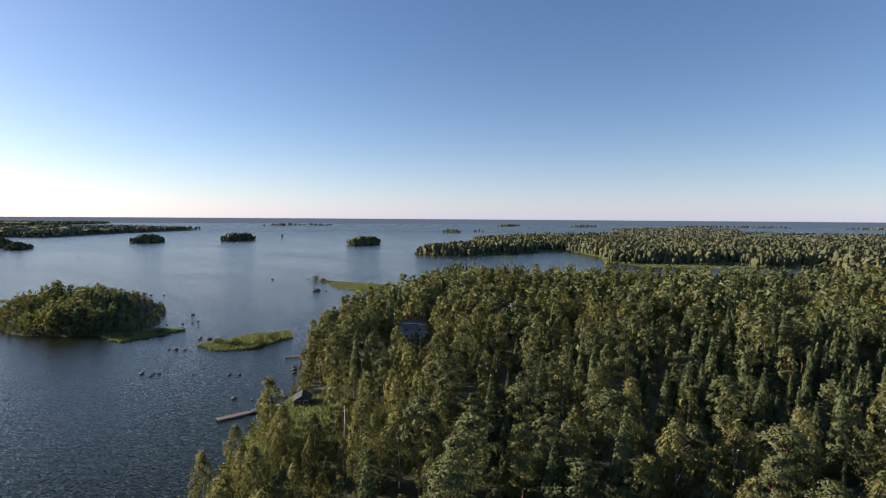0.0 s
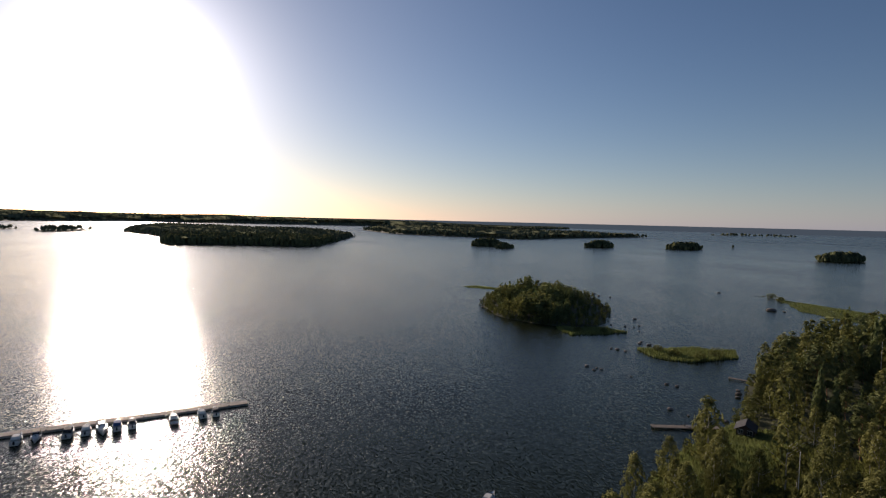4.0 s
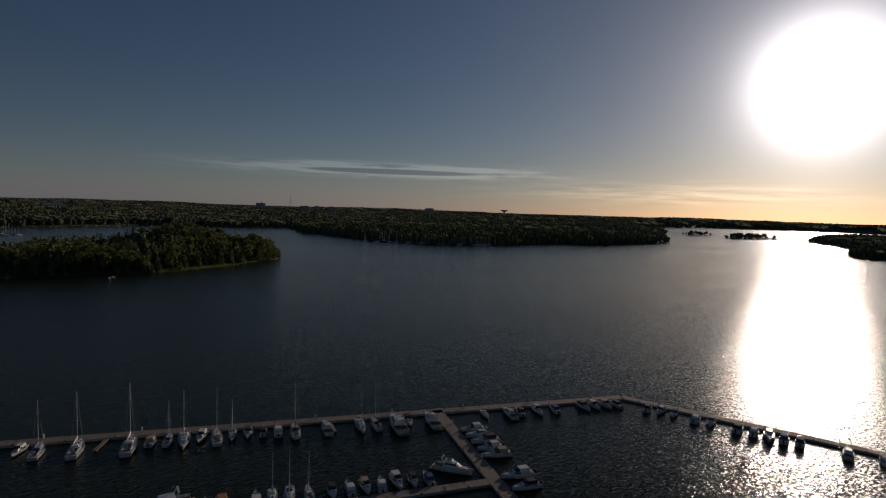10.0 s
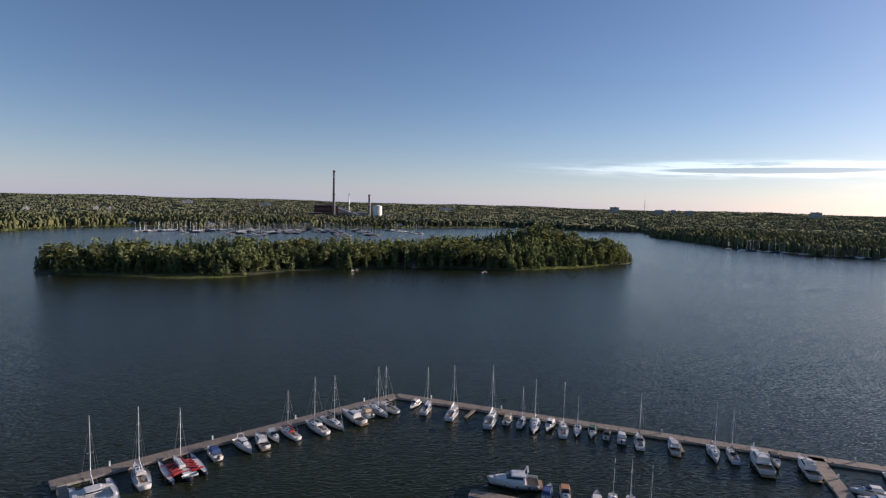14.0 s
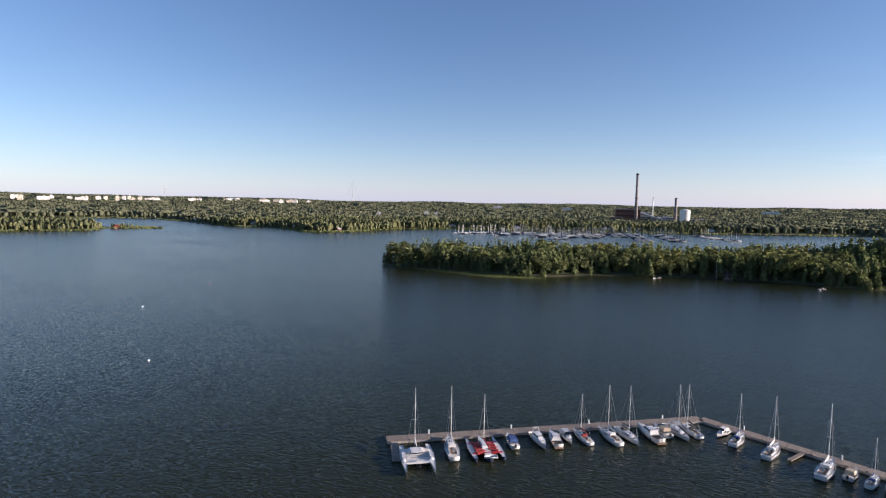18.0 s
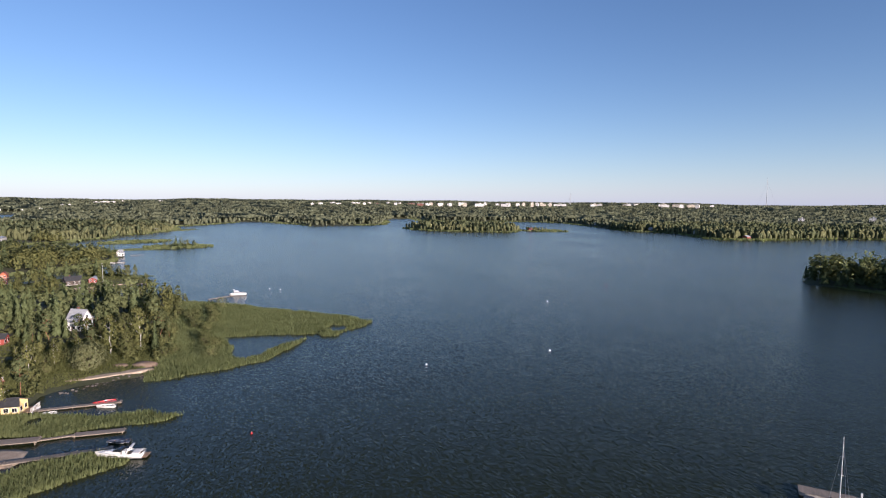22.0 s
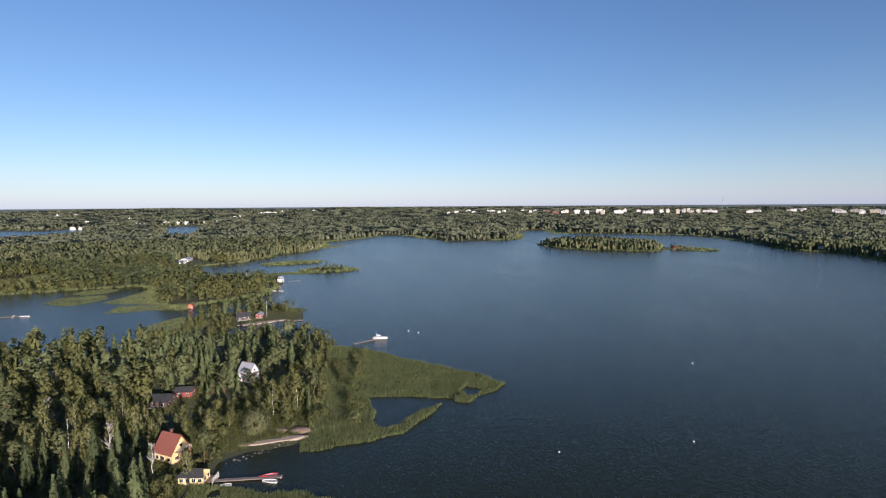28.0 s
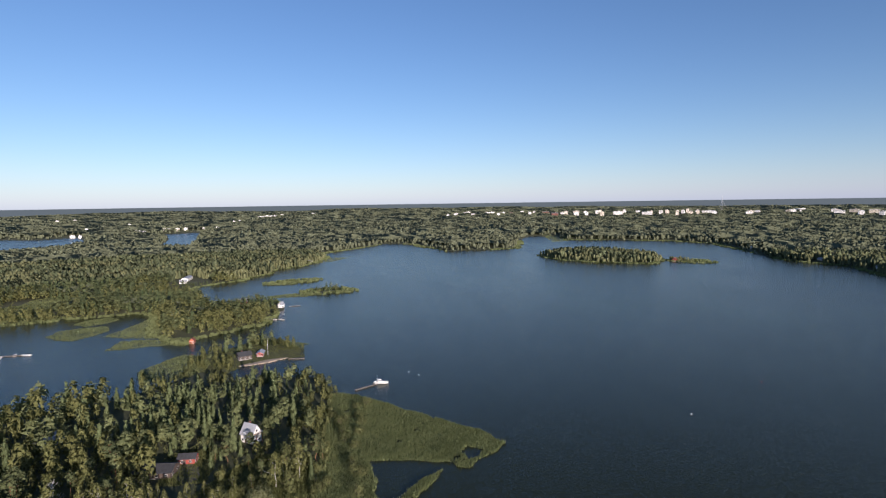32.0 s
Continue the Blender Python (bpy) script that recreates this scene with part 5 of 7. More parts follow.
def multihull(length, width, hull_mat, cover, label, third=False, mast=15.0):
    L = length
    root = boat_root("multihull_boat", label, "trimaran" if third else "catamaran")
    F = 1.0
    for y in (-width / 2 + 0.8, width / 2 - 0.8):
        h = part("float_hull", hull_mesh(L * (0.92 if third else 1.0), 1.6, F, 0.55, 0.2, y0=y), hull_mat, root, smooth=True)
        part("float_deck", deck_mesh(L * (0.92 if third else 1.0), 1.6, F, 0.55, 0.2, y0=y), DECK_GREY, h)
        if not third:
            part("float_cabin", cabin_mesh(-0.15 * L, 0.15 * L, 1.0, 0.8, F, 0.5, 0.2, 0.9, y0=y), HULL_WHITE, h)
            part("window", bm_box(0.0, y, F + 0.3, 0.2 * L, 0.93, 0.16), GLASS_DARK, h)
    if third:
        m = part("main_hull", hull_mesh(L, 2.4, F * 1.15, 0.6, 0.2), hull_mat, root, smooth=True)
        part("main_deck", deck_mesh(L, 2.4, F * 1.15, 0.6, 0.2), DECK_GREY, m)
        part("cabin", cabin_mesh(-0.1 * L, 0.28 * L, 1.7, 1.1, F * 1.15, 0.6), HULL_WHITE, m)
    for x in (-0.26, 0.2):
        part("cross_beam", bm_box(x * L, 0, F * 0.95, 0.6, width - 1.2, 0.35), HULL_WHITE if not third else HULL_RED, root)
    for x0, x1 in ((-0.24, -0.02), (0.0, 0.18)):
        part("trampoline", bm_box((x0 + x1) / 2 * L, 0, F * 0.86, (x1 - x0) * L, width - 1.8, 0.05), CANVAS["red"] if third else DECK_GREY, root, "red netting and covers" if third else "pale netting")
    if third:
        for i in range(7):
            part("red_cover", bm_box((-0.22 + 0.06 * i) * L, (-1) ** i * width * 0.2, F + 0.12, 0.9, width * 0.3, 0.3, 0.5 * (-1) ** i), CANVAS["red"], root, "bright red canvas cover")
        for sgn in (-1, 1):
            for i in range(4):
                part("fender", bm_rod((-0.3 * L + 0.2 * L * i, sgn * width * 0.5, 0.3), (-0.3 * L + 0.2 * L * i, sgn * width * 0.5, 0.9), 0.13, 0.13, 6), RUBBER, root)
        part("dinghy", hull_mesh(3.2, 1.5, 0.5, 0.9, 0.1, 0.1), HULL_WHITE, root, "small white tender hung at the stern").matrix_local = pose(-0.5 * L, 0, 1.1, 0, 0, 90)
    else:
        part("cabin_top", cabin_mesh(-0.30 * L, -0.08 * L, width * 0.42, width * 0.36, F * 1.1, 0.55, 0.3, 0.5), HULL_WHITE, root)
        part("wheelhouse_window", cabin_mesh(-0.29 * L, -0.075 * L, width * 0.40, width * 0.37, F * 1.1 + 0.22, 0.2, 0.3, 0.5), GLASS_DARK, root, "dark band of saloon windows")
        part("anchor_locker", bm_box(0.19 * L, 0, F * 1.2, 0.7, 1.2, 0.35), DECK_GREY, root)
        part("bridge_deck", bm_box(-0.22 * L, 0, F * 0.95, 0.22 * L, width - 1.8, 0.3), HULL_CREAM, root, "cream bridge deck")
        for sgn in (-1, 1):
            part("seat", bm_box(-0.22 * L, sgn * width * 0.2, F * 1.2, 0.16 * L, 0.6, 0.35), CANVAS["white"], root)
    rig(root, 0.06 * L if third else -0.42 * L, mast, L, F + 0.4, cover, 0.4 if third else -0.3)
    return root


# ---- marina piers ----
PIERS = {"a": [(58.2, -108.4), (-9, -153)], "b": [(-9, -153), (-152, -81)], "c": [(-152, -81), (-168, -8)], "finger": [(-100.5, -107.5), (-54, -8)], "inner": [(-82, -71.5), (-20, -99)], "head": [(55.6, -107.4), (51.6, -100.6)]}
LAMP_MAT = paint("white_post_paint", (0.7, 0.7, 0.68), 0.4)


def build_pier(pts, width, label):
    root = tagged(new("floating_pier"), label, "pier", group="floating piers of the marina")
    (x0, y0), (x1, y1) = pts
    ln, ang = math.hypot(x1 - x0, y1 - y0), math.atan2(y1 - y0, x1 - x0)
    n = max(1, round(ln / 10))
    root.matrix_basis = pose(x0, y0, 0, 0, 0, math.degrees(ang))
    seg = ln / n
    jit = random.Random(int(ln))
    for i in range(n):
        bm = bm_box(seg * (i + 0.5), jit.uniform(-0.05, 0.05), 0.22, seg - 0.12, width - 0.1, 0.5)
        p = part("pontoon", bm, CONCRETE, root)
        bm = bm_box(seg * (i + 0.5), 0, 0.52, seg - 0.08, width, 0.09)
        part("planking", bm, PIER_WOOD, p, "weathered grey-brown planking")
        if i % 2:
            part("service_post", bm_box(seg * i, width * 0.4, 1.05, 0.28, 0.28, 1.0), LAMP_MAT, root, "white service post")
        for s in (-1, 1):
            part("mooring_bollard", bm_box(seg * (i + 0.5), s * (width * 0.5 - 0.15), 0.66, 0.35, 0.14, 0.2), RUBBER, root)
    return root


PIER_W = {"a": 3.2, "b": 3.0, "c": 2.8, "finger": 3.0, "inner": 2.4, "head": 1.8}
for k, pts in PIERS.items():
    build_pier(pts, PIER_W[k], "long floating concrete pier with weathered plank deck")

# ---- boats at the piers ----
MADE = {}


def berth(kind, x, y, pier, length, swing=0.0, free=False, heading=None):
    """A boat beside a pier, its bow towards it; kind is (maker, arguments)."""
    key = kind
    if heading is None:
        (x0, y0), (x1, y1) = PIERS[pier]
        u = Vector((x1 - x0, y1 - y0)).normalized()
        rel = Vector((x - x0, y - y0))
        along, side = rel.dot(u), rel.cross(u)
        nrm = Vector((u.y, -u.x)) * (1 if side > 0 else -1)
        off = PIER_W[pier] / 2 + 0.6 + length * 0.435
        p = Vector((x0, y0)) + u * along + nrm * off
        heading = math.degrees(math.atan2(-nrm.y, -nrm.x)) + swing
    else:
        p = Vector((x, y))
    if key not in MADE:
        maker, base = {"sail": (sail_boat, 10.0), "motor": (motor_boat, 7.0), "yacht": (cabin_cruiser, 11.0)}[kind[0]]
        MADE[key] = (maker(base, *kind[1:]), base)
        ob, base = MADE[key]
    else:
        ob, base = MADE[key]
        ob = copy_thing(ob, Matrix())
    s = length / base * 0.87
    ob.matrix_basis = pose(p.x, p.y, 0, 0, 0, heading) @ Matrix.Diagonal((s, s, s * 1.08, 1))
    return ob


def S(cover):
    return ("sail", cover)


def M(canvas):
    return ("motor", canvas)


def Y(canvas, fly=True):
    return ("yacht", canvas, fly)


BERTHS_A = [(S("white"), 41.2, -107.5, 11.5), (M("blue"), 29.8, -116.4, 7.6), (Y("white", False), 24.4, -119.9, 8.6), (Y("black", False), 21.4, -122.3, 8.6), (M("white"), 18.8, -124.6, 6.8), (S("red"), 15.5, -125.9, 8.6), (S("white"), 10.2, -129.8, 10.2), (S("black"), 6.4, -132.2, 10.2),
            (Y("blue", False), 1.9, -135.9, 10.2), (M("beige"), -1.2, -138.5, 7.6), (S("white"), -4.0, -140.0, 10.0), (S("black"), -7.0, -142.0, 9.4)]
BERTHS_B = [(M("white"), -12.9, -144.2, 6.0), (S("blue"), -16.2, -141.8, 9.2), (S("white"), -23.0, -138.7, 10.5), (S("white"), -32.0, -133.4, 11.6), (M("beige"), -36.0, -132.6, 6.8), (S("blue"), -39.1, -130.8, 7.6), (S("white"), -42.0, -128.9, 10.0), (M("white"), -45.1, -127.4, 7.0), (S("white"), -48.2, -125.8, 9.8), (S("blue"), -51.3, -124.6, 7.4),
            (M("green"), -54.1, -122.4, 6.6), (M("black"), -57.3, -121.1, 6.0), (M("white"), -60.2, -119.3, 7.2), (S("black"), -63.6, -117.2, 9.4), (Y("white", False), -70.8, -115.0, 8.8), (S("white"), -77.8, -110.2, 9.6), (S("black"), -81.7, -109.5, 8.6), (Y("beige", False), -86.4, -107.5, 12.4), (M("black"), -89.8, -106.5, 7.0), (Y("white"), -94.8, -103.8, 10.6)]
BERTHS_B2 = [(S("white"), -108.8, -97.0, 6.4), (Y("white", False), -114.0, -92.6, 8.4), (M("black"), -117.6, -92.0, 6.6), (M("white"), -122.2, -89.2, 7.0), (M("blue"), -126.5, -86.6, 6.6), (M("black"), -135.4, -83.4, 6.6), (M("white"), -138.4, -81.6, 6.6), (M("beige"), -141.5, -80.0, 6.6), (M("black"), -144.4, -78.4, 6.4)]
BERTHS_C = [(M("black"), -145.5, -70.4, 6.6), (M("white"), -146.8, -67.2, 6.4), (M("blue"), -149.1, -64.2, 6.4), (M("white"), -149.5, -58.3, 7.0), (M("beige"), -150.3, -54.8, 7.0), (M("black"), -147.9, -47.5, 7.4), (M("white"), -150.2, -44.3, 7.0), (Y("white", False), -149.3, -40.7, 8.6), (M("blue"), -150.0, -37.5, 7.2), (M("black"), -152.0, -34.6, 6.8), (Y("black", False), -151.4, -24.6, 8.0), (M("white"), -155.4, -18.5, 6.6), (M("black"), -157.0, -15.2, 6.4)]
BERTHS_IN = [(M("blue"), -35.7, -99.2, 6.6), (M("orange"), -38.8, -98.2, 7.0), (M("white"), -44.4, -96.6, 7.0), (S("white"), -47.0, -95.4, 7.6), (S("blue"), -50.0, -94.6, 7.8), (S("white"), -53.2, -93.0, 7.0), (M("black"), -57.0, -90.9, 6.2), (M("white"), -60.0, -89.4, 6.6), (M("beige"), -62.8, -88.0, 6.6), (M("white"), -65.6, -86.6, 6.4), (M("white"), -68.6, -85.2, 7.4), (M("black"), -71.4, -83.6, 6.2), (M("blue"), -74.2, -82.2, 6.4)]
jit = random.Random(3)
for pier, rows in (("a", BERTHS_A), ("b", BERTHS_B), ("b", BERTHS_B2), ("c", BERTHS_C), ("inner", BERTHS_IN)):
    for kind, x, y, ln in rows:
        berth(kind, x, y, pier, ln, jit.uniform(-7, 7) + (180 if jit.random() < 0.4 else 0))
for i, (x, y) in enumerate([(-96.5, -93.5), (-94.8, -90.2), (-93.2, -86.8), (-91.8, -83.4), (-90.2, -80.0), (-87.0, -70.4), (-85.0, -66.0)]):
    berth((M("white"), Y("white", False), M("black"), M("white"), M("beige"), M("white"), M("black"))[i], x, y, "finger", 7.0 + 0.5 * (i % 3), jit.uniform(-6, 6))
berth(Y("black"), -80.0, -80.0, "finger", 9.5, heading=115)
berth(M("white"), -98, 40, "finger", 6.5, heading=140)
red = multihull(12.5, 8.6, HULL_DARK, "red", "dark trimaran with bright red covers and nets at the pier", True, 13.0)
red.matrix_basis = pose(36.2, -113.2, 0, 0, 0, 303) @ Matrix.Scale(0.88, 4)
cat = multihull(13.0, 8.0, HULL_WHITE, "white", "white racing catamaran with tall mast at the pier end", False, 14.0)
cat.matrix_basis = pose(47.6, -102.6, 0, 0, 0, 122) @ Matrix.Scale(0.92, 4)
house_cat = cabin_cruiser(9.5, "black", False)
house_cat.matrix_basis = pose(-29.5, -102.0, 0, 0, 0, -12) @ Matrix.Diagonal((1.0, 1.5, 1.0, 1))
tagged(house_cat, "broad grey-white power catamaran moored by the inner pier", "catamaran")

# ---- houses and shore things ----
YELLOW = paint("yellow_board_wall", (0.68, 0.52, 0.24), 0.7, 0.85)
WHITE_WALL = paint("white_board_wall", (0.78, 0.76, 0.72), 0.7, 0.88)
RED_WALL = paint("falun_red_wall", (0.26, 0.05, 0.035), 0.8, 0.8)
ORANGE_WALL = paint("orange_red_board_wall", (0.42, 0.12, 0.06), 0.75, 0.8)
GREY_WALL = paint("grey_board_wall", (0.42, 0.42, 0.40), 0.8, 0.8)
BROWN_WALL = paint("dark_brown_wall", (0.07, 0.05, 0.04), 0.8, 0.8)
RED_TILE = varied("red_brown_roof_tiles", [(0.3, (0.15, 0.05, 0.035)), (0.7, (0.30, 0.105, 0.07))], scale=1.2, rough=0.85, stretch=(1, 6, 1), bump=0.3)
GREY_ROOF = varied("grey_sheet_roof", [(0.3, (0.24, 0.25, 0.27)), (0.7, (0.42, 0.43, 0.45))], scale=0.7, rough=0.5, stretch=(8, 1, 1))
BLACK_ROOF = varied("black_felt_roof", [(0.3, (0.02, 0.02, 0.022)), (0.7, (0.06, 0.06, 0.062))], scale=1.0, rough=0.85)
SAND = varied("pale_brown_sand", [(0.3, (0.27, 0.21, 0.15)), (0.7, (0.48, 0.38, 0.28))], scale=0.4, rough=0.95, bump=0.3)
SOIL = varied("bare_brown_soil", [(0.3, (0.09, 0.062, 0.042)), (0.7, (0.22, 0.16, 0.115))], scale=0.5, rough=0.95, bump=0.4)
ASPHALT = varied("grey_yard_gravel", [(0.3, (0.09, 0.085, 0.08)), (0.7, (0.20, 0.185, 0.17))], scale=0.4, rough=0.95)
BRICK = varied("dark_red_brick", [(0.3, (0.10, 0.045, 0.035)), (0.7, (0.20, 0.09, 0.065))], scale=0.3, rough=0.9)
STACK = varied("chimney_concrete", [(0.3, (0.20, 0.18, 0.165)), (0.7, (0.34, 0.31, 0.285))], scale=0.05, rough=0.9)


def zg(x, y):
    return float(max(ground_height(np.array([float(x)]), np.array([float(y)]))[0], 0.0))


def gabled_house(label, x, y, turn, w, d, wall_h, roof_h, wall, roof, windows=3, storeys=1, balcony=False, chimney=True, hip=0.0, trim=None, name="house", over=0.5):
    """A house with its ridge along its own y; w across, d along the ridge."""
    root = tagged(new(name), label, name.replace("_", " "))
    root.matrix_basis = pose(x, y, zg(x, y) - 0.15, 0, 0, turn)
    trim = trim or WHITE_WALL
    bm = bmesh.new()
    rings = []
    for yy in (-d / 2, d / 2):
        rings.append([(-w / 2, yy, 0), (w / 2, yy, 0), (w / 2, yy, wall_h), (0, yy * (1 - hip), wall_h + roof_h - 0.1), (-w / 2, yy, wall_h)])
    loft(bm, rings)
    part("wall", bm, wall, root)
    part("plinth", bm_box(0, 0, 0.1, w + 0.12, d + 0.12, 0.5), CONCRETE, root)
    for s in (-1, 1):
        bm = bmesh.new()
        e = w / 2 + over
        ze = wall_h - roof_h * over / (w / 2)
        top = []
        for yy in (-d / 2 - over, d / 2 + over):
            r = yy * (1 - hip)
            top.append([(s * e, yy, ze), (0, r, wall_h + roof_h), (0, r, wall_h + roof_h + 0.16), (s * e, yy, ze + 0.16)])
        loft(bm, top)
        part("roof_slope", bm, roof, root)
    part("ridge_cap", bm_rod((0, -(d / 2 + over) * (1 - hip), wall_h + roof_h + 0.14), (0, (d / 2 + over) * (1 - hip), wall_h + roof_h + 0.14), 0.11, 0.11), roof, root)
    if chimney:
        c = part("chimney", bm_box(w * 0.12, d * 0.15, wall_h + roof_h + 0.2, 0.7, 0.7, 1.5), BRICK, root)
        part("chimney_cap", bm_box(w * 0.12, d * 0.15, wall_h + roof_h + 1.0, 0.9, 0.9, 0.12), BLACK_ROOF, c)

    def window(px, py, pz, sx, sy, sz):
        f = part("window", bm_box(px, py, pz, sx, sy, sz), trim, root, "white framed window")
        out = 0.03
        if sx > sy:
            for q in (-1, 1):
                part("pane", bm_box(px + q * sx * 0.235, py + math.copysign(out, py), pz, sx * 0.42, sy, sz * 0.84), GLASS_DARK, f)
        else:
            for q in (-1, 1):
                part("pane", bm_box(px + math.copysign(out, px), py + q * sy * 0.235, pz, sx, sy * 0.42, sz * 0.84), GLASS_DARK, f)

    for st in range(storeys):
        zz = 1.55 + st * 2.7
        for s in (-1, 1):
            for i in range(windows):
                window(s * w / 2, d * ((i + 0.5) / windows - 0.5), zz, 0.08, 1.2, 1.25)
            for i in range(2):
                window(w * (i * 0.5 - 0.25), s * d / 2, zz, 1.2, 0.08, 1.25)
    if roof_h > 2.5:
        for s in (-1, 1):
            window(0, s * d / 2, wall_h + roof_h * 0.35, 1.2, 0.08, 1.2)
    door = part("door", bm_box(-w / 2 - 0.03, d * 0.1, 1.15, 0.08, 1.0, 2.1), BROWN_WALL, root)
    part("door_handle", bm_box(-w / 2 - 0.1, d * 0.1 + 0.38, 1.15, 0.06, 0.1, 0.04), ALU, door)
    if balcony:
        b = part("balcony", bm_box(0, -d / 2 - 0.9, wall_h + 0.15, w * 0.7, 1.8, 0.18), TEAK, root)
        for i in range(9):
            part("baluster", bm_box(w * 0.7 * (i / 8 - 0.5), -d / 2 - 1.75, wall_h + 0.7, 0.07, 0.07, 1.0), trim, b)
        part("handrail", bm_box(0, -d / 2 - 1.75, wall_h + 1.2, w * 0.72, 0.1, 0.1), trim, b)
        for s in (-1, 1):
            part("post", bm_box(s * w * 0.33, -d / 2 - 1.7, wall_h / 2, 0.14, 0.14, wall_h), RED_WALL, b)
    return root


def dock(label, p0, p1, width=1.6, z=0.45, name="jetty"):
    """A plank jetty on piles from p0 to p1."""
    root = tagged(new(name), label, "jetty")
    ln, ang = math.hypot(p1[0] - p0[0], p1[1] - p0[1]), math.degrees(math.atan2(p1[1] - p0[1], p1[0] - p0[0]))
    root.matrix_basis = pose(p0[0], p0[1], 0, 0, 0, ang)
    n = min(40, max(6, round(ln / 0.5)))
    plank = None
    for i in range(n):
        if plank is None:
            plank = part("plank", bm_box(0, 0, 0, ln / n - 0.04, width, 0.07), PIER_WOOD, root)
            q = plank
        else:
            q = new("plank", plank.data)
            q.parent = root
        q.matrix_basis = pose(ln * (i + 0.5) / n, random.uniform(-0.03, 0.03), z, 0, 0, random.uniform(-0.5, 0.5))
    for s in (-1, 1):
        part("stringer", bm_box(ln / 2, s * width * 0.42, z - 0.12, ln, 0.12, 0.16), PIER_WOOD, root)
        for i in range(max(2, round(ln / 5))):
            part("post", bm_rod((0.4 + i * (ln - 0.8) / max(1, round(ln / 5) - 1), s * width * 0.45, -1.5), (0.4 + i * (ln - 0.8) / max(1, round(ln / 5) - 1), s * width * 0.45, z + 0.25), 0.09), PIER_WOOD, root)
    return root


def boulder(x, y, scale, flat=0.6, label="rounded grey granite boulder in the shallow water", seed=0):
    rnd = random.Random(seed)
    size = scale * 0.8
    bm = bmesh.new()
    bmesh.ops.create_icosphere(bm, subdivisions=2, radius=size / 2)
    for v in bm.verts:
        k = 1 + 0.25 * noise.noise(v.co * (1.7 / size) + Vector((seed, 0, 0))) + rnd.uniform(-0.04, 0.04)
        v.co = Vector((v.co.x * k * 1.2, v.co.y * k, v.co.z * k * flat * 0.8))
    ob = part("boulder", bm, ROCK)
    ob.matrix_basis = pose(x, y, max(zg(x, y), 0.0) + size * 0.12, 0, 0, rnd.uniform(0, 360))
    return tagged(ob, label, "rock", group="boulders along the rocky shore")


def row_boat(x, y, turn, length=4.5, mat=None, label="small open white rowing boat at the jetty", motor=True):
    root = tagged(new("open_boat"), label, "boat", group="small open boats")
    B, F = length * 0.38, 0.55
    part("hull", hull_mesh(length, B, F, 0.85, 0.3, 0.2), mat or HULL_WHITE, root, smooth=True)
    part("floor", deck_mesh(length, B, F, 0.85, 0.3, inset=0.88, drop=0.35), DECK_GREY, root)
    for i in range(3):
        part("thwart", bm_box(length * (-0.28 + 0.25 * i), 0, F - 0.12, 0.28, B * 0.8, 0.05), TEAK, root)
    if motor:
        part("outboard_engine", bm_box(-length * 0.53, 0, F + 0.1, 0.35, 0.3, 0.6, 0, 0.8), RUBBER, root)
    root.matrix_basis = pose(x, y, 0, 0, 0, turn)
    return root


def slab(name, label, category, x, y, turn, sx, sy, z, h, mat, kind=""):
    """A low uneven heap or patch lying on the ground."""
    bm = bmesh.new()
    rings = []
    n = 14
    rnd = random.Random(int(abs(x * 7 + y)))
    wob = [rnd.uniform(0.8, 1.1) for _ in range(n)]
    for zz, k in ((-1.0, 1.08), (z, 1.0), (z + h * 0.7, 0.8), (z + h, 0.45)):
        rings.append([(math.cos(6.2832 * i / n) * sx / 2 * k * wob[i], math.sin(6.2832 * i / n) * sy / 2 * k * wob[i], zz + (rnd.uniform(-0.08, 0.08) * h if zz > 0 else 0)) for i in range(n)])
    loft(bm, rings)
    ob = part(name, bm, mat, smooth=True)
    ob.matrix_basis = pose(x, y, zg(x, y), 0, 0, turn)
    return tagged(ob, label, category, kind=kind)


def flag_pole(x, y, h=11.0):
    root = tagged(new("flagpole"), "slim white flagpole with a round finial", "flagpole")
    root.matrix_basis = pose(x, y, zg(x, y) - 0.1)
    part("pole", bm_rod((0, 0, 0), (0, 0, h), 0.09, 0.05, 8), LAMP_MAT, root)
    bm = bmesh.new()
    bmesh.ops.create_icosphere(bm, subdivisions=1, radius=0.14)
    bmesh.ops.translate(bm, verts=bm.verts, vec=(0, 0, h + 0.1))
    part("finial", bm, ALU, root)
    part("base", bm_box(0, 0, 0.25, 0.5, 0.5, 0.5), CONCRETE, root)


def bush(x, y, r, h, mat, label, n=900, seed=1, size=0.5):
    rnd = np.random.default_rng(seed)
    n = int(n * 1.8)
    u = rnd.normal(size=(n, 3))
    u /= np.linalg.norm(u, axis=1)[:, None]
    lump = 1 + 0.16 * np.sin(u[:, 0] * 7 + seed) * np.cos(u[:, 1] * 6 + u[:, 2] * 5)
    p = u * (rnd.uniform(0.55, 1.0, n) ** 0.4 * lump)[:, None] * np.array([r, r, h * 0.62]) + np.array([0, 0, h * 0.45])
    p = p[p[:, 2] > 0.0]
    v, nn = leaf_sprays(p, size * 1.1, rnd, unit(p - np.array([0, 0, h * 0.3])))
    root = tagged(new("bush"), label, "bush", group="rounded shore bushes")
    root.matrix_basis = pose(x, y, zg(x, y))
    c = new("crown", mesh_from("bush_crown", v, np.arange(len(v)).reshape(-1, 3), mat, normals=nn))
    c.parent = root
    bm = bmesh.new()
    for i in range(6):
        a = i * 1.05 + seed
        rod(bm, (0, 0, -0.2), (math.cos(a) * r * 0.5, math.sin(a) * r * 0.5, h * 0.6), 0.08, 0.03, 5)
    part("stem", bm, BARK, root)


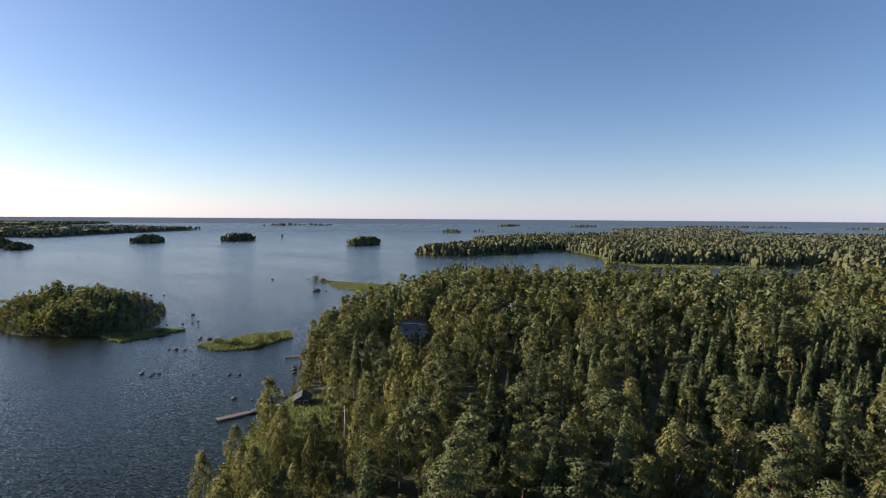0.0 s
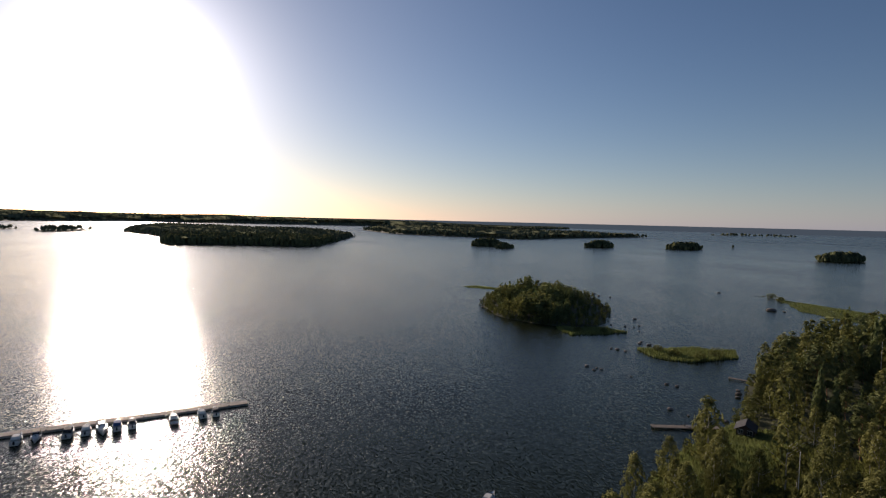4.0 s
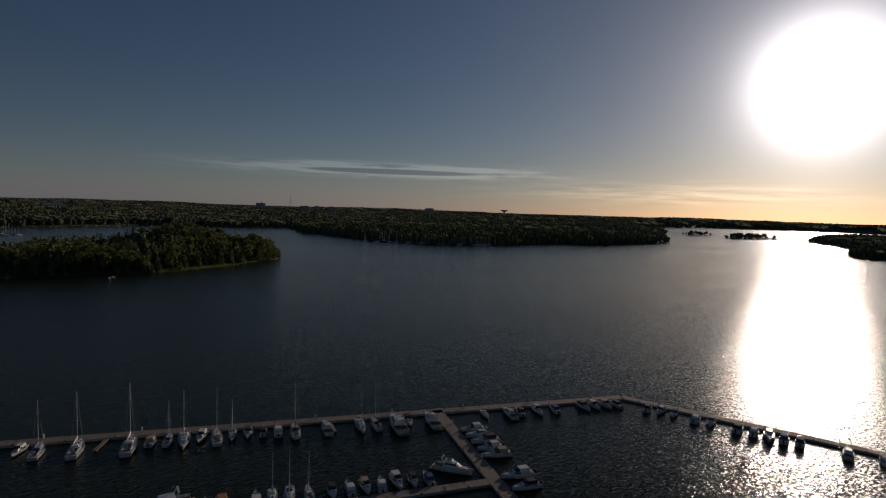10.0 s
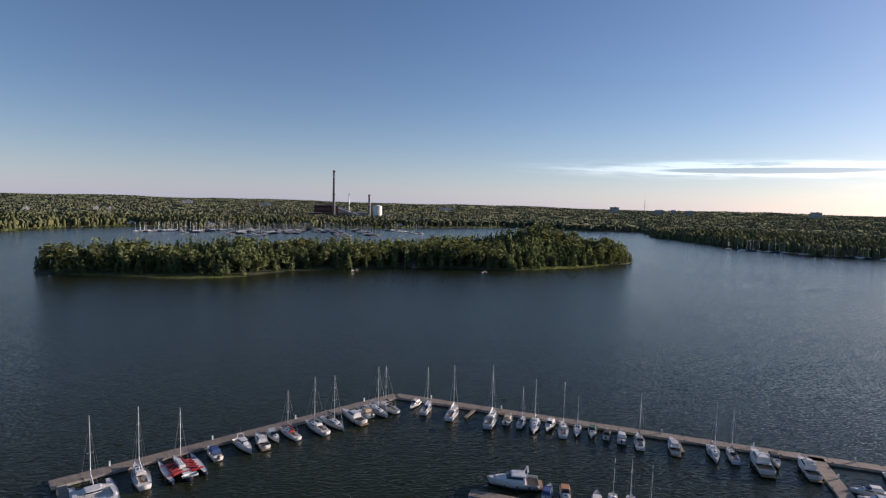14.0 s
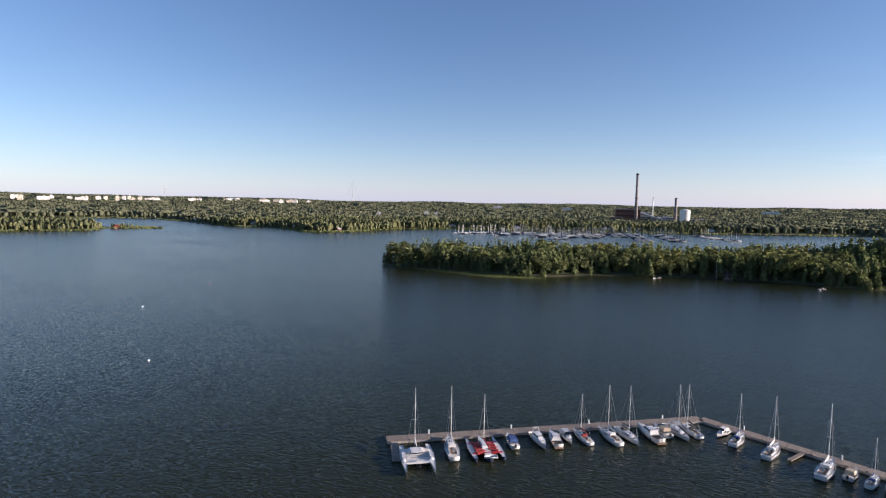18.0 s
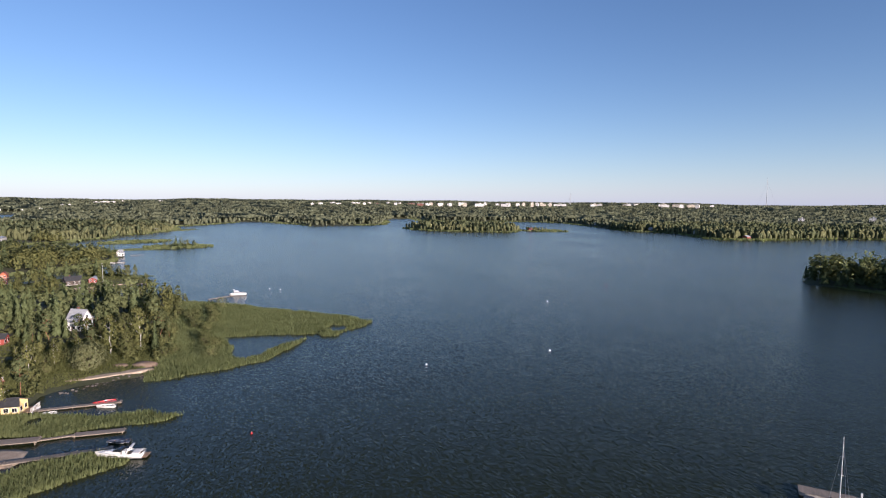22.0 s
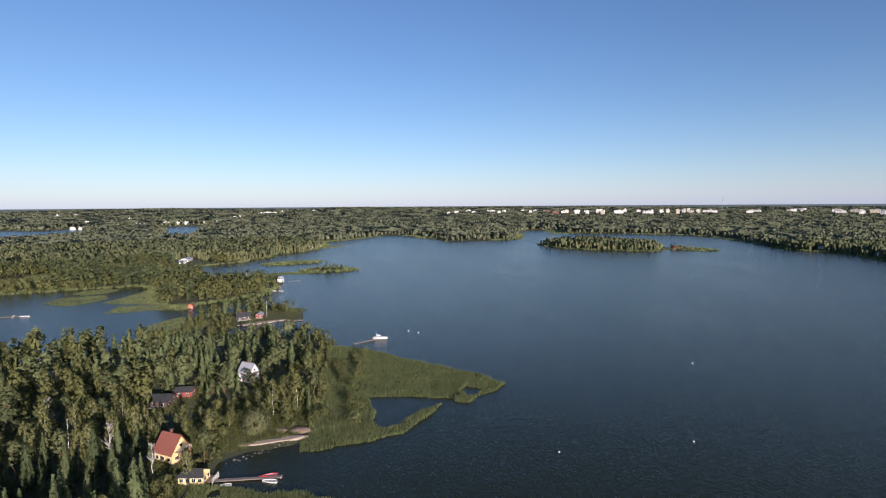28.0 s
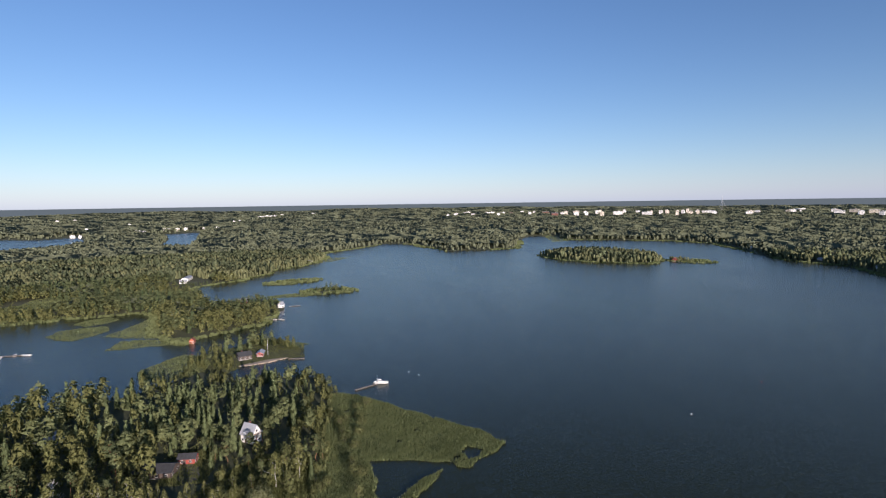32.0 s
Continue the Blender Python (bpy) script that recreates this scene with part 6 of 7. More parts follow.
# eastern cape
gabled_house("yellow wooden house with red-brown tiled roof and balcony", 190.0, 43.5, -38, 7.2, 7.8, 3.6, 4.8, YELLOW, RED_TILE, 3, 1, balcony=True)
gabled_house("yellow sauna cabin with low black felt roof by the shore", 174.0, 34.2, -14, 4.9, 7.4, 2.7, 1.2, YELLOW, BLACK_ROOF, 4, 1, chimney=False, hip=0.3, name="sauna_cabin")
sauna_deck = tagged(new("terrace"), "white railed wooden terrace beside the sauna cabin", "terrace")
sauna_deck.matrix_basis = pose(174.0, 29.8, zg(174, 29.8), 0, 0, -14)
part("floor", bm_box(0, 0, 0.5, 4.4, 3.0, 0.2), TEAK, sauna_deck)
for i in range(8):
    part("baluster", bm_box(-2.4 + i * 0.68, -1.65, 1.05, 0.08, 0.08, 1.0), WHITE_WALL, sauna_deck)
part("handrail", bm_box(0, -1.65, 1.55, 5.0, 0.1, 0.1), WHITE_WALL, sauna_deck)
part("skirt", bm_box(0, -1.72, 0.2, 5.0, 0.06, 0.7), WHITE_WALL, sauna_deck)
gabled_house("tall white villa with steep grey sheet roof among birches", 266.5, 27.0, -42, 5.6, 7.4, 4.6, 4.0, WHITE_WALL, GREY_ROOF, 3, 2, balcony=True)
gabled_house("small red cabin with white windows and black roof", 251.0, 51.5, -8, 5.0, 7.0, 2.8, 1.2, RED_WALL, BLACK_ROOF, 2, 1, chimney=False, name="cabin")
gabled_house("low building with broad dark grey roof in the wood", 243.0, 62.0, -12, 9.0, 15.0, 2.8, 1.6, BROWN_WALL, BLACK_ROOF, 4, 1, name="long_building")
gabled_house("grey roofed house half hidden by pines", 286.0, 118.0, 70, 8.0, 11.0, 3.0, 2.2, GREY_WALL, GREY_ROOF, 3, 1)
slab("yard", "grey gravel yard between the houses", "yard", 240, 50, 20, 26, 10, 0.05, 0.06, ASPHALT, "structure")
slab("earth_mound", "mound of bare brown soil by the beach", "mound", 204.0, 3.5, 80, 9.0, 5.0, 0.1, 1.0, SOIL)
slab("earth_mound", "low heap of pale sand by the beach", "mound", 205.0, 10.5, 80, 6.0, 3.5, 0.1, 0.4, SOIL)
slab("beach", "narrow strip of brown sandy beach with stones", "beach", 198.0, 14.0, 94, 27, 5, 0.03, 0.02, SAND, "structure")
slab("beach", "bare sandy landing beside the reeds", "beach", 144.0, 32.0, 60, 15, 11, 0.04, 0.01, SAND, "structure")
slab("beach", "dark sandy shore under the trees", "beach", 121.0, 39.5, 40, 14, 5, 0.15, 0.1, SAND, "structure")
dock("brown plank wharf beside the sandy landing", (152.5, 33.0), (150.3, 24.0), 3.0, 0.7)
dock("long grey plank jetty ending at the motor yacht", (140.5, 35.5), (138.6, 9.0), 1.5)
dock("grey floating dock by the reeds", (150.3, 17.5), (148.2, 7.0), 2.2)
dock("plank walkway over the reeds", (150.6, 25.0), (150.2, 17.0), 0.9)
dock("plank jetty below the sauna cabin", (173.0, 31.0), (170.2, 8.5), 1.5)
row_boat(171.8, 12.5, 95, 5.2, HULL_RED, "red and white open motorboat at the jetty")
row_boat(168.2, 12.0, 70, 4.6)
row_boat(169.0, 24.5, 88, 3.0, HULL_WHITE, "small white dinghy on the jetty side", False)
row_boat(141.8, 8.0, 70, 4.6, HULL_DARK, "dark open boat moored near the yacht")


def express_cruiser(L):
    """A low, sleek sports cruiser with a raked screen and a radar arch."""
    B, F = L * 0.30, L * 0.125
    root = tagged(new("express_cruiser"), "sleek white express cruiser moored at the jetty end", "yacht")
    body = part("hull", hull_mesh(L, B, F, 0.9, 0.22, fine=2.1), HULL_WHITE, root, smooth=True)
    part("waterline_stripe", hull_mesh(L * 1.003, B * 1.006, 0.16, 0.9, 0.0, 0.3, 2.1), HULL_DARK, body, "dark band along the waterline")
    for s in (-1, 1):
        part("hull_window", bm_box(0.12 * L, s * B * 0.485, F * 0.72, 0.2 * L, 0.05, 0.16), GLASS_DARK, body)
    part("foredeck", cabin_mesh(-0.02 * L, 0.44 * L, B * 0.84, B * 0.22, F * 1.0, 0.42, 0.1, 3.0), HULL_WHITE, root, smooth=False)
    part("deck", deck_mesh(L, B, F, 0.9, 0.22, 2.1, x0=0.42), HULL_WHITE, root)
    part("cockpit_floor", deck_mesh(L, B, F, 0.9, 0.22, 2.1, inset=0.88, drop=0.45, x1=0.46), TEAK, root, "teak cockpit floor")
    part("sun_pad", bm_box(-0.36 * L, 0, F + 0.02, 0.16 * L, B * 0.74, 0.24), CANVAS["white"], root)
    part("helm_seat", bm_box(-0.10 * L, B * 0.16, F + 0.1, 0.6, B * 0.36, 0.8), CANVAS["white"], root)
    part("swim_platform", bm_box(-0.55 * L, 0, 0.35, 0.11 * L, B * 0.84, 0.12), TEAK, root)
    part("windscreen", cabin_mesh(-0.06 * L, 0.16 * L, B * 0.8, B * 0.5, F * 1.0 + 0.36, 0.55, 0.2, 2.4), GLASS_DARK, root, "dark raked windscreen")
    bm = bmesh.new()
    for s in (-1, 1):
        rod(bm, (-0.16 * L, s * B * 0.44, F), (-0.25 * L, s * B * 0.34, F + 1.35), 0.11, 0.08)
    box(bm, -0.25 * L, 0, F + 1.37, 0.4, B * 0.72, 0.12)
    part("radar_arch", bm, HULL_WHITE, root)
    part("aerial", bm_rod((-0.25 * L, 0.3, F + 1.4), (-0.29 * L, 0.3, F + 2.9), 0.025, 0.015, 4), WIRE, root)
    rails(root, L, B, F * 1.15)
    return root


express = express_cruiser(9.4)
express.matrix_basis = pose(133.4, 7.3, 0, 0, 0, 68)
swing = tagged(new("swing_frame"), "white steel swing frame standing on the sand", "swing")
swing.matrix_basis = pose(140.5, 33.0, zg(140.5, 33.0), 0, 0, 30)
for k in (-1, 1):
    for q in (-1, 1):
        part("leg", bm_rod((k * 1.1, q * 0.8, 0), (k * 1.1, 0, 2.1), 0.06, 0.06), LAMP_MAT, swing)
part("cross_bar", bm_rod((-1.2, 0, 2.1), (1.2, 0, 2.1), 0.06, 0.06), LAMP_MAT, swing)
rb = random.Random(33)
for x, y, r, h in ((180, 50, 2.6, 4.0), (170, 43, 2.4, 3.4), (165, 40, 2.2, 3.0), (159, 38, 2.4, 3.4), (153, 38, 2.2, 3.0), (184, 35, 1.6, 2.2), (200, 33, 2.4, 3.6), (205, 30, 2.0, 3.0), (212, 32, 2.8, 4.2), (217, 25, 2.4, 3.6), (222, 18, 2.8, 4.6), (215, 8, 2.2, 3.0), (224, 6, 2.6, 4.0), (232, 36, 2.2, 3.4), (206, 44, 2.6, 4.0), (136, 40, 2.2, 3.0), (129, 41, 2.4, 3.4), (122, 44, 2.2, 3.2)):
    bush(x, y, r * 1.15, h, rb.choice((ALDER_LEAF, BIRCH_LEAF, ALDER_LEAF)), "dense green garden bush beside the shore houses", 320, int(x), 0.55)
lone = cabin_cruiser(8.6, "blue", True)
lone.matrix_basis = pose(338.0, -43.8, 0, 0, 0, 250)
tagged(lone, "white motor cruiser with flybridge at the reed jetty", "yacht")
dock("narrow plank jetty out of the reeds", (329.0, -27.0), (336.5, -40.5), 1.4)
bush(205.0, 18.8, 5.6, 8.0, WILLOW_LEAF, "large round silvery green willow by the beach", 1500, 2, 0.55)
flag_pole(195, 75, 13)
gabled_house("dark shore cabin with white trim on the low point", 417.5, 45.0, 20, 7.0, 9.0, 3.0, 2.2, BROWN_WALL, BLACK_ROOF, 3, 1, name="cabin")
gabled_house("low brown boathouse with red boards on the point", 423.5, 34.0, 85, 4.5, 8.0, 2.4, 1.2, RED_WALL, GREY_ROOF, 3, 1, chimney=False, name="boathouse")
flag_pole(424, 29, 12)
slab("beach", "reddish sandy edge of the low point", "beach", 409, 32, 110, 34, 8, 0.15, 0.1, SAND, "structure")
dock("pale concrete dock at the low point", (411.5, 14.0), (409.0, 2.5), 2.4)
row_boat(404, 46, 20, 5.0)
row_boat(405, 40, 10, 4.5)
gabled_house("tall white house on the wooded point", 623.0, 27.0, 60, 4.6, 5.4, 3.6, 2.6, WHITE_WALL, GREY_ROOF, 2, 2, chimney=False)
dock("jetty below the white house", (564, 38), (556, 21), 1.8)
dock("jetty beside the white house", (628, 19), (629.5, 7), 1.6)
row_boat(557, 24, 60, 6.0)
row_boat(560, 31, 60, 6.0)
gabled_house("small orange-red boathouse on posts at the waterside", 484.0, 92.0, 85, 3.8, 4.2, 2.8, 1.6, ORANGE_WALL, RED_TILE, 1, 1, chimney=False, name="boathouse")
gabled_house("long low white lodge on the far bay", 888, 172, 88, 9, 32, 4.2, 1.4, WHITE_WALL, GREY_ROOF, 9, 1, chimney=False, name="lodge")
dock("dock in the cove", (483, 240), (481.5, 212), 2.2)
row_boat(481, 209, 80, 7.0)
row_boat(478, 225, 10, 6.0)
row_boat(484, 218, 10, 6.0)
for x, y, w in ((1085, -5, 10), (1140, 10, 8), (960, 100, 9), (905, 100, 8), (850, 170, 8), (1230, 5, 9), (700, 180, 8), (660, 70, 9), (653, -850, 9), (540, -822, 8), (425, -1074, 10), (290, -1088, 9), (125, -1160, 9), (-70, -1236, 10), (770, -872, 8), (1010, -950, 9)):
    gabled_house("far pale cottage on the wooded shore", x, y, (x * 7) % 90, w, w * 1.2, 3.0, 2.2, WHITE_WALL if int(x) % 3 else RED_WALL, GREY_ROOF, 2, 1, chimney=False, name="cottage")
# hull laid up on a cradle under the trees, with its mast stepped
laid = sail_boat(9.0, "blue", None)
laid.matrix_basis = pose(113.5, 52.0, zg(113.5, 52) + 1.3, 0, 0, 65)
tagged(laid, "sailing boat laid up ashore among the trees", "sailboat")
cradle = tagged(new("boat_cradle"), "steel boat cradle standing on the ground", "cradle")
cradle.matrix_basis = pose(113.5, 52.0, zg(113.5, 52), 0, 0, 65)
for i in (-1, 1):
    part("cross_bar", bm_box(i * 1.8, 0, 0.15, 0.2, 2.8, 0.2), BLACK_ROOF, cradle)
    for s in (-1, 1):
        part("upright", bm_rod((i * 1.8, s * 1.3, 0.2), (i * 1.8, s * 1.0, 1.9), 0.07), BLACK_ROOF, cradle)
part("keel_bar", bm_box(0, 0, 0.6, 4.6, 0.4, 0.8), BLACK_ROOF, cradle)

# western point
gabled_house("dark weathered boat shed by the jetty", -113.2, 118.0, 40, 4.2, 5.4, 2.2, 1.2, BROWN_WALL, BLACK_ROOF, 1, 1, chimney=False, name="boat_shed")
dock("grey plank jetty with two floating sections", (-118.8, 115.0), (-124.4, 97.5), 2.0)
row_boat(-121.5, 108.5, 70, 4.2)
dock("small plank jetty by the rocks", (-151.5, 161.5), (-158.5, 156.0), 1.5)
flat = gabled_house("grey flat-roofed villa with white window bands", -131.5, 206.5, 32, 11.0, 9.0, 6.2, 0.4, GREY_WALL, BLACK_ROOF, 3, 2, chimney=False, balcony=True)
gabled_house("dark brown house with broad black roof in the wood", -155.0, 270.0, 20, 10.0, 14.0, 3.6, 2.2, BROWN_WALL, BLACK_ROOF, 4, 1)
gabled_house("white house with grey roof between pines", -113.0, 285.0, 40, 7.0, 9.0, 4.4, 3.0, WHITE_WALL, GREY_ROOF, 2, 1)
gabled_house("red cottage on the far northern point", -322.0, 870.0, 20, 8.0, 11.0, 3.6, 3.0, RED_WALL, RED_TILE, 2, 1, name="cottage")
flag_pole(-146, 213, 12)
flag_pole(-76, 92, 12)
for i, (x, y, s) in enumerate([(-184.8, 114.2, 2.2), (-179, 113.8, 1.6), (-181.5, 116.5, 1.3), (-179.6, 117.3, 1.5), (-168.5, 122.5, 1.0), (-157.7, 128.9, 1.7), (-154.7, 130.7, 1.6), (-135.7, 112.5, 2.0), (-129.8, 114.2, 1.1), (-206.8, 142.7, 2.4), (-203, 144, 1.8), (-209, 141, 1.5), (-271.9, 198.3, 2.4), (-252.9, 187.4, 1.6), (-250, 182, 1.3), (-211.3, 162.4, 2.6), (-215, 160, 2.0), (-218, 163, 1.6), (-143, 145.2, 2.4), (-140, 142, 2.0), (-146, 148, 1.6)]):
    boulder(x, y, s, seed=i)
for i, (x, y, s) in enumerate([(-283.8, 311.3, 6.5), (-278, 316, 2.2), (-368.6, 348.5, 2.8), (-381, 232.4, 3.0), (-375, 236, 2.4), (-364.1, 232.9, 2.6), (-357, 238, 2.0), (-370, 228, 2.2), (-253, 178.6, 1.8), (-240, 178, 1.2), (-126, 118, 1.6), (-123, 121, 1.9), (-124, 116, 1.3), (-340, 372, 2.5), (-330, 370, 2.2)]):
    boulder(x, y, s, seed=40 + i)
rr = random.Random(9)
for i in range(40):
    t = i / 40
    x, y = 186 + 16 * t + rr.uniform(-1.5, 1.5), 27 - 28 * t + rr.uniform(-2, 2)
    boulder(x - 1.5, y, rr.uniform(0.5, 1.1), seed=80 + i, label="small shore stone on the beach edge")
for i in range(34):
    a = rr.uniform(0, 6.28)
    x, y, size = -316 + 60 * math.cos(a) + rr.uniform(-4, 4), 170 + 46 * math.sin(a), rr.uniform(1.0, 2.2)
    if abs(float(land_sd(np.array([x]), np.array([y]))[0])) < 5:
        boulder(x, y, size, seed=130 + i, label="weathered granite boulder on the islet shore")
for i, (x, y, r, h) in enumerate([(-186, 176, 3.2, 4.0), (-192, 160, 2.6, 2.8), (-200, 158, 2.4, 2.6), (-184, 166, 2.4, 3.0), (-246, 146, 2.4, 2.0), (-241, 158, 2.2, 2.0), (-336, 368, 4.0, 3.6), (-322, 362, 3.0, 2.6)]):
    bush(x, y, r, h, ALDER_LEAF, "low green alder bush among the reeds", 420, 20 + i, 0.45)
for i in range(22):
    t = i / 22
    bush(212 + 100 * t + rr.uniform(-6, 6), -6 - 14 * t + rr.uniform(-14, 10), rr.uniform(2.0, 3.6), rr.uniform(2.6, 5.0), ALDER_LEAF, "green willow thicket at the edge of the reeds", 300, 60 + i, 0.5)

dock("short loose pontoon tied to the marina pier", (-25.7, -135.7), (-29.6, -141.6), 0.9)
dock("short finger pontoon between the moored boats", (-71.6, -112.4), (-73.3, -117.2), 0.9)

# buoys
def buoy(x, y, mat, colour, h=1.2):
    root = tagged(new("buoy"), colour + " mooring buoy floating on the bay", "buoy", group="mooring buoys")
    root.matrix_basis = pose(x, y, 0, 4, 3, 0) @ Matrix.Scale(0.6, 4)
    bm = bmesh.new()
    loft(bm, [[(math.cos(6.2832 * i / 10) * r, math.sin(6.2832 * i / 10) * r, z) for i in range(10)] for z, r in ((-0.4, 0.2), (-0.1, 0.42), (0.25, 0.48), (0.55, 0.36), (0.8, 0.12))])
    part("float", bm, mat, root, smooth=True)
    part("pole", bm_rod((0, 0, 0.7), (0, 0, h), 0.05, 0.05), LAMP_MAT, root)
    part("ring", bm_rod((0, 0, h - 0.1), (0, 0, h), 0.1, 0.1), RUBBER, root)


for x, y, c in ((164.5, -81, "w"), (133.2, -19.5, "r"), (274, -269, "r"), (356, -65, "w"), (348, -70, "w"), (722, -190, "r"), (714, -233, "w"), (160, -130, "w"), (242, -194, "w")):
    buoy(x, y, HULL_RED if c == "r" else HULL_WHITE, "red" if c == "r" else "white", 1.0)

# wooded island across the bay: jetties and small boats
for x, y in ((7, -440), (-97, -437), (79, -420)):
    dock("short plank jetty on the wooded island", (x, y - 9), (x + 1.5, y + 3), 2.0)
    row_boat(x + 4, y, 80, 5.5)
gabled_house("small brown cabin under the island's trees", -40, -468, 10, 6, 8, 2.8, 2.0, BROWN_WALL, BLACK_ROOF, 2, 1, name="cabin")
flag_pole(-32, -463, 14)
gabled_house("red boathouse at the islet's landing", 872, -655, 40, 7, 9, 3.2, 2.6, RED_WALL, RED_TILE, 1, 1, chimney=False, name="boathouse")
dock("landing between the two islets", (860, -640), (858, -690), 3.0)

# ---- the far marina, power plant and towns ----


def far_boat(x, y, turn, length, mast, mat=None):
    root = tagged(new("moored_yacht"), "pale yacht with slim mast in the far marina" if mast else "white motorboat in the far marina", "boat", group="yachts of the far marinas")
    root.matrix_basis = pose(x, y, 0, 0, 0, turn)
    bm = hull_mesh(length, length * 0.33, 1.2, 0.75, 0.2)
    loft(bm, [[(-0.2 * length, -q, z), (0.25 * length, -q * 0.7, z), (0.25 * length, q * 0.7, z), (-0.2 * length, q, z)] for q, z in ((length * 0.11, 1.0), (length * 0.1, 2.0))])
    part("hull", bm, mat or HULL_WHITE, root)
    if mast:
        part("mast", bm_rod((0.05 * length, 0, 1), (0.05 * length, 0, 1 + mast), 0.16, 0.12, 4), ALU, root)
    return root


rr = random.Random(5)
protos = [far_boat(344, -884, 40, 10, 13), far_boat(340, -890, 40, 11, 15, HULL_DARK), far_boat(336, -896, 40, 9, 11, HULL_CREAM), far_boat(332, -902, 40, 9, 0)]
ROWS = [((344, -884), (294, -948)), ((274, -885), (240, -1000)), ((202, -871), (197, -1020)), ((165, -842), (142, -1010)), ((121, -908), (116, -1050)), ((80, -960), (104, -1090)), ((36, -870), (72, -1090)), ((-9, -900), (30, -1090)), ((-91, -970), (-40, -1080))]
for (x0, y0), (x1, y1) in ROWS:
    ln = math.hypot(x1 - x0, y1 - y0)
    ang = math.degrees(math.atan2(y1 - y0, x1 - x0))
    d = tagged(part("far_pier", bm_box(ln / 2, 0, 0.3, ln, 2.4, 0.6), PIER_WOOD), "floating pier of the far marina", "pier", group="piers of the far marina")
    d.matrix_basis = pose(x0, y0, 0, 0, 0, ang)
    n = int(ln / 6.8)
    for i in range(n):
        for s in (-1, 1):
            if rr.random() < 0.2:
                continue
            k = (i + 0.5) / n
            nx, ny = -(y1 - y0) / ln * s, (x1 - x0) / ln * s
            copy_thing(protos[rr.choice((0, 0, 1, 1, 2, 3))], pose(x0 + (x1 - x0) * k + nx * 7, y0 + (y1 - y0) * k + ny * 7, 0, 0, 0, ang + 90 * s + rr.uniform(-4, 4)))
for i in range(48):
    t = i / 47
    x, y = -515 - 150 * t + rr.uniform(-6, 6), -742 + 152 * t + rr.uniform(-8, 8)
    copy_thing(protos[rr.choice((0, 1, 2))], pose(x, y, 0, 0, 0, rr.uniform(110, 150)))
for i in range(5):
    t = (i + 0.5) / 5
    d = tagged(part("far_pier", bm_box(0, 0, 0.3, 34, 2.4, 0.6), PIER_WOOD), "floating pier of the western marina", "pier", group="piers of the far marina")
    d.matrix_basis = pose(-515 - 150 * t, -742 + 152 * t, 0, 0, 0, 135)


def at_az(az, r):
    a = radians(az)
    return -math.sin(a) * r, math.cos(a) * r


def stack(az, r, top, rad, mat, label):
    x, y = at_az(az, r)
    root = tagged(new("chimney_stack"), label, "chimney", group="stacks of the power plant")
    root.matrix_basis = pose(x, y, zg(x, y) - 0.5)
    bm = bmesh.new()
    loft(bm, [[(math.cos(6.2832 * i / 16) * q, math.sin(6.2832 * i / 16) * q, z) for i in range(16)] for z, q in ((0, rad), (top * 0.5, rad * 0.86), (top, rad * 0.78))])
    part("shaft", bm, mat, root, smooth=True)
    for k in (0.5, 0.97):
        part("gallery", bm_rod((0, 0, top * k), (0, 0, top * k + 1.5), rad * 1.05, rad * 1.05, 16), BLACK_ROOF, root)


stack(183.4, 1500, 127, 4.1, STACK, "very tall grey-brown concrete power plant chimney")
stack(179.84, 1500, 66, 3.8, STACK, "squat dark power plant chimney")
stack(181.88, 1560, 66, 1.6, LAMP_MAT, "slim white steel chimney")
tank_x, tank_y = at_az(179.0, 1480)
tank = tagged(new("storage_tank"), "round white storage tank of the power plant", "tank")
tank.matrix_basis = pose(tank_x, tank_y, zg(tank_x, tank_y) - 0.5)
bm = bmesh.new()
loft(bm, [[(math.cos(6.2832 * i / 24) * q, math.sin(6.2832 * i / 24) * q, z) for i in range(24)] for z, q in ((0, 11.5), (36, 11.5), (38.5, 4))])
part("shell", bm, WHITE_WALL, tank, smooth=False)
part("stair", bm_box(11.9, 0, 18, 0.8, 2.0, 36), ALU, tank)


def block(x, y, turn, w, d, h, mat, label, floors=None, group="blocks of the far towns", name="apartment_block"):
    root = tagged(new(name), label, "building", group=group)
    root.matrix_basis = pose(x, y, zg(x, y) - 1, 0, 0, turn)
    part("wall", bm_box(0, 0, h / 2, w, d, h), mat, root)
    part("roof", bm_box(0, 0, h + 0.4, w + 0.8, d + 0.8, 0.8), GREY_ROOF, root)
    part("lift_house", bm_box(w * 0.1, 0, h + 2, w * 0.18, d * 0.4, 3), mat, root)
    floors = floors or max(2, int(h / 3.2))
    bm = bmesh.new()
    nb = max(3, int(w / 5))
    for i in range(floors):
        for s in (-1, 1):
            for k in range(nb):
                cx, cz, hw, hh = w * ((k + 0.5) / nb - 0.5), h * (i + 0.55) / floors, w / nb * 0.275, h / floors * 0.21
                bm.faces.new([bm.verts.new((cx + a * hw * s, s * (d / 2 + 0.06), cz + b * hh)) for a, b in ((1, -1), (-1, -1), (-1, 1), (1, 1))])
    tagged(part("windows", bm, GLASS_DARK, root), kind="stuff")
    return root


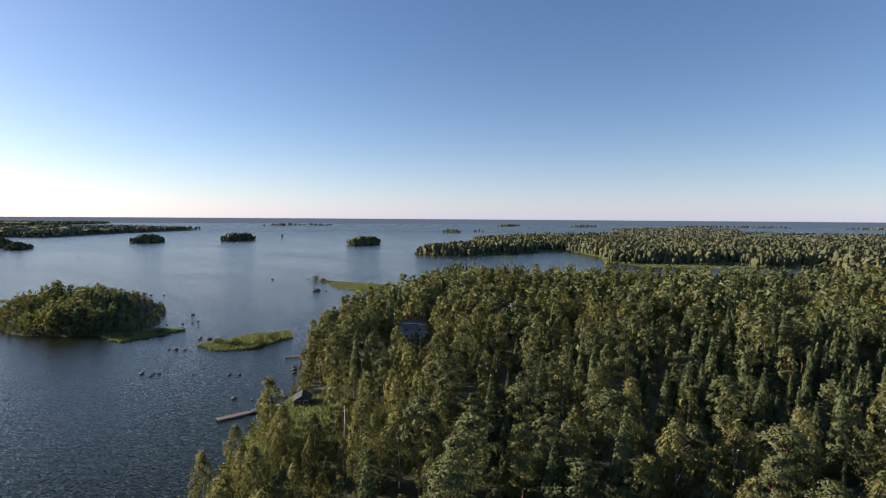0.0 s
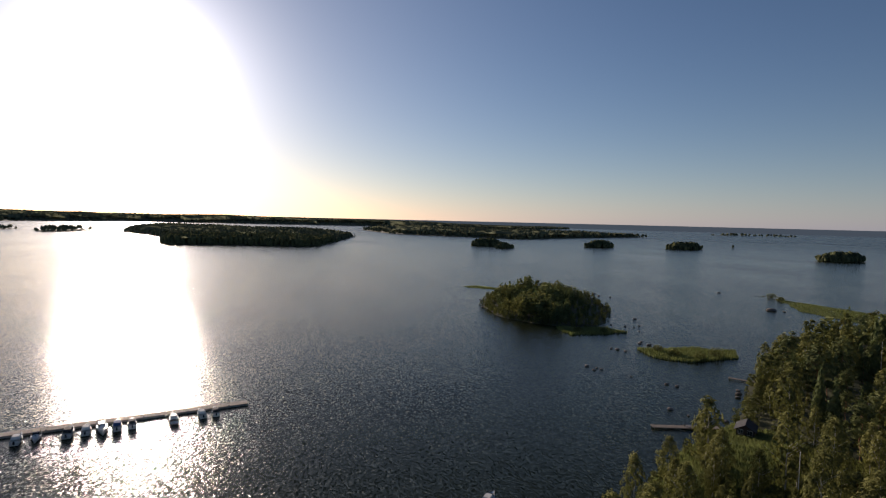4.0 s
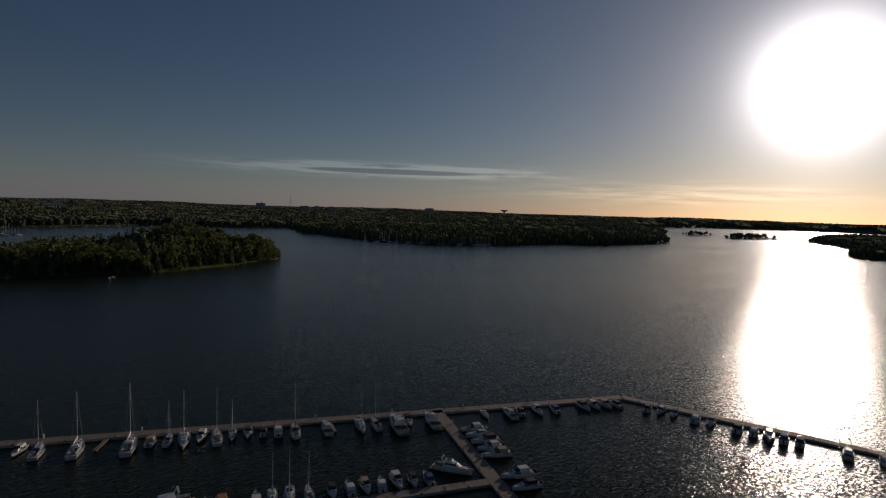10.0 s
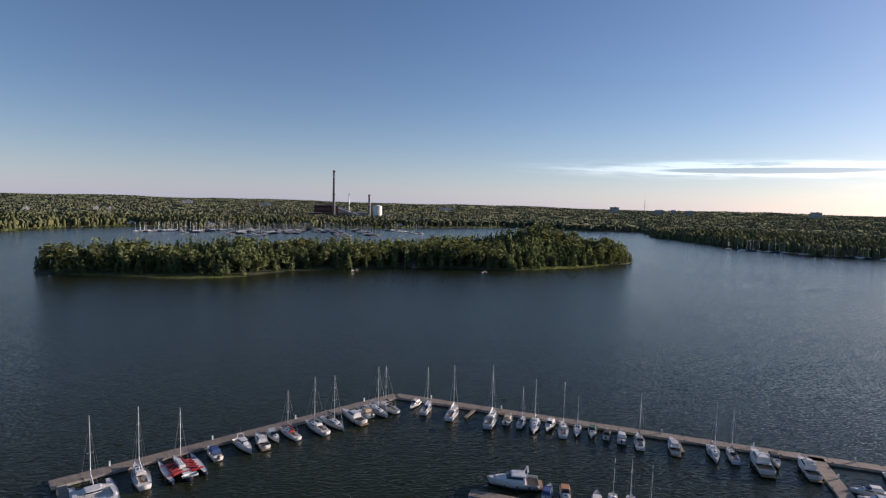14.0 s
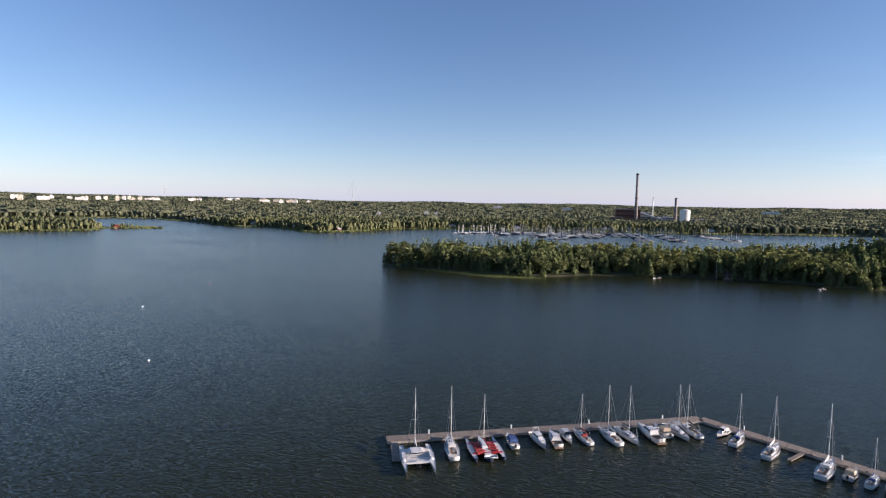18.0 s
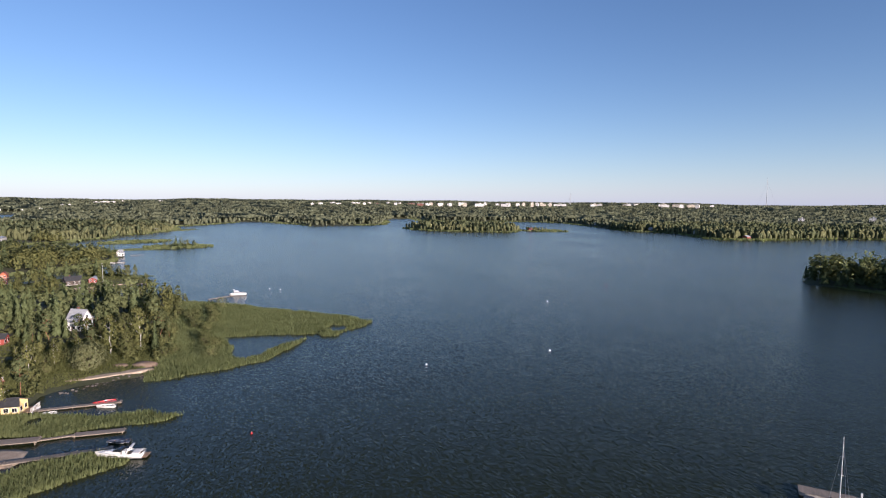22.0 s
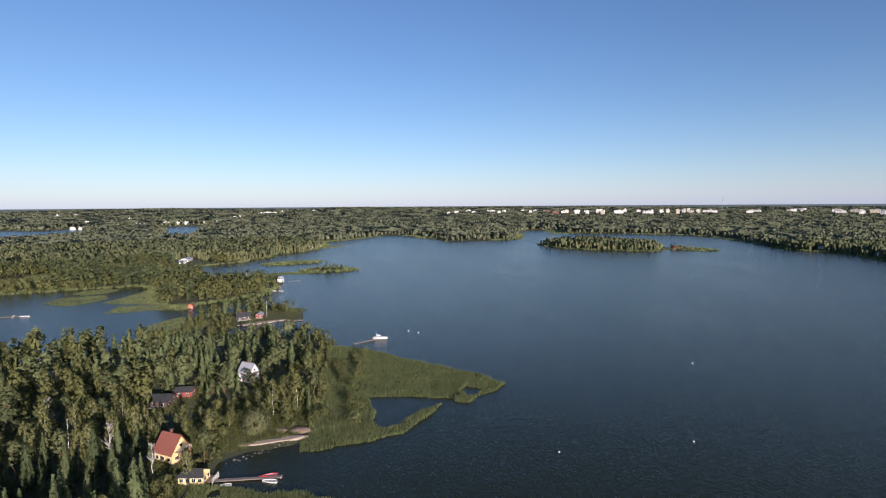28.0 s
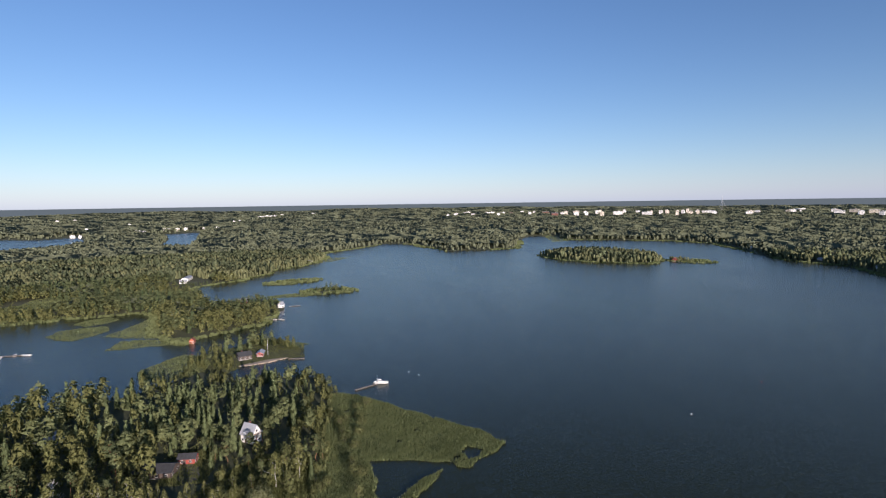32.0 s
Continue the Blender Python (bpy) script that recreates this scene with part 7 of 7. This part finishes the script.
for az, r, w, d, h, mat in ((184.2, 1530, 60, 30, 34, BRICK), (182.9, 1540, 40, 30, 26, GREY_WALL), (180.9, 1520, 60, 30, 16, GREY_WALL), (185.2, 1500, 30, 20, 14, BRICK), (178.2, 1540, 50, 24, 12, BRICK)):
    x, y = at_az(az, r)
    block(x, y, az + 8, w, d, h, mat, "dark boiler house of the power plant", 3, "buildings of the power plant", "boiler_house")
tagged(part("conveyor", bm_rod(Vector((*at_az(183.0, 1520), 34)), Vector((*at_az(180.2, 1490), 12)), 2.4, 2.4, 6), GREY_WALL), "sloping covered conveyor of the power plant", "conveyor")

TOWN = [(255.4, 18, 12, 0), (254.5, 22, 16, 0), (253.6, 26, 16, 0), (252.8, 30, 14, 0), (251.0, 62, 24, 0), (250.2, 22, 26, 0), (248.9, 40, 14, 2), (247.8, 26, 30, 0), (247.0, 22, 28, 0), (245.4, 60, 20, 2), (244.5, 50, 18, 2), (243.4, 30, 32, 1), (242.4, 50, 22, 1), (241.4, 24, 22, 0), (240.4, 22, 38, 0), (239.9, 26, 34, 1),
        (238.4, 70, 18, 0), (237.8, 20, 44, 0), (235.7, 70, 16, 0), (233.9, 26, 36, 1), (233.0, 22, 46, 1), (232.5, 22, 40, 0), (232.1, 22, 48, 1), (231.2, 22, 40, 1), (230.3, 90, 18, 0), (227.0, 40, 16, 0), (220.3, 60, 16, 0), (219.3, 60, 26, 1), (218.9, 26, 22, 0), (218.0, 60, 26, 1), (217.5, 26, 24, 0)]
for i, (az, w, h, c) in enumerate(TOWN):
    r = 3320 + 110 * ((i * 7) % 5 - 2)
    x, y = at_az(az, r)
    block(x, y, az + 10 * ((i * 5) % 3 - 1), w * 0.72, 14, 42 + h * 0.27 - zg(x, y), (WHITE_WALL, HULL_CREAM, BRICK)[c], ("white apartment block of the far town", "pale apartment block of the far town", "red brick block of the far town")[c])
rt = random.Random(21)
for i in range(26):
    az = 216 + 40 * (i + rt.random()) / 26
    x, y = at_az(az, 3150 + 450 * rt.random())
    block(x, y, az + rt.uniform(-15, 15), rt.uniform(12, 30), 14, 44 + rt.uniform(0, 8) - zg(x, y), rt.choice((WHITE_WALL, WHITE_WALL, HULL_CREAM)), "small white block among the far woods", 3)
for az, r, w, h in ((155.1, 3000, 46, 40), (150.9, 3200, 46, 30), (149.7, 3300, 26, 34), (148.3, 3300, 34, 34), (151.0, 3000, 40, 30), (138.3, 3300, 50, 40), (121.3, 3600, 26, 26), (114.0, 3800, 44, 30), (112.5, 3800, 30, 26), (209.2, 1500, 12, 16), (204.3, 1600, 12, 16), (203.3, 1600, 12, 14), (190, 2300, 40, 22), (197, 2400, 40, 22), (172, 2500, 60, 22)):
    x, y = at_az(az, r)
    block(x, y, az, w, 18, h, GREY_WALL if h > 28 else WHITE_WALL, "grey tower block over the far woods" if h > 28 else "pale house among the far woods")

# pale houses and sheds round the inland bays
for x, y, w, h, c in ((2522, 560, 44, 13, 1), (2540, 520, 30, 15, 1), (2552, 490, 26, 17, 0), (2500, 849, 22, 17, 0), (2816, 779, 24, 17, 0), (2396, 640, 22, 15, 0), (2372, 622, 16, 16, 0), (2330, 596, 26, 15, 0), (2306, 830, 30, 13, 0), (2290, 800, 18, 14, 0), (2560, 420, 20, 16, 0), (2470, 352, 34, 15, 0), (2965, 343, 20, 19, 0), (3020, 322, 16, 19, 0), (3440, 246, 60, 19, 0), (3512, 212, 90, 21, 0), (3560, 176, 40, 19, 0), (3736, 138, 34, 18, 0), (3790, -60, 40, 18, 0), (3300, 1254, 26, 20, 0), (3360, 1190, 30, 20, 0)):
    block(x, y, math.degrees(math.atan2(y, x)) + 90 + (x * 3) % 14 - 7, w * 0.55, 10, h * 0.45 + 4, (WHITE_WALL, HULL_CREAM)[c], "pale low building beside the inland bay", 2, "buildings round the inland bays", "lodge")


def water_tower(az, r, h, cap, mat):
    x, y = at_az(az, r)
    root = tagged(new("water_tower"), "mushroom-shaped concrete water tower over the forest", "water tower")
    root.matrix_basis = pose(x, y, zg(x, y) - 1)
    bm = bmesh.new()
    loft(bm, [[(math.cos(6.2832 * i / 20) * q, math.sin(6.2832 * i / 20) * q, z) for i in range(20)] for z, q in ((0, 6), (h * 0.72, 5))])
    part("shaft", bm, mat, root)
    bm = bmesh.new()
    loft(bm, [[(math.cos(6.2832 * i / 20) * q, math.sin(6.2832 * i / 20) * q, z) for i in range(20)] for z, q in ((h * 0.7, 5), (h * 0.86, cap), (h * 0.97, cap), (h, cap * 0.6))])
    part("tank", bm, mat, root)


water_tower(130.6, 3400, 40, 22, CONCRETE)
water_tower(223.1, 3700, 30, 24, WHITE_WALL)


def mast_tower(az, r, h):
    x, y = at_az(az, r)
    root = tagged(new("radio_mast"), "thin lattice radio mast over the forest", "mast")
    root.matrix_basis = pose(x, y, zg(x, y) - 1)
    part("lattice", bm_rod((0, 0, 0), (0, 0, h), 1.3, 0.6, 4), GREY_WALL, root)
    for i in range(3):
        a = 2.094 * i
        part("guy_wire", bm_rod((math.cos(a) * h * 0.35, math.sin(a) * h * 0.35, 0), (0, 0, h * 0.85), 0.25, 0.25, 4), WIRE, root)


mast_tower(211.9, 4000, 190)
mast_tower(229.2, 3900, 95)
mast_tower(152.3, 3600, 85)
